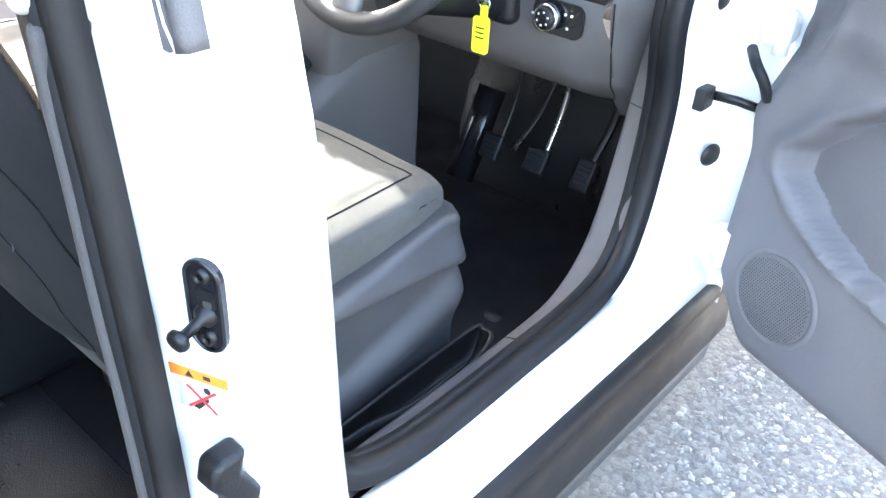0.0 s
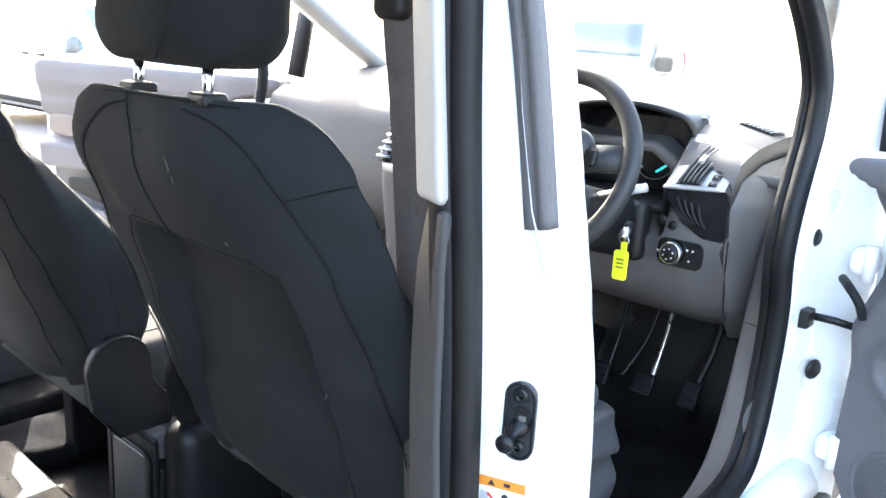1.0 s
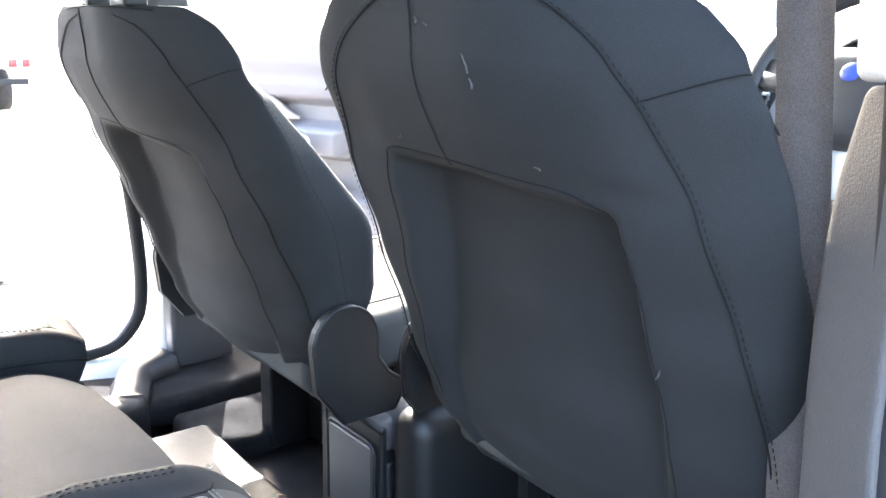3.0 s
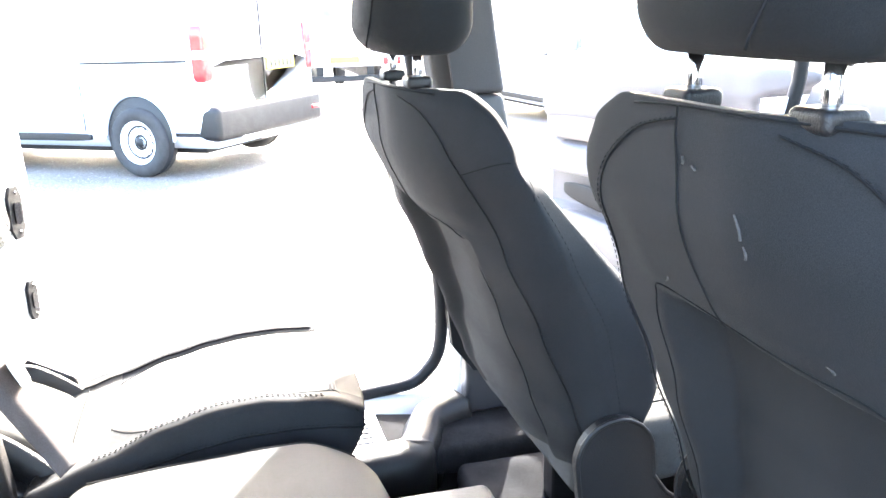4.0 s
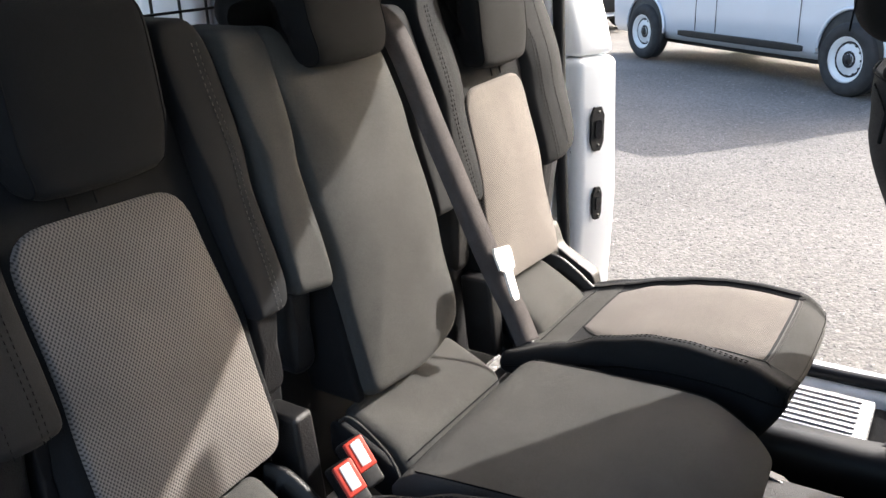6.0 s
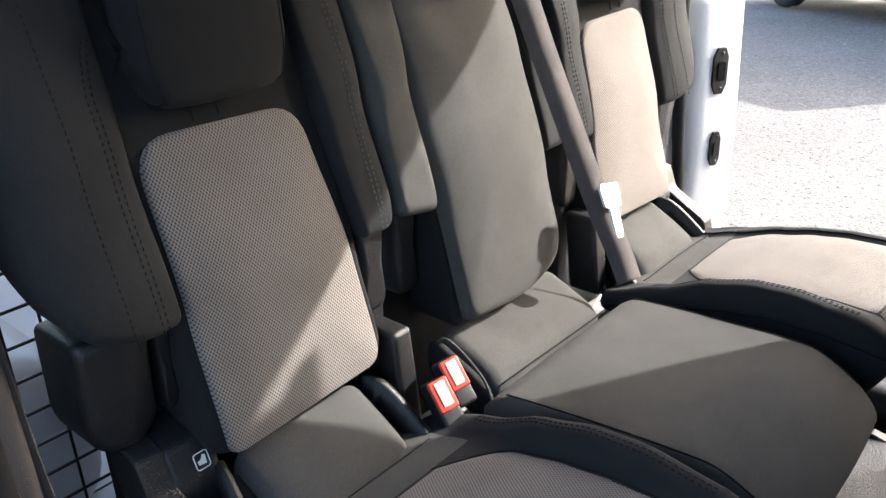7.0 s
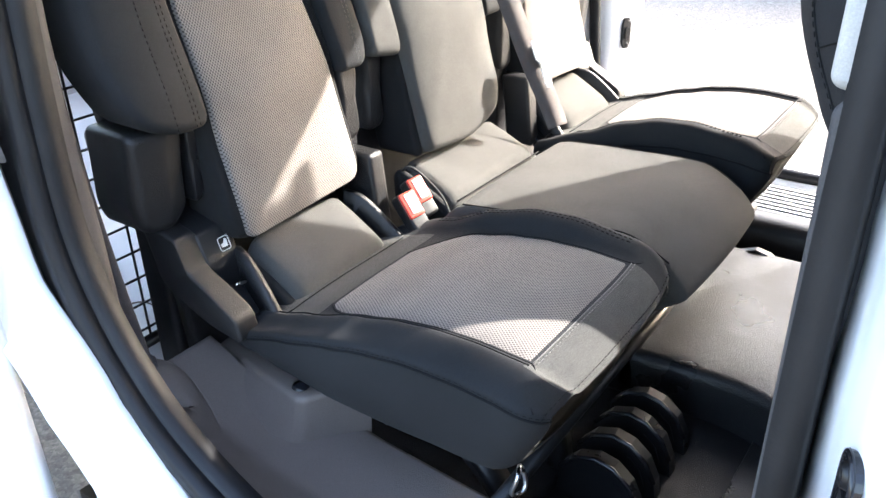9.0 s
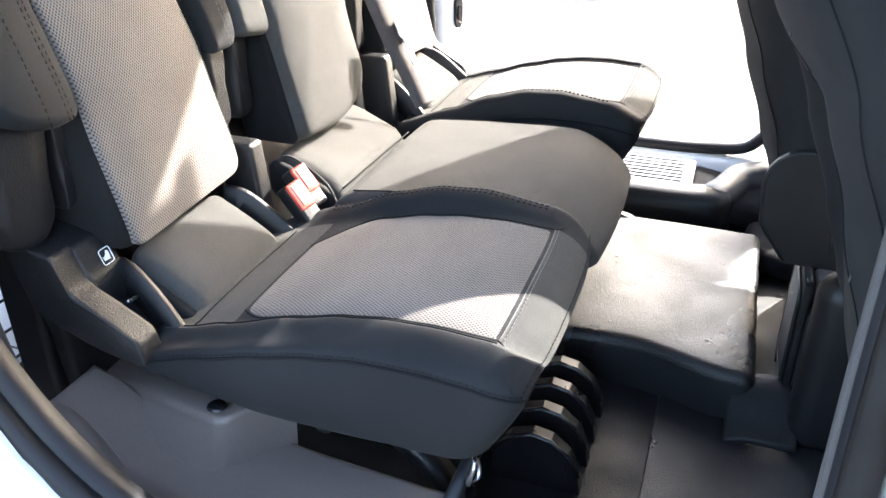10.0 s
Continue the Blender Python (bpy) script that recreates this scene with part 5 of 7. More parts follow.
def mid_cushion(p):
    """The middle cushion: nearly flat on top, its front rolling down."""
    u = p.x
    v = (p.y + 0.40) / 0.465
    top = sm(0.72, 0.82, p.z)
    z = p.z + top * (0.004 * (1 - u * u) + 0.030 * math.sin(math.pi * min(1, max(0, 0.55 * v + 0.05))) - 0.060 * sm(0.72, 1.05, v) - 0.004)
    z += 0.050 * max(0.0, 1 - v) ** 1.4 * (1 - top)
    return Vector((u * (0.212 - 0.020 * v), p.y - 0.05 * (1 - top) * v * v + 0.010 * (1 - u * u) * v, z))


part("seat_cushion", rbox((-1, -0.40, 0.712), (1, 0.065, 0.832), (0.10, 0.06, 0.050), (22, 24, 3), mid_cushion, edge=6), CLOTH_MID, mid)
for sgn in (-1, 1):
    part("seam", tube([mid_cushion(Vector((sgn * 0.90, y, 0.831))) + Vector((0, 0, 0.001)) for y in lin(-0.36, 0.02, 24)], 0.0015, 6), SEAM, mid)
part("seat_roll", rbox((-0.150, -0.525, 0.745), (0.158, -0.398, 0.818), (0.024, 0.024, 0.026), (14, 10, 2), lambda p: (p.x, p.y, p.z + 0.058 * min(1.0, max(0.0, (-0.40 - p.y) / 0.12)) ** 0.8), edge=5), CLOTH_MID, mid)
part("seam", tube([(x, -0.397 - 0.002 * math.sin(9 * x), 0.819) for x in lin(-0.15, 0.15, 20)], 0.0014, 6), SEAM, mid)
part("backrest", pad(smooth_outline([(-0.105, 1.44, 0.03), (-0.140, 1.20, 0.05), (-0.140, 0.905, 0.055), (-0.02, 0.872, 0.05), (0.134, 0.885, 0.030), (0.146, 1.10, 0.06), (0.158, 1.44, 0.03)]), lambda x, z: bench_y(z) + 0.020, 0.13, 0.026, 0.022, 12), CLOTH_MID, mid, "grey knit middle backrest")
part("side_bolster", pad(smooth_outline([(0.140, 1.445, 0.02), (0.150, 1.12, 0.02), (0.152, 1.076, 0.008), (0.224, 1.088, 0.014), (0.228, 1.42, 0.03), (0.215, 1.445, 0.02)]), lambda x, z: bench_y(z) + 0.024, 0.12, 0.022, 0.006), CLOTH_MID, mid, "grey knit narrow bolster")
part("side_bolster", pad(smooth_outline([(-0.235, 1.44, 0.02), (-0.230, 1.08, 0.012), (-0.165, 1.08, 0.012), (-0.140, 1.44, 0.02)]), lambda x, z: bench_y(z) + 0.002, 0.10, 0.020, 0.006), CLOTH_SIDE, mid)
part("side_panel", rbox((0.128, -0.60, 0.885), (0.150, -0.50, 1.09), 0.010, (1, 2, 5), lambda p: (p.x, p.y - 0.22 * (p.z - 0.95), p.z)), CLOTH, mid, "black side of the middle backrest")
part("back_panel", pad(smooth_outline([(-0.20, 1.38, 0.02), (-0.20, 0.68, 0.02), (0.20, 0.68, 0.02), (0.20, 1.38, 0.02)]), lambda x, z: bench_y(z) - 0.11, 0.03, 0.008), BLACK, mid)
part("hinge_cover", pad(smooth_outline([(0.160, 1.085, 0.01), (0.160, 0.94, 0.02), (0.205, 0.94, 0.02), (0.205, 1.085, 0.01)], 0.012), lambda x, z: -0.553, 0.08, 0.016), BRACKET, mid, "black plastic hinge cover")
part("buckle_pocket", rbox((0.156, -0.530, 0.735), (0.180, -0.402, 0.808), (0.010, 0.022, 0.022), (2, 8, 2), lambda p: (p.x, p.y, p.z + 0.058 * min(1.0, max(0.0, (-0.40 - p.y) / 0.12)) ** 0.8)), CLOTH_SIDE, mid, "black end of the knit roll by the buckles")
part("pocket_piping", tube(spline([(0.170, -0.522, 0.845), (0.170, -0.50, 0.872), (0.170, -0.47, 0.868), (0.170, -0.42, 0.832), (0.170, -0.402, 0.795)], 6), 0.0025, 6), CLOTH_MID, mid)
bench_head(mid, 0.012, 0.100, 1.380)


# ---- cab front ----
dash = thing("dashboard", (0, 1.5, 0.9), "grey and black van dashboard with air vents and instruments", "dashboard")


def dash_top(x, y):
    return 1.285 + 0.030 * sm(1.36, 1.48, y) + 0.055 * sm(1.40, 1.80, y) + 0.01 * sm(0.25, 0.0, abs(x)) - 0.035 * sm(0.50, 0.56, x) * sm(1.62, 1.45, y)


part("dash_top", sheet(lambda x, y: (x, y, dash_top(x, y)), lin(-0.80, 0.80, 32), lin(1.335, 1.81, 16), 0.02), DASH_GREY, dash, "dark grey soft dashboard top")
prof = [(1.335, 1.300), (1.29, 1.275), (1.272, 1.235), (1.268, 1.17), (1.246, 1.10), (1.252, 1.04), (1.285, 0.975), (1.34, 0.930), (1.40, 0.900), (1.46, 0.895), (1.85, 0.95), (1.9, 1.25)]
xs = lin(-0.80, 0.712, 60)
k = len(prof)


def dash_point(x, y, z):
    """Dashboard face, hollow round the instruments, falling away towards its ends."""
    well = sm(0.255, 0.275, x) * sm(0.572, 0.552, x) * sm(1.14, 1.16, z)
    return Vector((x, y + (1.44 - y) * well * (y < 1.44) + 0.04 * sm(0.62, 0.72, abs(x)) * (z < 1.1), z))


verts = [dash_point(x, y, z) for x in xs for y, z in prof]
faces = [(i * k + j, (i + 1) * k + j, (i + 1) * k + j + 1, i * k + j + 1) for i in range(60) for j in range(k - 1)]
part("dash_face", (verts, faces), DASH_GREY, dash, "grey moulded lower dashboard")
# instrument hood and dials
HOOD = spline([(0.255, 1.33, 1.20), (0.258, 1.31, 1.29), (0.30, 1.285, 1.340), (0.42, 1.272, 1.362), (0.52, 1.30, 1.354), (0.565, 1.35, 1.318), (0.578, 1.365, 1.21)], 6)


def hood(i, v):
    a = HOOD[int(i)]
    z = a.z + (dash_top(a.x, 1.60) - 0.004 - a.z) * v ** 1.5 if a.z > 1.28 else a.z
    return (a.x, a.y + (1.60 - a.y) * v, z)


part("instrument_hood", sheet(hood, list(range(len(HOOD))), lin(0, 1, 10), -0.010), BLACK, dash, "black instrument hood")
part("instrument_face", rbox((0.265, 1.405, 1.165), (0.575, 1.43, 1.345), 0.012), GLOSS_BLACK, dash)
part("well_floor", rbox((0.27, 1.262, 1.150), (0.572, 1.41, 1.166), 0.006), BLACK, dash)
for cx in (0.325, 0.468):
    part("dial", lathe([(0.048, 0), (0.050, 0.006), (0.052, 0)], (0, -1, 0.1), (cx, 1.404, 1.245), 28), CHROME, dash, "chrome ringed dial")
    for i in range(9):
        a = radians(220 - 30 * i)
        part("dial_mark", rbox((cx + 0.040 * math.cos(a) - 0.0022, 1.4005, 1.245 + 0.040 * math.sin(a) - 0.0022), (cx + 0.040 * math.cos(a) + 0.0022, 1.4055, 1.245 + 0.040 * math.sin(a) + 0.0022), 0.0008, edge=1), WHITE_PLASTIC, dash)
# vent block on the right with a sloped silver surround
CL = spline([(0.582, 1.235, 1.214), (0.578, 1.30, 1.264), (0.566, 1.372, 1.312), (0.548, 1.48, 1.350), (0.54, 1.62, 1.368), (0.54, 1.80, 1.378)], 8)
CR = spline([(0.702, 1.256, 1.221), (0.702, 1.31, 1.262), (0.710, 1.375, 1.294), (0.740, 1.445, 1.320), (0.785, 1.56, 1.340), (0.81, 1.80, 1.360)], 8)


def on_vent(u, v, lift=0.0):
    """A point of the smooth shoulder that carries the vent; v = 1 at the top of the vent field."""
    f = min(len(CL) - 1.001, max(0.0, v * 16))
    i = int(f)
    a, b = CL[i].lerp(CL[i + 1], f - i), CR[i].lerp(CR[i + 1], f - i)
    return a.lerp(b, u) + Vector((0, -0.5, 0.85)) * (lift + 0.007 * math.sin(math.pi * u) * sm(0, 0.3, v))


part("vent_cowl", sheet(lambda u, v: on_vent(u, v), lin(0, 1, 12), lin(0, 2.49, 44)), DASH_GREY, dash, "smooth grey dashboard shoulder")
part("cowl_side", sheet(lambda u, v: on_vent(0, v) + Vector((-0.006 * u, 0.02 * u, -0.13 * u)), lin(0, 1, 4), lin(0, 2.4, 30)), BLACK, dash)
pod = part("vent_pod", prism([(0.574, 1.214), (0.577, 1.196), (0.618, 1.147), (0.655, 1.126), (0.690, 1.111), (0.706, 1.113), (0.716, 1.130), (0.712, 1.212), (0.700, 1.220), (0.64, 1.214)], 0.12, Matrix(((1, 0, 0, 0), (0, 0, 1, 1.252), (0, 1, 0, 0), (0, 0, 0, 1)))), GLOSS_BLACK, dash, "gloss black air vent pod", smooth=False)
for i in range(4):
    part("lower_slat", tube(spline([(0.607 + 0.016 * i, 1.250, 1.195 - 0.003 * i), (0.620 + 0.014 * i, 1.248, 1.172 - 0.004 * i), (0.642 + 0.010 * i, 1.250, 1.148 - 0.002 * i)]), 0.0026, 6), BLACK, pod)
vent = part("vent_surround", sheet(lambda u, v: on_vent(0.02 + 0.97 * u, 0.01 + 0.98 * v, 0.002), lin(0, 1, 12), lin(0, 1, 14), 0.002), ALLOY, dash, "silver vent surround")
part("vent_lip", tube([on_vent(u, 0.0, 0.0) for u in lin(0, 1, 10)], 0.004, 8), ALLOY, vent)
part("vent_mouth", sheet(lambda u, v: on_vent(0.19 + 0.40 * u + 0.17 * v, 0.05 + 0.68 * v, 0.0055), lin(0, 1, 8), lin(0, 1, 8), 0.002), GLOSS_BLACK, vent)
for i in range(5):
    part("slat", tube([on_vent(0.235 + 0.075 * i + 0.17 * v, 0.07 + 0.64 * v, 0.0085) for v in lin(0, 1, 6)], 0.0030, 6), SEAT_PLASTIC, vent)
part("vent_tab", rbox((-0.006, -0.010, 0), (0.006, 0.010, 0.008), 0.002, (1, 1, 1), lambda p: on_vent(0.46, 0.42, 0.008) + Vector((p.x, p.y, p.z + 0.5 * p.y))), ALLOY, vent)
for i in range(6):
    v = 0.05 + 0.125 * i
    part("side_slot", sheet(lambda u, w: on_vent(0.70 + 0.13 * u + 0.15 * (v + 0.09 * w), v + 0.085 * w, 0.0055), (0, 1), (0, 1), 0.002), GLOSS_BLACK, vent)
# black rim that runs from the pod up to the screen, and the grey end panel under it
part("end_rim", sheet(lambda u, v: on_vent(1.0, v) + Vector((0.014 * math.sin(u * 1.6), 0.004 * u, 0.002 - 0.034 * u)), lin(0, 1, 6), lin(0, 2.4, 40)), BLACK, dash, "black rim round the dashboard end")
EF = [(0.88, 0.690, 1.405), (0.93, 0.698, 1.355), (0.97, 0.702, 1.318), (1.05, 0.706, 1.290), (1.12, 0.712, 1.268), (1.19, 0.714, 1.264), (1.235, 0.714, 1.300), (1.265, 0.722, 1.365), (1.290, 0.752, 1.440), (1.298, 0.79, 1.52)]
EG = [(0.88, 0.735, 1.44), (0.97, 0.752, 1.385), (1.05, 0.764, 1.380), (1.13, 0.775, 1.385), (1.20, 0.790, 1.395), (1.25, 0.80, 1.415), (1.298, 0.82, 1.54)]


def end_face(a, z):
    x0, y0 = lerp_table([(r[0], r[1]) for r in EF], z), lerp_table([(r[0], r[2]) for r in EF], z)
    x1, y1 = lerp_table([(r[0], r[1]) for r in EG], z), lerp_table([(r[0], r[2]) for r in EG], z)
    k = a ** 0.7
    return (x0 + (x1 - x0) * k, y0 + (y1 - y0) * a, z)


part("end_panel", sheet(end_face, lin(0, 1, 12), lin(0.88, 1.298, 40)), DASH_GREY, dash, "grey dashboard end panel")
part("end_seam", tube([Vector(end_face(0.02, z)) + Vector((0.001, -0.001, 0)) for z in lin(0.93, 1.12, 16)], 0.0015, 6), BLACK, dash)
dem = part("demister_vent", sheet(lambda u, v: on_vent(0.42 + 0.46 * u + 0.05 * v, 1.40 + 0.13 * v, 0.003), lin(0, 1, 8), lin(0, 1, 3), 0.002), GLOSS_BLACK, dash, "slim black demister vent")
for i in range(8):
    part("slat", tube([on_vent(0.46 + 0.055 * i, 1.41, 0.005), on_vent(0.50 + 0.055 * i, 1.52, 0.005)], 0.0011, 5), ALLOY, dem)
part("cluster_light", prism(rounded(0.030, 0.005, 0.002), 0.002, frame_from((0.488, 1.398, 1.222), (1, 0, 0.75), (-0.75, 0, 1))), TEAL, dash, "lit teal display bar", smooth=False)
part("cluster_screen", prism(rounded(0.045, 0.030, 0.004), 0.002, frame_from((0.397, 1.404, 1.245), (1, 0, 0), (0, 0, 1))), CAR_GLASS, dash, smooth=False)
# light switch
sw = part("switch_panel", prism(rounded(0.098, 0.056, 0.016), 0.006, frame_from((0.632, 1.246, 1.082), (1, 0, 0), (0, 0, 1))), GLOSS_BLACK, dash, "black light switch panel", smooth=False)
part("switch_knob", lathe([(0, 0.016), (0.017, 0.016), (0.019, 0.012), (0.019, 0)], (0, -1, 0), (0.619, 1.232, 1.083), 24), BLACK, sw)
part("switch_ring", lathe([(0.019, 0.010), (0.0215, 0.012), (0.024, 0.008), (0.024, 0)], (0, -1, 0), (0.619, 1.232, 1.083), 28), CHROME, sw, "chrome ring")
for i in range(6):
    a = radians(60 * i + 20)
    part("switch_mark", rbox((0.619 + 0.011 * math.cos(a) - 0.0015, 1.214, 1.083 + 0.011 * math.sin(a) - 0.0015), (0.619 + 0.011 * math.cos(a) + 0.0015, 1.2157, 1.083 + 0.011 * math.sin(a) + 0.0015), 0.0005, edge=1), WHITE_PLASTIC, sw)
for dx, dz in ((0.652, 0.012), (0.664, 0.012), (0.658, -0.010), (0.588, 0.0)):
    part("switch_mark", rbox((dx - 0.002, 1.230, 1.083 + dz - 0.002), (dx + 0.002, 1.2322, 1.083 + dz + 0.002), 0.0005, edge=1), WHITE_PLASTIC, sw)
for dx in (0.578, 0.602):
    part("blank_button", lathe([(0, 0.004), (0.009, 0.004), (0.010, 0)], (0, -1, 0), (dx, 1.256, 1.141 - 0.4 * (dx - 0.582)), 14), BLACK, dash)
# centre stack, radio, shelf
part("centre_panel", rbox((-0.20, 1.17, 0.80), (0.20, 1.45, 1.272), 0.04, (6, 3, 6), lambda p: (p.x * (0.75 + 0.25 * sm(0.8, 1.2, p.z)), p.y + 0.10 * sm(1.15, 1.3, p.z), p.z)), DASH_GREY, dash, "grey centre stack")
radio = part("radio", prism(rounded(0.19, 0.055, 0.008), 0.02, frame_from((0.01, 1.222, 1.262), (1, 0, 0), (0, 0.25, 1))), ALLOY, dash, "silver radio panel", smooth=False)
part("radio_screen", prism(rounded(0.10, 0.028, 0.004), 0.004, frame_from((0.005, 1.202, 1.265), (1, 0, 0), (0, 0.25, 1))), GLOSS_BLACK, radio, smooth=False)
for x in (-0.068, 0.085):
    part("radio_knob", lathe([(0, 0.02), (0.012, 0.02), (0.014, 0)], (0, -1, 0.2), (x, 1.204, 1.262), 18), BLACK, radio)
part("storage_shelf", rbox((-0.10, 1.165, 1.165), (0.10, 1.20, 1.235), 0.015), GLOSS_BLACK, dash, "black open storage shelf")
part("shelf_lip", rbox((-0.16, 1.155, 1.138), (0.16, 1.20, 1.160), 0.008), ALLOY, dash)
for sx in (-1, 1):
    v = part("side_vent", rbox((sx * 0.165 - 0.022, 1.16, 1.16), (sx * 0.165 + 0.022, 1.20, 1.28), 0.012, (1, 1, 3), lambda p: (p.x, p.y + 0.08 * sm(1.15, 1.3, p.z), p.z)), GLOSS_BLACK, dash)
    for i in range(6):
        z = 1.172 + 0.017 * i
        part("slat", rbox((sx * 0.165 - 0.019, 1.153 + 0.08 * sm(1.15, 1.3, z), z), (sx * 0.165 + 0.019, 1.170 + 0.08 * sm(1.15, 1.3, z), z + 0.006), 0.002, edge=1), ALLOY, v)
for i in range(4):
    for j in range(3):
        part("keypad_button", rbox((-0.085 + i * 0.045, 1.158, 1.025 + j * 0.030), (-0.046 + i * 0.045, 1.18, 1.050 + j * 0.030), 0.004, edge=1), DASH_GREY, dash)
# glove box side cover and steering column
part("column_panel", rbox((0.34, 1.222, 1.045), (0.550, 1.275, 1.175), 0.02, (2, 1, 2)), BLACK, dash, "black panel round the steering column")
part("column_shroud", rbox((0.415, 1.02, 1.07), (0.535, 1.28, 1.20), 0.035, (2, 3, 2), lambda p: (p.x, p.y, p.z + 0.25 * (1.15 - p.y))), BLACK, dash, "black steering column shroud")
part("column_stalk", tube([(0.53, 1.08, 1.20), (0.63, 1.07, 1.235)], 0.009, 10), ALLOY, dash)
part("column_stalk", tube([(0.42, 1.08, 1.20), (0.30, 1.07, 1.22)], 0.009, 10), BLACK, dash)

WHEEL_GREY = node_mat("wheel_leatherette", (0.020, 0.020, 0.022), 0.5, var=0.08, scale=8, grain=0.15, gscale=900, bump=0.3, bscale=700)
wheel = thing("steering_wheel", (0.475, 1.0, 1.27), "black leather steering wheel with silver spokes", "steering wheel")
WM = frame_from((0.453, 1.0, 1.262), (1, 0, 0), (0, 0.42, 1))


def on_wheel(u, v, w=0.0):
    return WM @ Vector((u, v, w))


part("rim", tube([on_wheel(0.178 * math.cos(a), 0.178 * math.sin(a)) for a in [2 * math.pi * i / 48 for i in range(48)]], 0.0175, 12, True, up=WM.col[2][:3]), WHEEL_GREY, wheel)
part("airbag_hub", moved(rbox((-0.098, -0.090, -0.01), (0.098, 0.070, 0.050), 0.035, (6, 6, 2), lambda p: (p.x * (0.52 + 0.48 * sm(-0.09, 0.03, p.y)), p.y, p.z - 0.10 * (abs(p.x) ** 2) * 10 * (p.z > 0))), WM), WHEEL_GREY, wheel)
part("badge", lathe([(0, 0.004), (0.012, 0.003), (0.016, 0)], WM.col[2][:3], on_wheel(0, 0.022, 0.049), 20), BLUE, wheel, "blue oval badge shape")
for a in (10, 170, 270):
    ca, sa = math.cos(radians(a)), math.sin(radians(a))
    sp = part("spoke", sweep([on_wheel(0.05 * ca, 0.05 * sa, 0.012), on_wheel(0.11 * ca, 0.11 * sa, 0.010), on_wheel(0.172 * ca, 0.172 * sa, 0.0)], [(0.024, 0.008), (-0.024, 0.008), (-0.024, -0.008), (0.024, -0.008)], up=WM.col[2][:3]), ALLOY if a == 270 else WHEEL_GREY, wheel)
    if a != 270:
        part("control_pad", moved(rbox((-0.02, -0.016, 0.012), (0.02, 0.016, 0.026), 0.006), Matrix.Translation(WM.to_3x3() @ Vector((0.098 * ca, 0.098 * sa, 0))) @ WM), BLACK, wheel)

key = thing("ignition_key", (0.54, 1.13, 1.06), "car key with a bright yellow plastic tag", "key")
part("key_blade", tube([(0.550, 1.17, 1.135), (0.570, 1.115, 1.122)], 0.010, 10), STEEL, key)
part("split_ring", tube([(0.570 + 0.010 * math.cos(a), 1.122, 1.114 + 0.010 * math.sin(a)) for a in [2 * math.pi * i / 20 for i in range(20)]], 0.0014, 6, True, up=(0, 1, 0)), CHROME, key)
part("tag", prism(rounded(0.030, 0.060, 0.006), 0.004, frame_from((0.568, 1.122, 1.064), (1, 0.1, 0), (0.12, 0, 1))), YELLOW, key, "yellow plastic key tag", smooth=False)
part("tag_neck", prism(rounded(0.012, 0.026, 0.004), 0.004, frame_from((0.572, 1.122, 1.100), (1, 0.1, 0), (0.12, 0, 1))), YELLOW, key, smooth=False)
for i in range(3):
    part("tag_marking", prism(rounded(0.016, 0.0022, 0.0008), 0.0006, frame_from((0.568, 1.1175, 1.076 - 0.008 * i), (1, 0.1, 0), (0.12, 0, 1))), BLACK_PRINT, key, smooth=False)

pedals = thing("pedal_box", (0.42, 1.6, 0.55), "three black rubber pedals on steel arms", "pedals")
for x, z, w in ((0.332, 0.650, 0.052), (0.458, 0.660, 0.056), (0.583, 0.672, 0.046)):
    tall = 0.030 if x < 0.5 else 0.036
    pd = part("pedal_pad", moved(rbox((-w / 2, -tall, -0.010), (w / 2, tall, 0.010), 0.007, (2, 2, 1)), frame_from((x, 1.505, z), (1, 0, 0), (0.05, 0.55, 1))), RUBBER, pedals, "ribbed black rubber pad")
    for i in range(5):
        q = frame_from((x, 1.505, z), (1, 0, 0), (0.05, 0.55, 1))
        part("ridge", moved(rbox((-w / 2 + 0.006, -tall + 0.009 + 0.0105 * i, 0.009), (w / 2 - 0.006, -tall + 0.013 + 0.0105 * i, 0.012), 0.0014, edge=1), q), RUBBER, pd)
    if x < 0.5:
        part("pedal_arm", tube(spline([(x + 0.012, 1.520, z + 0.01), (x + 0.020, 1.56, z + 0.13), (x + 0.032, 1.57, z + 0.30)]), 0.0065, 8), STEEL if x > 0.4 else BLACK_STEEL, pedals, "bright steel arm" if x > 0.4 else "")
    else:
        part("pedal_arm", sweep(spline([(x + 0.006, 1.52, z + 0.03), (x + 0.02, 1.56, z + 0.12), (x + 0.03, 1.58, z + 0.26)]), [(0.009, 0.004), (-0.009, 0.004), (-0.009, -0.004), (0.009, -0.004)]), BLACK_STEEL, pedals)
part("foot_rest", sweep([(0.235, 1.50, 0.53), (0.235, 1.56, 0.64), (0.240, 1.60, 0.74)], [(0.030, 0.0), (0.026, 0.010), (-0.026, 0.010), (-0.030, 0.0), (-0.030, -0.03), (0.030, -0.03)], up=(0, -1, 0.5)), GLOSS_BLACK, pedals, "glossy black footrest")
part("clutch_link", tube(spline([(0.395, 1.50, 0.66), (0.43, 1.55, 0.76), (0.45, 1.58, 0.88)]), 0.006, 8), BLACK_STEEL, pedals)
part("foot_well", rbox((0.12, 1.62, 0.44), (0.80, 1.86, 0.95), 0.04, (3, 3, 4), lambda p: (p.x, p.y + 0.10 * sm(0.6, 0.9, p.z), p.z)), VINYL, van, "black carpeted footwell")
part("mat_stud", lathe([(0, 0.006), (0.018, 0.005), (0.022, 0)], (0, 0, 1), (0.60, 1.20, 0.468), 18), BLACK, van)

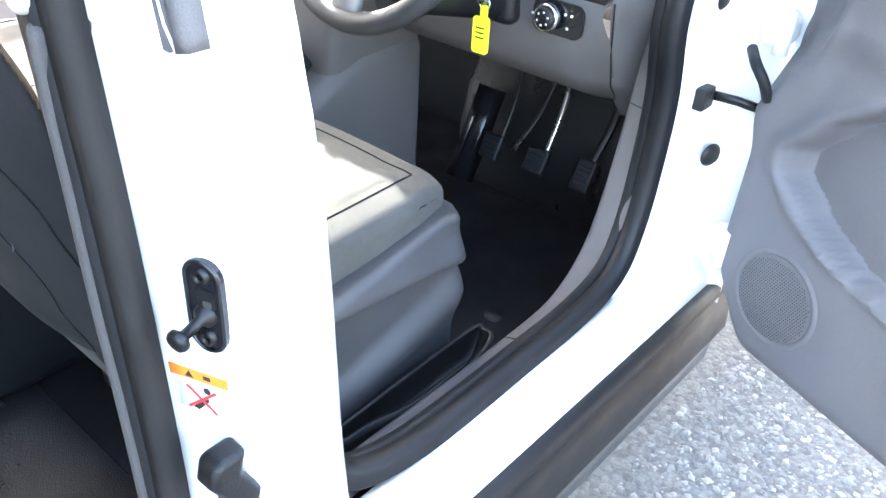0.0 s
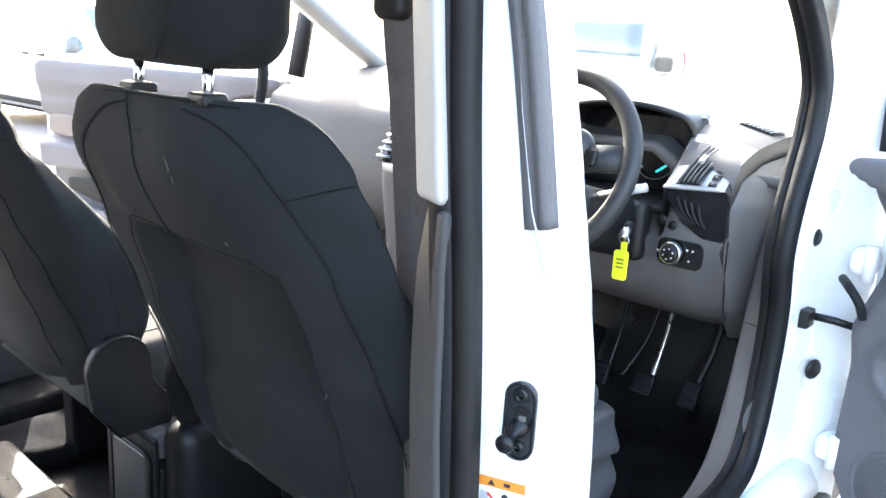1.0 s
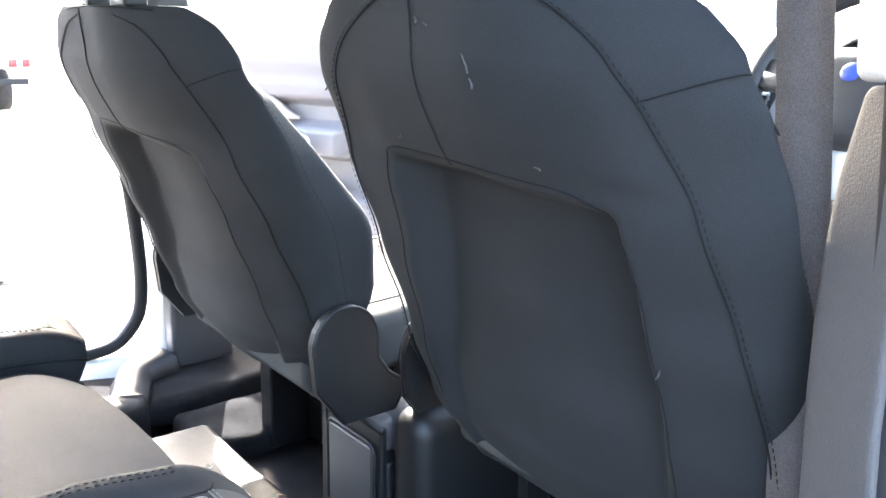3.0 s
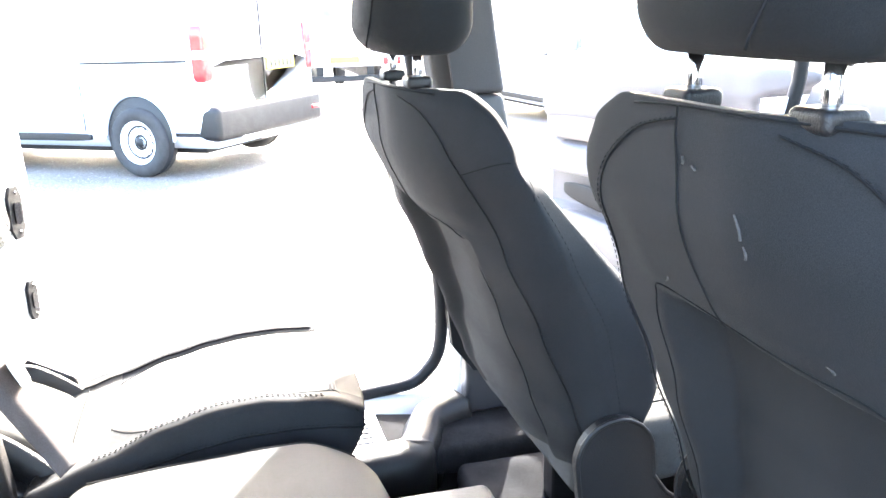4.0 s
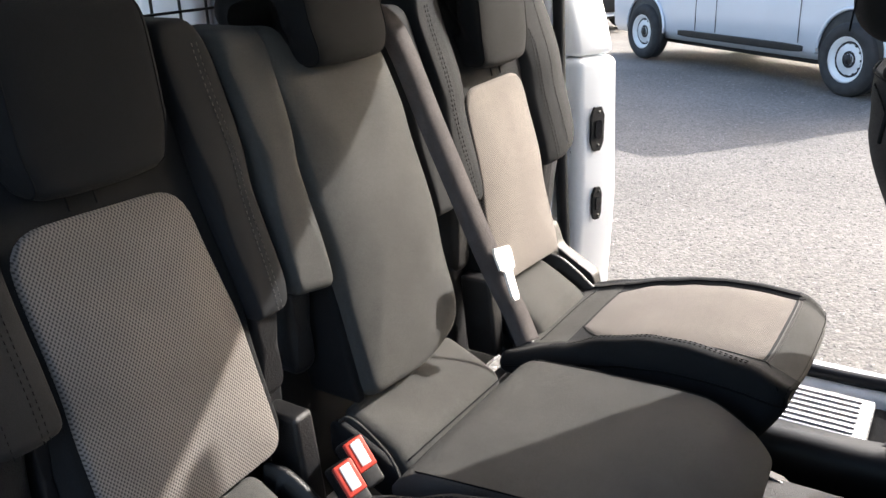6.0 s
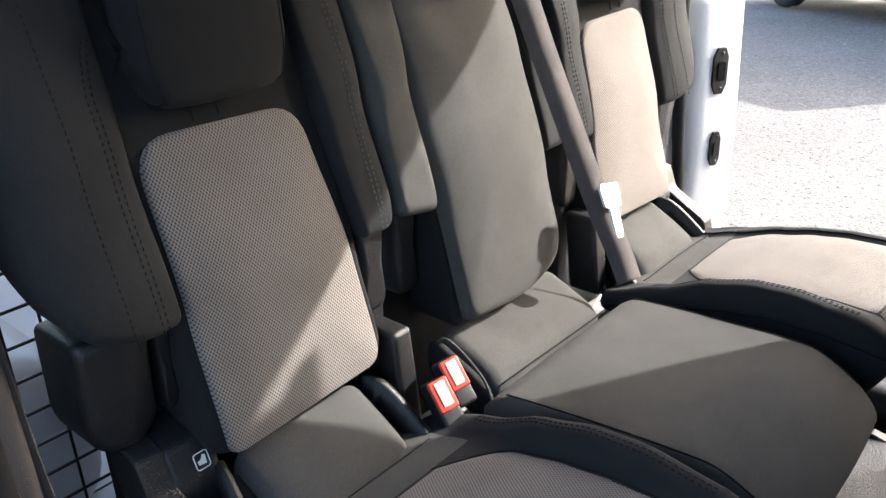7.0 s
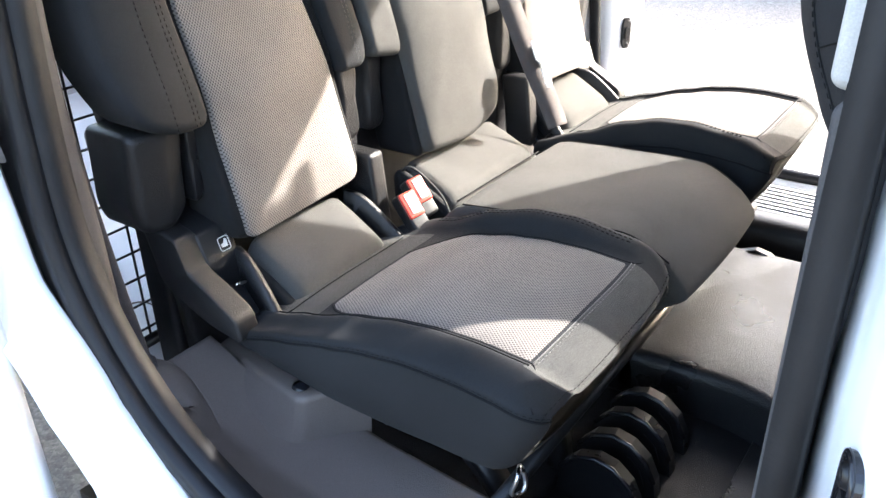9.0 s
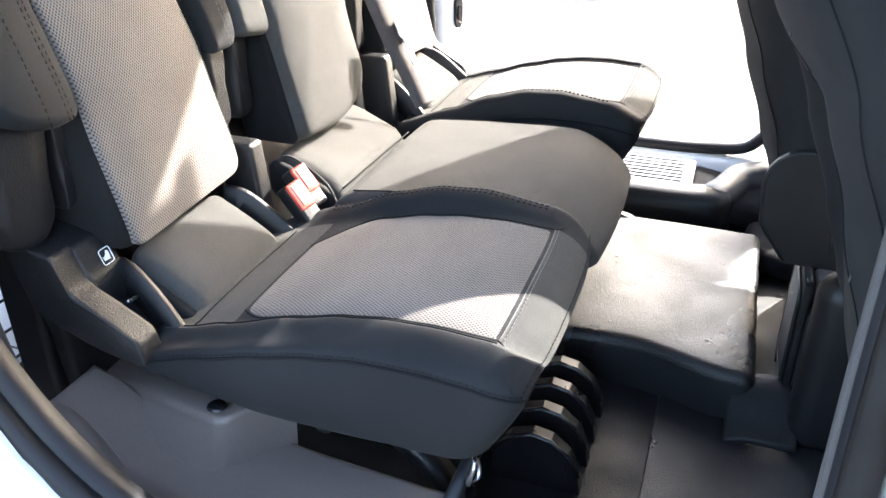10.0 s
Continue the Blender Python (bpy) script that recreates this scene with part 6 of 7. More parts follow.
# centre console with handbrake end and cup holder
con = thing("centre_console", (0.0, 0.75, 0.47), "grey and black centre console with rear cup holder", "console")
part("console_body", rbox((-0.02, 0.42, 0.47), (0.165, 1.45, 0.76), 0.035, (3, 12, 4), lambda p: (p.x + 0.02 * (p.x - 0.07) * 0, p.y, p.z + (0.13 * sm(0.95, 1.30, p.y) if p.z > 0.6 else 0))), DASH_GREY, con)
hol = part("rear_cup_holder", join(rbox((-0.066, 0.372, 0.50), (0.095, 0.386, 0.748), 0.005, (1, 1, 1)), rbox((-0.060, 0.385, 0.50), (0.095, 0.60, 0.690), 0.006, (1, 1, 1))), BLACK, con, "black rear cup holder")
side_y = [(0.370, 0.49), (0.370, 0.750), (0.385, 0.762), (0.43, 0.785), (0.50, 0.815), (0.58, 0.832), (0.64, 0.834), (0.64, 0.49)]
hm = Matrix(((0, 0, 1, -0.074), (1, 0, 0, 0), (0, 1, 0, 0), (0, 0, 0, 1)))
part("holder_wall", prism(side_y, 0.013, hm), BLACK, con, smooth=False)
part("holder_rim", tube(spline([(-0.0675, y, z) for y, z in side_y[1:-1]], 4), 0.0068, 8), BLACK, con)
part("holder_rim", tube([(-0.0675, 0.377, 0.749), (0.095, 0.377, 0.749)], 0.0065, 8), BLACK, con)
part("console_rear_panel", rbox((-0.048, 0.366, 0.545), (0.078, 0.374, 0.715), 0.004), SEAT_PLASTIC, con, "grey inset rear panel")
part("panel_frame", tube([(0.015 + u, 0.369, 0.630 + v) for u, v in rounded(0.136, 0.182, 0.02)], 0.004, 6, True, up=(0, 1, 0)), BLACK, con)
part("cup_socket", lathe([(0, 0.052), (0.018, 0.052), (0.024, 0.048), (0.024, 0.0)], (0, -0.1, 1), (0.035, 0.415, 0.690), 22), DASH_GREY, con, "grey socket cap")
part("console_side_cover", rbox((0.090, 0.385, 0.47), (0.170, 0.70, 0.790), 0.036, (3, 4, 4)), BLACK, con)
part("gear_gaiter", lathe([(0, 0.10), (0.02, 0.09), (0.045, 0.03), (0.07, 0.0)], (0, -0.1, 1), (0.05, 1.12, 0.86), 18), CLOTH_SIDE, con)
part("gear_lever", tube([(0.05, 1.11, 0.94), (0.05, 1.08, 1.02)], 0.008, 8), STEEL, con)
part("gear_knob", lathe([(0, 0.05), (0.02, 0.046), (0.026, 0.02), (0.016, -0.01), (0, -0.012)], (0, -0.2, 1), (0.05, 1.075, 1.02), 18), GLOSS_BLACK, con, "gloss black gear knob")


# ---- load bay grille ----
grille = thing("bulkhead_grille", (0, -0.76, 0.62), "black welded wire grille behind the rear seats", "grille")
GY = -0.765
vw = rbox((-0.002, GY - 0.002, 0.64), (0.002, GY + 0.002, 1.79), 0.0012, edge=1)
wire_mesh = None
for i in range(29):
    x = -0.70 + 0.05 * i
    if wire_mesh is None:
        w = part("upright_wire", vw, BLACK_STEEL, grille)
        wire_mesh = w.data
        w.location.x = x
    else:
        w = new("upright_wire", wire_mesh)
        w.parent, w.matrix_parent_inverse = grille, Matrix.Translation(grille.location).inverted()
        w.location.x = x
hw = rbox((-0.715, GY + 0.0025, -0.002), (0.715, GY + 0.0065, 0.002), 0.0012, edge=1)
cross_mesh = None
for i in range(23):
    z = 0.66 + 0.05 * i
    if cross_mesh is None:
        w = part("cross_wire", hw, BLACK_STEEL, grille)
        cross_mesh = w.data
    else:
        w = new("cross_wire", cross_mesh)
        w.parent, w.matrix_parent_inverse = grille, Matrix.Translation(grille.location).inverted()
    w.location.z = z
for p0, p1 in (((-0.72, GY, 0.63), (-0.72, GY, 1.79)), ((0.72, GY, 0.63), (0.72, GY, 1.79)), ((-0.72, GY, 0.63), (0.72, GY, 0.63))):
    part("grille_frame", tube([p0, p1], 0.011, 10, up=(0, 1, 0)), BLACK_STEEL, grille)


# ---- trim round the rear seats ----
arch = thing("rear_side_trim", (0.74, -0.4, 0.47), "taupe grey plastic wheel arch trim beside the rear seat", "trim panel", kind="structure")


def arch_side(y):
    """Face of the wheel arch cover towards the door."""
    return lerp_line([(-0.70, 0.680), (-0.533, 0.676), (-0.50, 0.664), (-0.43, 0.656), (-0.362, 0.650), (-0.348, 0.642), (-0.32, 0.60), (-0.29, 0.56)], y)


def tread_z(x, y):
    """Concave tread: it sweeps down from the wheel arch to the step and rises to the door seal."""
    z = lerp_line([(-0.56, 0.716), (-0.533, 0.706), (-0.520, 0.695), (-0.505, 0.676), (-0.485, 0.652), (-0.455, 0.630), (-0.41, 0.615), (-0.352, 0.603), (-0.25, 0.590), (-0.10, 0.578), (0.30, 0.560)], y)
    z += 0.072 * sm(0.70, 0.835, x) * (0.35 + 0.65 * sm(-0.54, -0.44, y)) * sm(0.05, -0.36, y) + 0.012 * sm(0.79, 0.815, x)
    # raised boss round the belt slot
    d = math.hypot((x - 0.757) / 0.042, (y + 0.505) / 0.060)
    return z + 0.022 * sm(1.15, 0.75, d) - 0.040 * sm(0.55, 0.35, math.hypot((x - 0.757) / 0.036, (y + 0.500) / 0.042))


def tread_point(u, y):
    x0 = max(0.560, arch_side(y) - 0.050)
    x = x0 + (0.835 - x0) * u
    return (x, y, tread_z(x, y))


part("arch_tread", sheet(tread_point, lin(0, 1, 44), lin(-0.560, 0.30, 120), -0.016), GREY_TRIM, arch, "curved taupe plastic tread")
top_of = [(-0.70, 0.702), (-0.29, 0.698)]


def cover(k, y):
    """Section: inner edge, top, rounded rim, hollow flank sweeping out to the tread."""
    rim, zt = lerp_line([(-0.70, 0.598), (-0.62, 0.606), (-0.50, 0.616), (-0.362, 0.640), (-0.348, 0.634), (-0.32, 0.59), (-0.29, 0.55)], y), lerp_table(top_of, y)
    out = lerp_line([(-0.70, 0.015), (-0.62, 0.018), (-0.528, 0.036), (-0.45, 0.058), (-0.40, 0.058), (-0.365, 0.030), (-0.345, 0.010), (-0.29, 0.006)], y)
    foot = min(zt - 0.03, tread_z(max(0.606, rim + out + 0.01), y) - 0.003)
    pts = [(0.50, zt - 0.02), (0.53, zt), (rim - 0.016, zt), (rim - 0.006, zt - 0.002), (rim - 0.001, zt - 0.008), (rim + 0.03 * out, zt - 0.018), (rim + 0.22 * out, foot + 0.55 * (zt - foot)), (rim + 0.55 * out, foot + 0.20 * (zt - foot)), (rim + 0.85 * out, foot + 0.05 * (zt - foot)), (rim + out + 0.012, foot)]
    i = min(len(pts) - 2, int(k))
    return (pts[i][0] + (pts[i + 1][0] - pts[i][0]) * (k - i), y, pts[i][1] + (pts[i + 1][1] - pts[i][1]) * (k - i))


part("arch_block", sheet(cover, lin(0, 9, 28), sorted(lin(-0.630, -0.37, 30) + lin(-0.365, -0.29, 20))), GREY_TRIM, arch, "taupe plastic wheel arch cover")
for i in range(7):
    x0, x1 = 0.655 + 0.022 * i, 0.640 + 0.026 * i
    part("rib", tube([(x0 + (x1 - x0) * t, -0.355 + 0.05 * abs(i - 2) * 0.6 + 0.58 * t, tread_z(x0 + (x1 - x0) * t, -0.355 + 0.03 * abs(i - 2) + 0.58 * t) + 0.0005) for t in lin(0, 1, 14)], 0.0035, 6), GREY_TRIM, arch)
part("trim_clip", lathe([(0, 0.004), (0.009, 0.004), (0.013, 0.002), (0.014, 0)], (0, 0, 1), (0.618, -0.368, 0.703), 16), GLOSS_BLACK, arch, "black round trim clip")
part("floor_plug", lathe([(0.010, 0.003), (0.015, 0.005), (0.019, 0.002), (0.020, 0)], (0, 0, 1), (0.50, -0.735, 0.616), 18), BLACK, arch, "black rubber floor plug")
part("floor_recess", tube([(0.56 + u, -0.85 + v, 0.616) for u, v in rounded(0.10, 0.15, 0.03)], 0.0018, 6, True), GREY_TRIM, arch)
part("quarter_pillar_trim", rbox((0.770, -0.70, 0.70), (0.826, -0.530, 1.79), 0.02, (2, 3, 12), lambda p: (p.x - 0.06 * sm(1.1, 1.8, p.z), p.y - 0.05 * sm(0.9, 1.6, p.z), p.z)), PILLAR_GREY, arch, "dark grey plastic pillar trim")


def belt(path, w, up, parent, name="webbing", t=0.0012):
    return part(name, sweep(spline(path, 8), [(w / 2, t), (-w / 2, t), (-w / 2, -t), (w / 2, -t)], up=up), WEBBING, parent)


b1 = thing("seat_belt", (0.77, -0.55, 0.72), "dark grey webbing seat belt on the door pillar", "seat belt", "rear seat belts")
belt([(0.748, -0.700, 1.75), (0.758, -0.660, 1.45), (0.764, -0.615, 1.20), (0.768, -0.580, 1.0), (0.764, -0.555, 0.83), (0.760, -0.532, 0.70)], 0.046, (1, 0.35, 0), b1)
part("belt_stitching", rbox((0.742, -0.548, 0.735), (0.782, -0.530, 0.768), 0.003, (1, 1, 1)), WEBBING, b1)
part("anchor_thread", stitches([(0.746, -0.5285, 0.740), (0.778, -0.5285, 0.740), (0.778, -0.5285, 0.750), (0.746, -0.5285, 0.750), (0.746, -0.5285, 0.760), (0.778, -0.5285, 0.760)], 0.004, 0.002, 0.0009), THREAD, b1)
bd = thing("seat_belt", (0.69, 0.40, 1.0), "black webbing driver's seat belt beside the centre pillar", "seat belt", "front seat belts")
belt([(0.628, 0.405, 1.68), (0.648, 0.40, 1.52), (0.668, 0.40, 1.40), (0.688, 0.40, 1.24), (0.71, 0.40, 1.05), (0.735, 0.41, 0.70)], 0.046, (0.35, -1, 0), bd)
part("belt_guide", rbox((0.610, 0.385, 1.50), (0.665, 0.425, 1.60), 0.014, (1, 1, 2)), BLACK, bd, "black plastic belt guide")
bp = thing("seat_belt", (-0.735, 0.42, 1.0), "black webbing passenger seat belt beside the centre pillar", "seat belt", "front seat belts")
belt([(-0.700, 0.285, 1.74), (-0.705, 0.300, 1.60), (-0.715, 0.320, 1.48), (-0.730, 0.350, 1.30), (-0.738, 0.385, 1.05), (-0.740, 0.40, 0.70)], 0.046, (0.2, 1, 0), bp)
part("belt_guide", rbox((-0.735, 0.275, 1.52), (-0.675, 0.325, 1.60), 0.012, (1, 1, 2)), BLACK, bp, "black plastic belt guide")
b2 = thing("seat_belt", (-0.19, -0.45, 0.9), "dark grey centre belt with a steel tongue over the middle seat", "seat belt", "rear seat belts")
belt([(-0.135, -0.645, 1.435), (-0.145, -0.600, 1.40), (-0.160, -0.540, 1.25), (-0.175, -0.480, 1.10), (-0.190, -0.440, 0.995), (-0.200, -0.400, 0.91), (-0.195, -0.375, 0.865)], 0.046, (0.75, 1, 0.35), b2)
part("tongue", prism([(-0.039, 0.013), (-0.0338, 0.0234), (0.0338, 0.0234), (0.039, 0.013), (0.0338, -0.0156), (0.0169, -0.0208), (0.0156, -0.065), (0.0091, -0.0728), (-0.0091, -0.0728), (-0.0156, -0.065), (-0.0169, -0.0208), (-0.0338, -0.0156)], 0.004,
     frame_from((-0.192, -0.418, 1.018), (1, 0.1, 0.25), (0.35, -0.35, 1))), WHITE_PLASTIC, b2, "pale steel belt tongue", smooth=False)
for x, y, z in ((0.262, -0.420, 0.851), (0.222, -0.432, 0.862)):
    bk = thing("belt_buckle", (x, y, z - 0.06), "black belt buckle with a red and white release button", "buckle", "rear belt buckles")
    bm = frame_from((x, y, z), (-1, 0.22, 0.10), (-0.12, -0.62, 0.78))
    part("buckle_body", moved(rbox((-0.018, -0.050, -0.030), (0.018, 0.026, 0.0), 0.006), bm), BLACK, bk)
    bt = part("button", moved(rbox((-0.0165, -0.024, -0.004), (0.0165, 0.024, 0.0035), 0.003), bm), RED, bk, "red release button")
    part("slot", moved(rbox((-0.0085, -0.017, 0.0030), (0.0085, 0.020, 0.0052), 0.001, edge=1), bm), WHITE_PLASTIC, bt, "white marked slot")

# legs and hooks under the bench
legs = thing("bench_frame", (0.2, -0.1, 0.47), "black steel bench legs and floor latches", "seat frame")
part("under_tray", rbox((0.11, -0.64, 0.469), (0.606, -0.055, 0.492), 0.008, (6, 6, 1), lambda p: (p.x, p.y, p.z + 0.008 * math.sin(40 * p.x) * math.sin(23 * p.y))), CARPET, legs, "dark lining under the seats")
for x in (0.50, 0.33, 0.05, -0.25, -0.55):
    part("leg", sweep(spline([(x, -0.36, 0.74), (x, -0.20, 0.66), (x, -0.09, 0.56), (x, -0.07, 0.475)]), [(0.012, 0.020), (-0.012, 0.020), (-0.012, -0.020), (0.012, -0.020)], up=(1, 0, 0)), BLACK_STEEL, legs)
LATCH = [(-0.085, 0.0), (-0.080, 0.055), (-0.055, 0.085), (-0.020, 0.098), (0.010, 0.092), (0.038, 0.070), (0.055, 0.035), (0.060, 0.0)]
for i, x in enumerate((0.365, 0.300, 0.235, 0.170, -0.45)):
    y = 0.03
    lm = Matrix(((0, 0, 1, x - 0.012), (1, 0, 0, y), (0, 1, 0, 0.468), (0, 0, 0, 1)))
    lt = part("floor_latch", prism(LATCH, 0.024, lm), BLACK_STEEL, legs, "black steel floor latch plate", smooth=False)
    part("latch_rim", tube([lm @ Vector((u, v, 0.024)) for u, v in LATCH[1:-1]], 0.004, 6, up=(1, 0, 0)), GLOSS_BLACK, lt)
    part("latch_slot", prism([(0.012, 0.020), (0.040, 0.022), (0.030, 0.052), (0.008, 0.070)], 0.002, lm @ Matrix.Translation((0, 0, 0.024))), BLACK, lt, smooth=False)
part("cross_bar", tube([(-0.6, -0.22, 0.70), (0.6, -0.22, 0.70)], 0.016, 12), BLACK_STEEL, legs)
part("cross_bar", tube([(-0.6, -0.05, 0.60), (0.6, -0.05, 0.60)], 0.012, 12), BLACK_STEEL, legs)
part("hook_loop", tube([(0.545 + 0.016 * math.cos(a), -0.03 + 0.004 * math.sin(2 * a), 0.632 + 0.024 * math.sin(a)) for a in [2 * math.pi * i / 20 for i in range(20)]], 0.0035, 8, True, up=(0, 1, 0)), STEEL, legs, "bright steel loop")


# ---- doors ----
def front_door(hinge, angle, sgn, label):
    d = thing("front_door", (*hinge[:2], 0.5), label, "car door", "front doors")
    a = radians(angle)
    along = Vector((sgn * math.sin(a), -math.cos(a), 0))
    inward = Vector((-sgn * math.cos(a), -math.sin(a), 0))

    def at(u, z, w):
        return Vector((*hinge[:2], 0)) + along * u + inward * w + Vector((0, 0, z))

    lo_front = lambda u: 0.50 + 0.13 * sm(0.14, 0.0, u)
    part("door_shell", rbox((0.0, 0.0, -0.10), (1.08, 1.0, 0.0), (0.03, 0.03, 0.03), (20, 16, 2),
         lambda p: at(p.x, lo_front(p.x) + p.y * (1.280 - lo_front(p.x)), p.z)), PAINT, d, "white painted door shell")

    def card(p):
        u, v, w = p
        z = lo_front(u) + 0.045 + v * (1.315 - lo_front(u) - 0.05)
        # concave front edge that runs out into a point under the window
        edge = lerp_table([(0.60, 0.0), (1.10, 0.010), (1.155, 0.020), (1.20, -0.002), (1.262, -0.030), (1.31, -0.044)], z)
        ridge = lerp_table([(0.02, 0.985), (0.10, 1.082), (0.17, 1.205), (0.30, 1.22), (1.0, 1.25)], u)
        roll = lerp_table([(-0.05, 1.292), (0.118, 1.236), (0.17, 1.212)], u)
        hollow = min(0.070, 0.62 * max(0.0, z - ridge)) * sm(roll + 0.012, roll - 0.006, z) * sm(0.19, 0.15, u)
        # swept dish behind the armrest, with a proud band along its edge
        front = lerp_table([(0.70, 0.62), (0.780, 0.36), (0.80, 0.245), (0.85, 0.150), (0.90, 0.093), (0.935, 0.092), (1.00, 0.150), (1.065, 0.235), (1.10, 0.36), (1.13, 0.60)], z)
        d = u - front
        dish = sm(0.0, 0.035, d) * sm(0.76, 0.80, z) * sm(1.115, 1.075, z)
        band = sm(-0.045, -0.010, d) * sm(0.010, 0.0, d) * sm(0.72, 0.80, z) * sm(1.16, 1.08, z)
        arm = sm(0.42, 0.50, u) * sm(0.895, 0.92, z) * sm(1.035, 1.0, z)
        upper = 0.016 * sm(1.09, 1.16, z) + 0.018 * sm(1.17, 1.24, z)
        bulge = 0.020 - 0.052 * dish + 0.010 * band + 0.085 * arm + upper - hollow + 0.02 * sm(ridge - 0.10, ridge, z) * sm(0.25, 0.15, u)
        return at(u + edge * sm(0.22, 0.03, u), z, 0.004 + w * 0.030 + (bulge if w > 0.3 else 0))
    part("door_card", rbox((0.020, 0.0, 0.0), (1.03, 1.0, 1.0), (0.04, 0.04, 0.45), (100, 90, 2), card), DOOR_GREY, d, "grey moulded plastic door card")
    # speaker grille
    c = at(0.167, 0.684, 0.06)
    sp = part("speaker_ring", lathe([(0.078, 0.0), (0.086, 0.006), (0.092, 0.0)], inward, at(0.167, 0.684, 0.053), 36), DOOR_GREY, d)
    part("speaker_grille", lathe([(0, 0.004), (0.05, 0.003), (0.079, 0.0)], inward, at(0.167, 0.684, 0.055), 32), DOOR_GREY, sp, "perforated speaker grille")
    dots = []
    for i in range(-15, 16):
        for j in range(-15, 16):
            if (i * i + j * j) < 225:
                q = at(0.167 + i * 0.0050 + (j % 2) * 0.0025, 0.684 + j * 0.0050, 0.0590)
                dots.append(lathe([(0, 0.0005), (0.0011, 0.0003), (0.0013, 0)], inward, q, 5))
    tagged(part("perforation", join(*dots), BLACK, sp), kind="stuff")
    # handle in the armrest, pocket below, insert above
    part("handle_surround", sheet(lambda q, r: at(0.630 + (0.089 - 0.006 * r) * math.copysign(abs(math.cos(q)) ** 0.6, math.cos(q)), 0.962 + (0.041 - 0.006 * r) * math.copysign(abs(math.sin(q)) ** 0.6, math.sin(q)), 0.150 + 0.008 * math.sin(math.pi * r)), [2 * math.pi * i / 32 for i in range(33)], lin(0, 1, 4)), ALLOY, d, "silver handle surround")
    part("pull_recess", sheet(lambda q, r: at(0.630 + 0.084 * r * math.copysign(abs(math.cos(q)) ** 0.6, math.cos(q)), 0.962 + 0.036 * r * math.copysign(abs(math.sin(q)) ** 0.6, math.sin(q)), 0.153 - 0.002 * r), [2 * math.pi * i / 32 for i in range(33)], lin(0.02, 1, 4)), BLACK, d, "dark door handle recess")
    part("pull_lever", rbox((0, 0, 0), (1, 1, 1), 0.3, (3, 2, 2), lambda p: at(0.640 + 0.055 * p.x, 0.948 + 0.026 * p.y, 0.150 + 0.008 * p.z)), BLACK, d)
    part("pocket_mouth", rbox((0, 0, 0), (1, 1, 1), 0.35, (8, 3, 2), lambda p: at(0.46 + 0.46 * p.x, 0.80 + 0.075 * p.y - 0.05 * (1 - p.x) + 0.02 * p.x, 0.050 + 0.012 * p.z)), BLACK, d, "dark map pocket opening")
    part("map_pocket", rbox((0, 0, 0), (1, 1, 1), 0.25, (8, 3, 3), lambda p: at(0.42 + 0.54 * p.x, 0.62 + 0.17 * p.y - 0.05 * (1 - p.x) * p.y, 0.02 + 0.075 * p.z * (1 - 0.3 * (1 - p.y)))), DOOR_GREY, d, "grey map pocket")
    part("upper_insert", rbox((0, 0, 0), (1, 1, 1), 0.25, (14, 4, 2), lambda p: at(0.66 + 0.34 * p.x, 1.030 + 0.085 * p.y * (1 - 0.80 * sm(0.45, 0.0, p.x)), 0.040 + 0.018 * p.z)), GREY_TRIM, d, "darker grey door insert")
    # window frame and glass
    fr = spline([at(0.02, 1.26, -0.05), at(0.30, 1.50, -0.07), at(0.62, 1.70, -0.10), at(0.95, 1.77, -0.12), at(1.06, 1.70, -0.11), at(1.06, 1.30, -0.05)], 8)
    wf = part("window_frame", sweep(fr, [(0.022, 0.022), (-0.022, 0.022), (-0.022, -0.022), (0.022, -0.022)], up=inward), PAINT, d)
    gl = part("window_glass", sheet(lambda u, v: at(0.10 + 0.93 * u, 1.27 + v * min(0.46, 0.10 + 0.62 * u), -0.05 - 0.07 * v), lin(0, 1, 14), lin(0, 1, 5), 0.004), GLASS, d, "clear door window")
    gl.visible_shadow = False
    part("glass_channel", sweep([at(-0.012, 1.315, -0.02), at(-0.030, 1.46, -0.035), at(-0.046, 1.62, -0.055)], [(0.026, 0.012), (0.006, 0.016), (-0.026, 0.012), (-0.026, -0.012), (0.026, -0.012)], up=inward), RUBBER, d, "black rubber window channel")
    part("mirror", moved(rbox((-0.09, -0.11, -0.05), (0.09, 0.11, 0.05), 0.04, (2, 2, 2)), frame_from(at(0.12, 1.36, -0.22), along, (0, 0, 1))), PAINT, d, "white door mirror housing")
    return d


front_door((0.935, 1.46), 68, 1, "open white driver's door with grey plastic card")
front_door((-0.935, 1.46), 68, -1, "open white passenger door with grey plastic card")


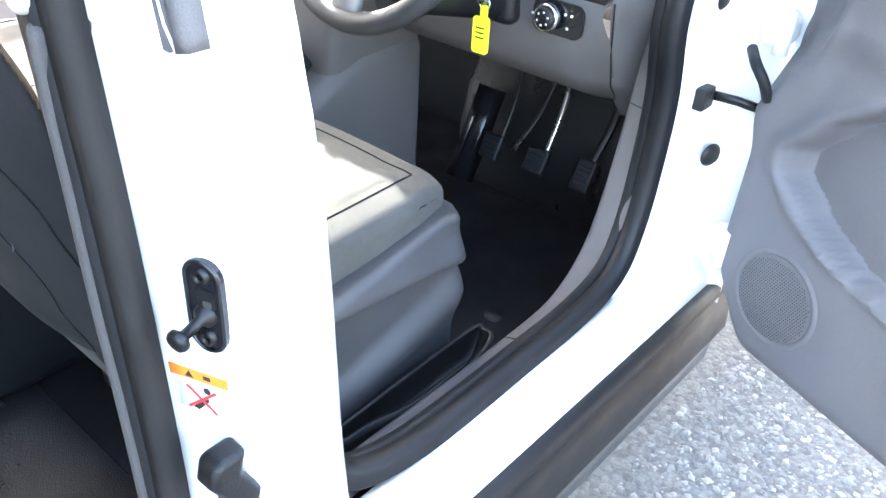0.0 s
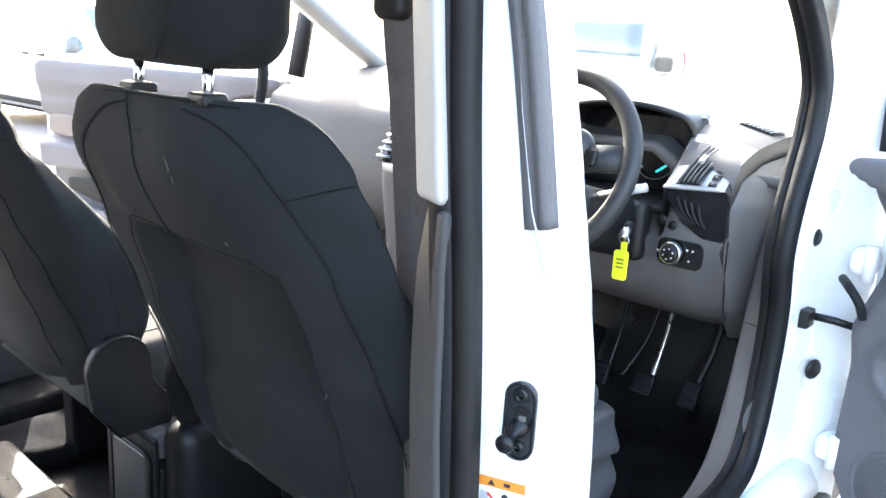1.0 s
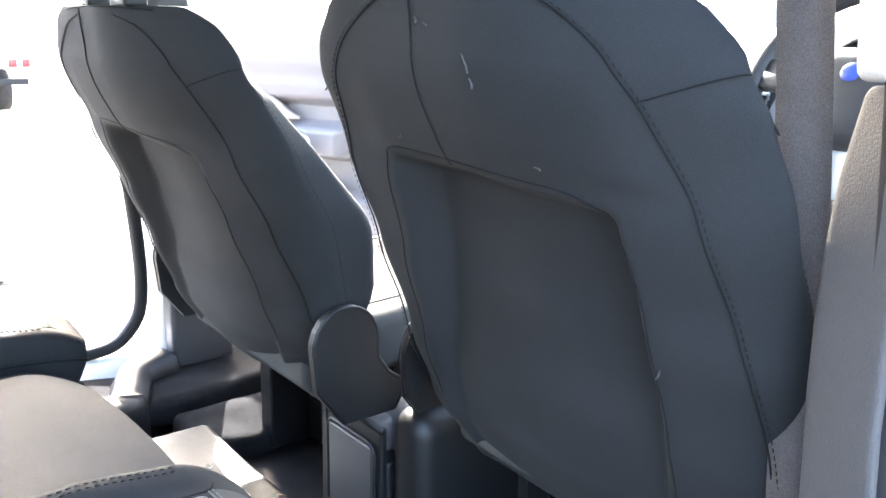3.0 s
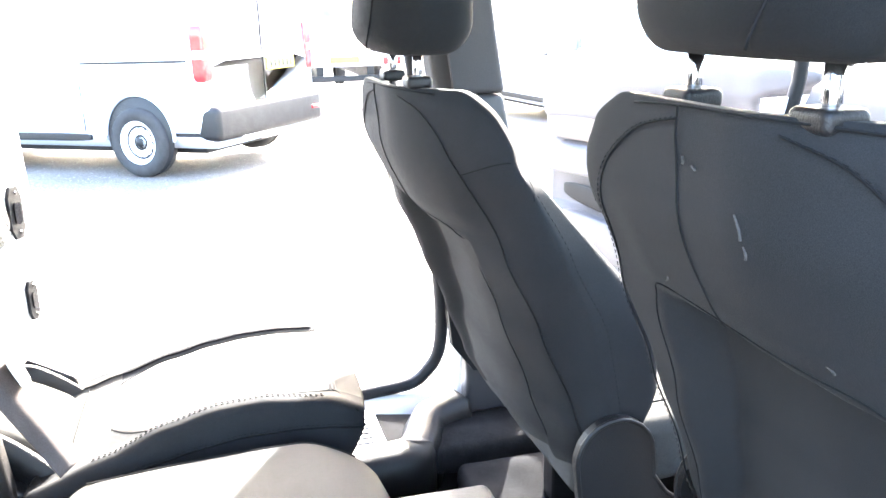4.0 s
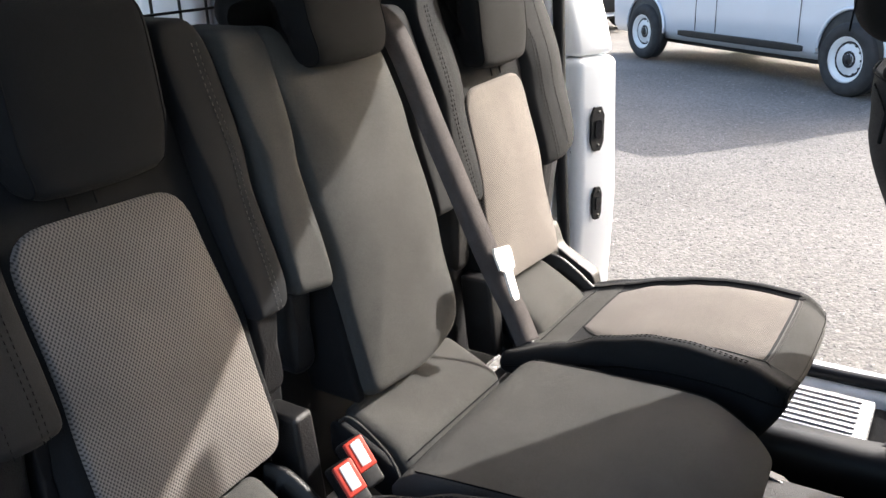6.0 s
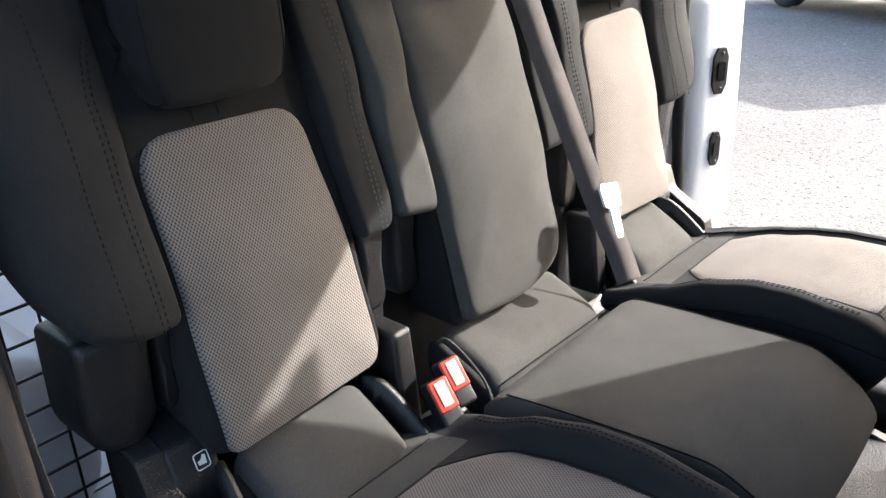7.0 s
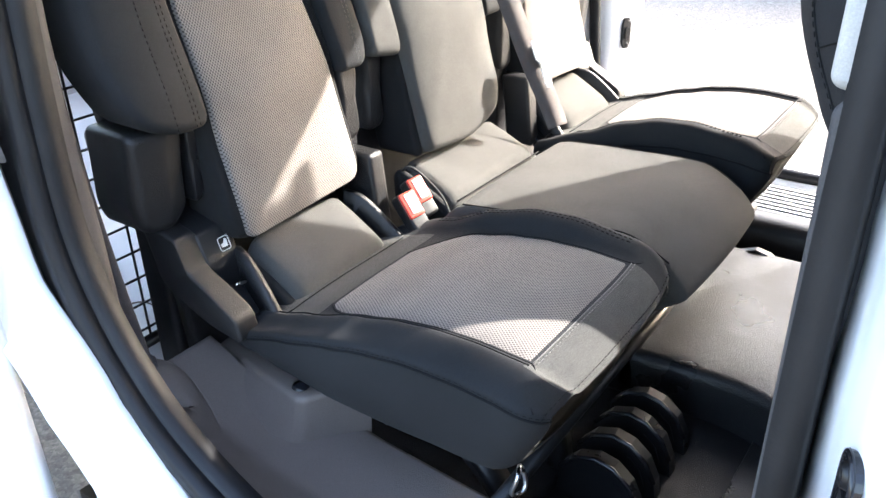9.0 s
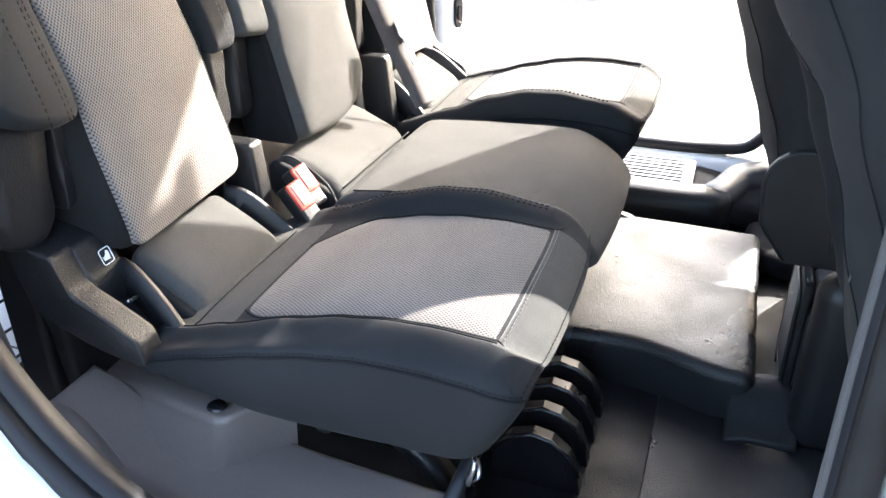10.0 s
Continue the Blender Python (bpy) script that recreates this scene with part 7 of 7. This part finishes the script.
def sliding_door(sgn, y_front, label):
    """An open sliding door standing behind its opening; sgn is its side."""
    d = thing("sliding_door", (sgn * 0.97, y_front - 0.5, 0.5), label, "van door", "sliding doors")

    def bow(p):
        dy = lerp_table([(0.55, 0.0), (0.9, 0.012), (1.25, 0.0), (1.8, -0.13)], p.z)
        k = sm(y_front - 0.4, y_front, p.y)
        return (sgn * (p.x - 0.10 * sm(1.2, 1.85, p.z)), p.y + (dy - 0.5 * max(0.0, 0.985 - p.x)) * k, p.z)
    part("door_shell", rbox((0.865, y_front - 1.05, 0.55), (0.985, y_front, 1.26), 0.022, (2, 8, 14), bow), PAINT, d, "white painted door shell")
    part("window_surround", rbox((0.875, y_front - 0.13, 1.262), (0.98, y_front - 0.005, 1.80), 0.016, (1, 2, 8), bow), PAINT, d)
    part("window_surround", rbox((0.905, y_front - 1.05, 1.262), (0.98, y_front - 0.92, 1.80), 0.016, (1, 2, 8), bow), PAINT, d)
    part("window_surround", rbox((0.905, y_front - 1.05, 1.74), (0.98, y_front, 1.81), 0.016, (1, 6, 1), bow), PAINT, d)
    part("window_glass", rbox((0.94, y_front - 0.95, 1.255), (0.945, y_front - 0.10, 1.76), 0.002, (1, 3, 4), bow, edge=1), GLASS, d, "tinted side window")
    part("window_seal", sweep([bow(Vector((0.915, y_front - 0.125, z))) for z in lin(1.25, 1.78, 10)], [(0.014, 0.012), (-0.014, 0.012), (-0.014, -0.012), (0.014, -0.012)], up=(0, 1, 0)), RUBBER, d, "black window rubber")
    part("door_card", rbox((0.840, y_front - 1.0, 0.60), (0.868, y_front - 0.10, 1.24), 0.015, (1, 6, 6), bow), GREY_TRIM, d, "grey door card")
    # latch plates on the front edge
    for z, h, w in ((1.085, 0.11, 0.040), (0.893, 0.085, 0.028), (1.50, 0.10, 0.035)):
        x = 0.915 - 0.10 * sm(1.2, 1.85, z)
        y = bow(Vector((0.915, y_front, z)))[1] + 0.0005
        mm = frame_from((sgn * x, y, z), (-1, -sgn * 0.5, 0), (0, 0, 1))
        pl = part("latch_plate", prism([(-w / 2, -h * 0.3), (-w / 2, h * 0.3), (-w / 4, h / 2), (w / 4, h / 2), (w / 2, h * 0.3), (w / 2, -h * 0.3), (w / 4, -h / 2), (-w / 4, -h / 2)], 0.008, mm), BLACK, d, "black door latch", smooth=False)
        part("latch_mouth", prism(rounded(w * 0.5, h * 0.42, w * 0.2), 0.006, mm @ Matrix.Translation((0, 0, 0.006))), GLOSS_BLACK, pl, smooth=False)
        for dz in (-0.38, 0.38):
            part("latch_screw", lathe([(0, 0.003), (0.004, 0.002), (0.005, 0)], (0, 1, 0), (sgn * x, y + 0.008, z + dz * h), 8), BLACK_STEEL, pl)
    part("inner_handle", rbox((0.845, y_front - 0.19, 1.30), (0.895, y_front - 0.135, 1.56), 0.02, (1, 1, 3), bow), BLACK, d, "black inner grab handle")
    return d


sliding_door(-1, -0.525, "open white sliding door with black latches and window")
sliding_door(1, -0.70, "open white sliding door behind the near opening")


# ---- warning label on the pillar ----
lab = thing("warning_label", (0.866, 0.381, 0.985), "white pillar sticker with orange band and red cross", "label")
LM = frame_from((0.866, 0.3715, 0.985), (1, 0.36, 0), (0, 0, 1)) @ Matrix.Scale(0.76, 4)
part("sticker", prism(rounded(0.080, 0.080, 0.003), 0.0006, LM), WHITE_PLASTIC, lab, smooth=False)
part("orange_band", prism(rounded(0.080, 0.016, 0.001), 0.0009, LM @ Matrix.Translation((0, 0.030, 0))), ORANGE, lab, "orange band", smooth=False)
part("warning_triangle", prism([(-0.006, -0.004), (0.006, -0.004), (0, 0.006)], 0.0012, LM @ Matrix.Translation((-0.012, 0.029, 0))), BLACK_PRINT, lab, smooth=False)
part("warning_mark", prism(rounded(0.010, 0.006, 0.001), 0.0012, LM @ Matrix.Translation((0.012, 0.030, 0))), BLACK_PRINT, lab, smooth=False)
part("seat_sketch", prism([(-0.030, -0.024), (-0.018, -0.026), (-0.015, 0.012), (-0.028, 0.014)], 0.0009, LM), GREY_PRINT, lab, smooth=False)
part("panel_sketch", prism([(0.012, -0.03), (0.026, -0.028), (0.030, 0.012), (0.022, 0.014)], 0.0008, LM), GREY_PRINT, lab, smooth=False)
part("dark_mark", prism(rounded(0.010, 0.010, 0.0049), 0.0010, LM @ Matrix.Translation((0.010, 0.010, 0))), BLACK_PRINT, lab, smooth=False)
part("dark_mark", prism([(-0.012, -0.022), (-0.004, -0.024), (0.012, -0.006), (0.010, 0.002), (0.002, -0.004)], 0.0010, LM), BLACK_PRINT, lab, smooth=False)
for a in (40, -42):
    part("red_bar", prism(rounded(0.052, 0.004, 0.0015), 0.0014, LM @ Matrix.Translation((0.002, -0.006, 0)) @ Matrix.Rotation(radians(a), 4, "Z")), RED_PRINT, lab, "red cross bar", smooth=False)


# ---- vehicles in the yard ----
def wheel_of(parent, m, r, w, cap=RIM_SILVER, spokes=0):
    """A road wheel; m puts its axle along local x, outside at +x."""
    t = part("tyre", moved(lathe([(r * 0.62, -w / 2), (r * 0.92, -w / 2), (r, -w * 0.36), (r, w * 0.36), (r * 0.92, w / 2), (r * 0.64, w / 2), (r * 0.62, w * 0.42)], (1, 0, 0), (0, 0, 0), 36), m), TYRE, parent)
    part("rim", moved(lathe([(0, w * 0.30), (r * 0.14, w * 0.34), (r * 0.16, w * 0.22), (r * 0.40, w * 0.30), (r * 0.47, w * 0.18), (r * 0.56, w * 0.44), (r * 0.64, w * 0.46), (r * 0.64, -w * 0.4)], (1, 0, 0), (0, 0, 0), 36), m), cap, t, "steel wheel rim")
    part("hub_cap", moved(lathe([(0, 0.02), (r * 0.12, 0.016), (r * 0.16, 0)], (1, 0, 0), (w * 0.30, 0, 0), 18), m), BLACK, t)
    n = spokes or 12
    for i in range(n):
        a = 2 * math.pi * i / n
        q = Vector((w * 0.27, r * 0.44 * math.cos(a), r * 0.44 * math.sin(a)))
        part("rim_hole", moved(lathe([(0, 0.004), (r * 0.035, 0.004), (r * 0.045, 0)], (1, 0, 0), q, 8), m), BLACK, t)


def panel_van(at, heading, label, paint, length=4.95, wheelbase=3.275, height=1.92, width=1.92, tilt=0.0):
    """A panel van; its rear axle stands at the place, its nose points along the heading."""
    v = thing("parked_van", at, label, "van", "parked vans")
    m = Matrix.Translation(at) @ Matrix.Rotation(math.atan2(heading[1], heading[0]), 4, "Z") @ Matrix.Rotation(tilt, 4, "Y")
    rear, nose = -0.80, wheelbase + 0.88
    hw = width / 2
    roof = [(rear, 1.06), (rear + 0.03, 1.60), (rear + 0.12, 1.84), (rear + 0.5, 1.92), (2.2, 1.93), (2.75, 1.86), (3.45, 1.34), (3.75, 1.14), (nose - 0.15, 0.98), (nose, 0.75), (nose + 0.02, 0.45)]

    def top(x):
        return lerp_table(roof, x) * height / 1.92
    secs = []
    xs = [rear, rear + 0.03, rear + 0.12, rear + 0.3, rear + 0.5] + lin(0.0, 2.6, 13) + lin(2.75, nose, 12) + [nose + 0.02]
    verts, faces = [], []
    for x in xs:
        t = top(x)
        pinch = 0.10 * sm(nose - 0.7, nose, x) + 0.02 * sm(rear + 0.1, rear, x)
        w = hw - pinch
        b = 0.27
        sect = [(-w * 0.92, b), (-w * 0.985, b + 0.10), (-w, 0.62), (-w * 0.992, 0.88), (-w * 0.975, min(1.10, t - 0.09)), (-w * (0.93 if t > 1.3 else 0.96), max(t * 0.80, min(t - 0.07, 1.15))), (-w * (0.82 if t > 1.5 else 0.9), t - 0.05), (-w * 0.66, t)]
        ring_ = sect + [(-a, z) for a, z in reversed(sect)]
        verts += [m @ Vector((x, a, z)) for a, z in ring_]
    k = 16
    for i in range(len(xs) - 1):
        for j in range(k):
            q = (j + 1) % k
            faces.append((i * k + j, i * k + q, (i + 1) * k + q, (i + 1) * k + j))
    faces += [tuple(range(k)), tuple((len(xs) - 1) * k + j for j in reversed(range(k)))]
    part("body", (verts, faces), paint, v)
    for sgn in (-1, 1):
        S = lambda x, z, o=0.0: m @ Vector((x, sgn * (hw - 0.02 + o - 0.06 * sm(1.1, 1.9, z)), z))
        for wx in (0.0, wheelbase):
            wm = m @ Matrix.Translation((wx, sgn * (hw - 0.10), 0.33)) @ Matrix.Rotation(radians(90 * sgn), 4, "Z")
            part("arch_liner", lathe([(0.0, 0.012), (0.375, 0.012), (0.39, 0.0)], m.to_3x3() @ Vector((0, sgn, 0)), m @ Vector((wx, sgn * (hw - 0.004), 0.38)), 28), BLACK, v)
            wheel_of(v, wm @ Matrix.Translation((0.058, 0, 0)), 0.33, 0.205)
            part("arch_lip", tube([m @ Vector((wx + 0.40 * math.cos(t), sgn * (hw + 0.008), 0.38 + 0.40 * math.sin(t))) for t in lin(-0.1, math.pi + 0.1, 20)], 0.018, 8), paint, v)
        # cab window, handles, rail, sill
        part("cab_window", sheet(lambda u, w_: S(2.30 + 0.95 * u - 0.10 * w_ * 0, 1.16 + w_ * (0.52 - 0.44 * max(0.0, u - 0.15) / 0.85), 0.012 + 0.004), lin(0, 1, 8), lin(0, 1, 4), 0.01 * sgn), CAR_GLASS, v, "dark cab side window")
        for hx in (2.12, 1.72):
            part("door_handle", rbox((0, 0, 0), (1, 1, 1), 0.3, (2, 1, 1), lambda p: S(hx + 0.16 * p.x, 1.02 + 0.035 * p.y, 0.035 * p.z)), BLACK, v, "black door handle")
        part("slide_rail", rbox((0, 0, 0), (1, 1, 1), 0.2, (4, 1, 1), lambda p: S(-0.62 + 1.25 * p.x, 1.06 + 0.022 * p.y, 0.01 + 0.010 * p.z)), BLACK, v, "door slide rail")
        for gx in (0.66, 1.92, 2.28):
            part("door_gap", rbox((0, 0, 0), (1, 1, 1), 0.1, (1, 6, 1), lambda p: S(gx + 0.008 * p.x, 0.42 + (1.20 if gx < 2 else 0.68) * p.y, 0.016 + 0.006 * p.z), edge=1), BLACK, v)
        part("side_moulding", rbox((0, 0, 0), (1, 1, 1), 0.2, (6, 1, 1), lambda p: S(0.60 + 2.0 * p.x, 0.33 + 0.075 * p.y, 0.0 + 0.03 * p.z)), BLACK, v, "black side moulding")
        part("tail_lamp", rbox((0, 0, 0), (1, 1, 1), 0.2, (2, 4, 2), lambda p: m @ Vector((rear - 0.02 + 0.15 * p.x, sgn * (hw - 0.13 + 0.135 * p.y * 1.0), 0.88 + 0.50 * p.z))), LAMP_RED, v, "red tail lamp")
        part("lamp_band", rbox((0, 0, 0), (1, 1, 1), 0.2, (1, 1, 1), lambda p: m @ Vector((rear - 0.026 + 0.15 * p.x, sgn * (hw - 0.12 + 0.130 * p.y), 1.08 + 0.09 * p.z))), LAMP_CLEAR, v)
        part("wing_mirror", moved(rbox((-0.10, -0.12, -0.11), (0.10, 0.12, 0.11), 0.06, (2, 2, 2)), m @ Matrix.Translation((3.12, sgn * (hw + 0.12), 1.22))), BLACK, v, "black wing mirror")
        part("headlamp", rbox((0, 0, 0), (1, 1, 1), 0.3, (2, 2, 2), lambda p: m @ Vector((nose - 0.42 + 0.38 * p.x, sgn * (hw - 0.24 + 0.16 * p.y - 0.06 * p.x), 0.72 + 0.16 * p.z + 0.05 * (1 - p.x)))), LAMP_CLEAR, v)
    part("windscreen", sheet(lambda u, w_: m @ Vector((2.86 + 0.66 * u, (w_ - 0.5) * 2 * (hw * (0.74 + 0.10 * u)), top(2.86 + 0.66 * u) + 0.012)), lin(0, 1, 6), lin(0, 1, 6), 0.006), CAR_GLASS, v)
    part("rear_bumper", rbox((rear - 0.10, -hw + 0.03, 0.34), (rear + 0.55, hw - 0.03, 0.66), 0.06, (4, 6, 2), lambda p: m @ Vector((p.x, p.y * (1.02 if p.x < rear + 0.5 else 1.0), p.z))), BLACK, v, "dark rear bumper")
    part("bumper_reflector", rbox((rear - 0.115, -hw + 0.10, 0.47), (rear - 0.09, -hw + 0.24, 0.51), 0.006, (1, 1, 1), lambda p: m @ p), LAMP_RED, v)
    part("number_plate", rbox((rear - 0.03, -0.55, 0.93), (rear - 0.012, -0.03, 1.05), 0.005, (1, 1, 1), lambda p: m @ p), PLATE_YELLOW, v, "yellow rear number plate", smooth=False)
    for i in range(6):
        part("plate_bar", rbox((rear - 0.034, -0.51 + 0.075 * i, 0.955), (rear - 0.029, -0.47 + 0.075 * i, 1.025), 0.001, (1, 1, 1), lambda p: m @ p, edge=1), BLACK_PRINT, v)
    part("rear_split", rbox((rear - 0.012, -0.006, 0.62), (rear + 0.01, 0.006, 1.80), 0.002, (1, 1, 1), lambda p: m @ p, edge=1), BLACK, v)
    part("underbody", rbox((-0.6, -hw + 0.2, 0.20), (wheelbase + 0.6, hw - 0.2, 0.36), 0.03, (1, 1, 1), lambda p: m @ p), BLACK, v)
    return v


panel_van((-8.20, -0.20, 0.0), (-1.97, -2.61), "silver grey panel van parked on the gravel", SILVER, tilt=0.02)
panel_van((-12.9, 5.35, -0.18), (0.99, 0.11), "white panel van parked across the yard", PAINT, wheelbase=3.0, height=1.86)
panel_van((-13.4, -6.1, -0.24), (-1.97, -2.61), "white panel van parked behind the silver one", PAINT)
panel_van((-6.4, 13.0, 0.0), (0.35, -0.94), "white van parked in front, seen through the windscreen", PAINT)

# flatbed truck, tail towards the van
truck = thing("flatbed_truck", (-14.6, 2.25, -0.2), "white flatbed truck with yellow plate and dropped deck", "truck")
TZ = -0.2
part("deck", rbox((-19.0, 1.20, TZ + 0.92), (-13.95, 3.35, TZ + 1.04), 0.02), ALLOY, truck, "grey metal deck")
part("deck_side", rbox((-19.0, 1.20, TZ + 1.04), (-13.95, 1.24, TZ + 1.36), 0.01), PAINT, truck)
part("deck_side", rbox((-19.0, 3.31, TZ + 1.04), (-13.95, 3.35, TZ + 1.36), 0.01), PAINT, truck)
part("tail_board", rbox((-13.95, 1.20, TZ + 0.78), (-13.90, 3.35, TZ + 1.04), 0.01), PAINT, truck)
part("chassis_rail", rbox((-18.6, 1.75, TZ + 0.55), (-14.0, 1.88, TZ + 0.78), 0.01), BLACK, truck)
part("chassis_rail", rbox((-18.6, 2.65, TZ + 0.55), (-14.0, 2.78, TZ + 0.78), 0.01), BLACK, truck)
part("under_run_bar", rbox((-13.97, 1.35, TZ + 0.52), (-13.88, 3.2, TZ + 0.62), 0.01), BLACK, truck)
part("cab", rbox((-20.9, 1.30, TZ + 0.5), (-19.2, 3.25, TZ + 2.25), 0.15, (3, 3, 3)), PAINT, truck, "white cab")
part("cab_window", rbox((-19.22, 1.55, TZ + 1.5), (-19.18, 3.0, TZ + 2.0), 0.02), CAR_GLASS, truck)
part("number_plate", rbox((-13.895, 1.98, TZ + 0.84), (-13.88, 2.50, TZ + 0.95), 0.004), PLATE_YELLOW, truck, "yellow number plate", smooth=False)
for y in (1.33, 2.92):
    lamp = part("tail_lamp", rbox((-13.90, y, TZ + 0.80), (-13.86, y + 0.32, TZ + 0.93), 0.01), LAMP_RED, truck, "red tail lamp")
    part("lamp_clear", rbox((-13.862, y + 0.12, TZ + 0.81), (-13.852, y + 0.20, TZ + 0.92), 0.004), LAMP_CLEAR, lamp)
for x in (-15.2, -19.9):
    for y, a in ((1.50, -90), (3.05, 90)):
        wheel_of(truck, Matrix.Translation((x, y, TZ + 0.36)) @ Matrix.Rotation(radians(a), 4, "Z"), 0.36, 0.22, TYRE)


# ---- loose stones on the near gravel ----
def stones(x0, x1, y0, y1, n, seed, smin, smax):
    rng = random.Random(seed)
    verts, faces = [], []
    shape = [(1, 0, 0), (-1, 0, 0), (0, 1, 0), (0, -1, 0), (0, 0, 1), (0, 0, -0.6)]
    tris = [(0, 2, 4), (2, 1, 4), (1, 3, 4), (3, 0, 4), (2, 0, 5), (1, 2, 5), (3, 1, 5), (0, 3, 5)]
    for _ in range(n):
        x, y = rng.uniform(x0, x1), rng.uniform(y0, y1)
        s = smin + (smax - smin) * rng.random() ** 2.5
        a = rng.uniform(0, 6.28)
        ca, sa = math.cos(a), math.sin(a)
        k = len(verts)
        sx, sy, sz = s * rng.uniform(0.7, 1.3), s * rng.uniform(0.6, 1.0), s * rng.uniform(0.16, 0.34)
        for p in shape:
            u = p[0] * sx * rng.uniform(0.75, 1.1)
            v = p[1] * sy * rng.uniform(0.75, 1.1)
            verts.append((x + u * ca - v * sa, y + u * sa + v * ca, ground_z(x, y) + s * 0.08 + p[2] * sz))
        faces += [(i + k, j + k, q + k) for i, j, q in tris]
    return verts, faces


def stone_mat():
    m = node_mat("loose_stone", (0.36, 0.34, 0.31), 0.85, var=0.1, scale=30)
    n, l = m.node_tree.nodes, m.node_tree.links
    p = n["Principled BSDF"]
    g, r = n.new("ShaderNodeNewGeometry"), n.new("ShaderNodeValToRGB")
    r.color_ramp.elements[0].color, r.color_ramp.elements[1].color = (0.110, 0.104, 0.098, 1), (0.29, 0.275, 0.255, 1)
    e = r.color_ramp.elements.new(0.5)
    e.color = (0.185, 0.173, 0.160, 1)
    l.new(g.outputs["Random Per Island"], r.inputs[0])
    l.new(r.outputs[0], p.inputs["Base Color"])
    return m


LOOSE = stone_mat()
tagged(part("gravel_stones", stones(-5.5, -0.95, -3.4, 1.8, 30000, 3, 0.005, 0.015), LOOSE, smooth=False), "loose grey and buff gravel stones", "gravel", kind="stuff")
tagged(part("gravel_stones", stones(-9.5, -5.5, -4.5, 2.5, 9000, 4, 0.007, 0.018), LOOSE, smooth=False), "loose grey and buff gravel stones", "gravel", kind="stuff")
tagged(part("gravel_stones", stones(0.85, 2.2, 0.6, 2.6, 9000, 5, 0.005, 0.016), LOOSE, smooth=False), "loose grey and buff gravel stones", "gravel", kind="stuff")
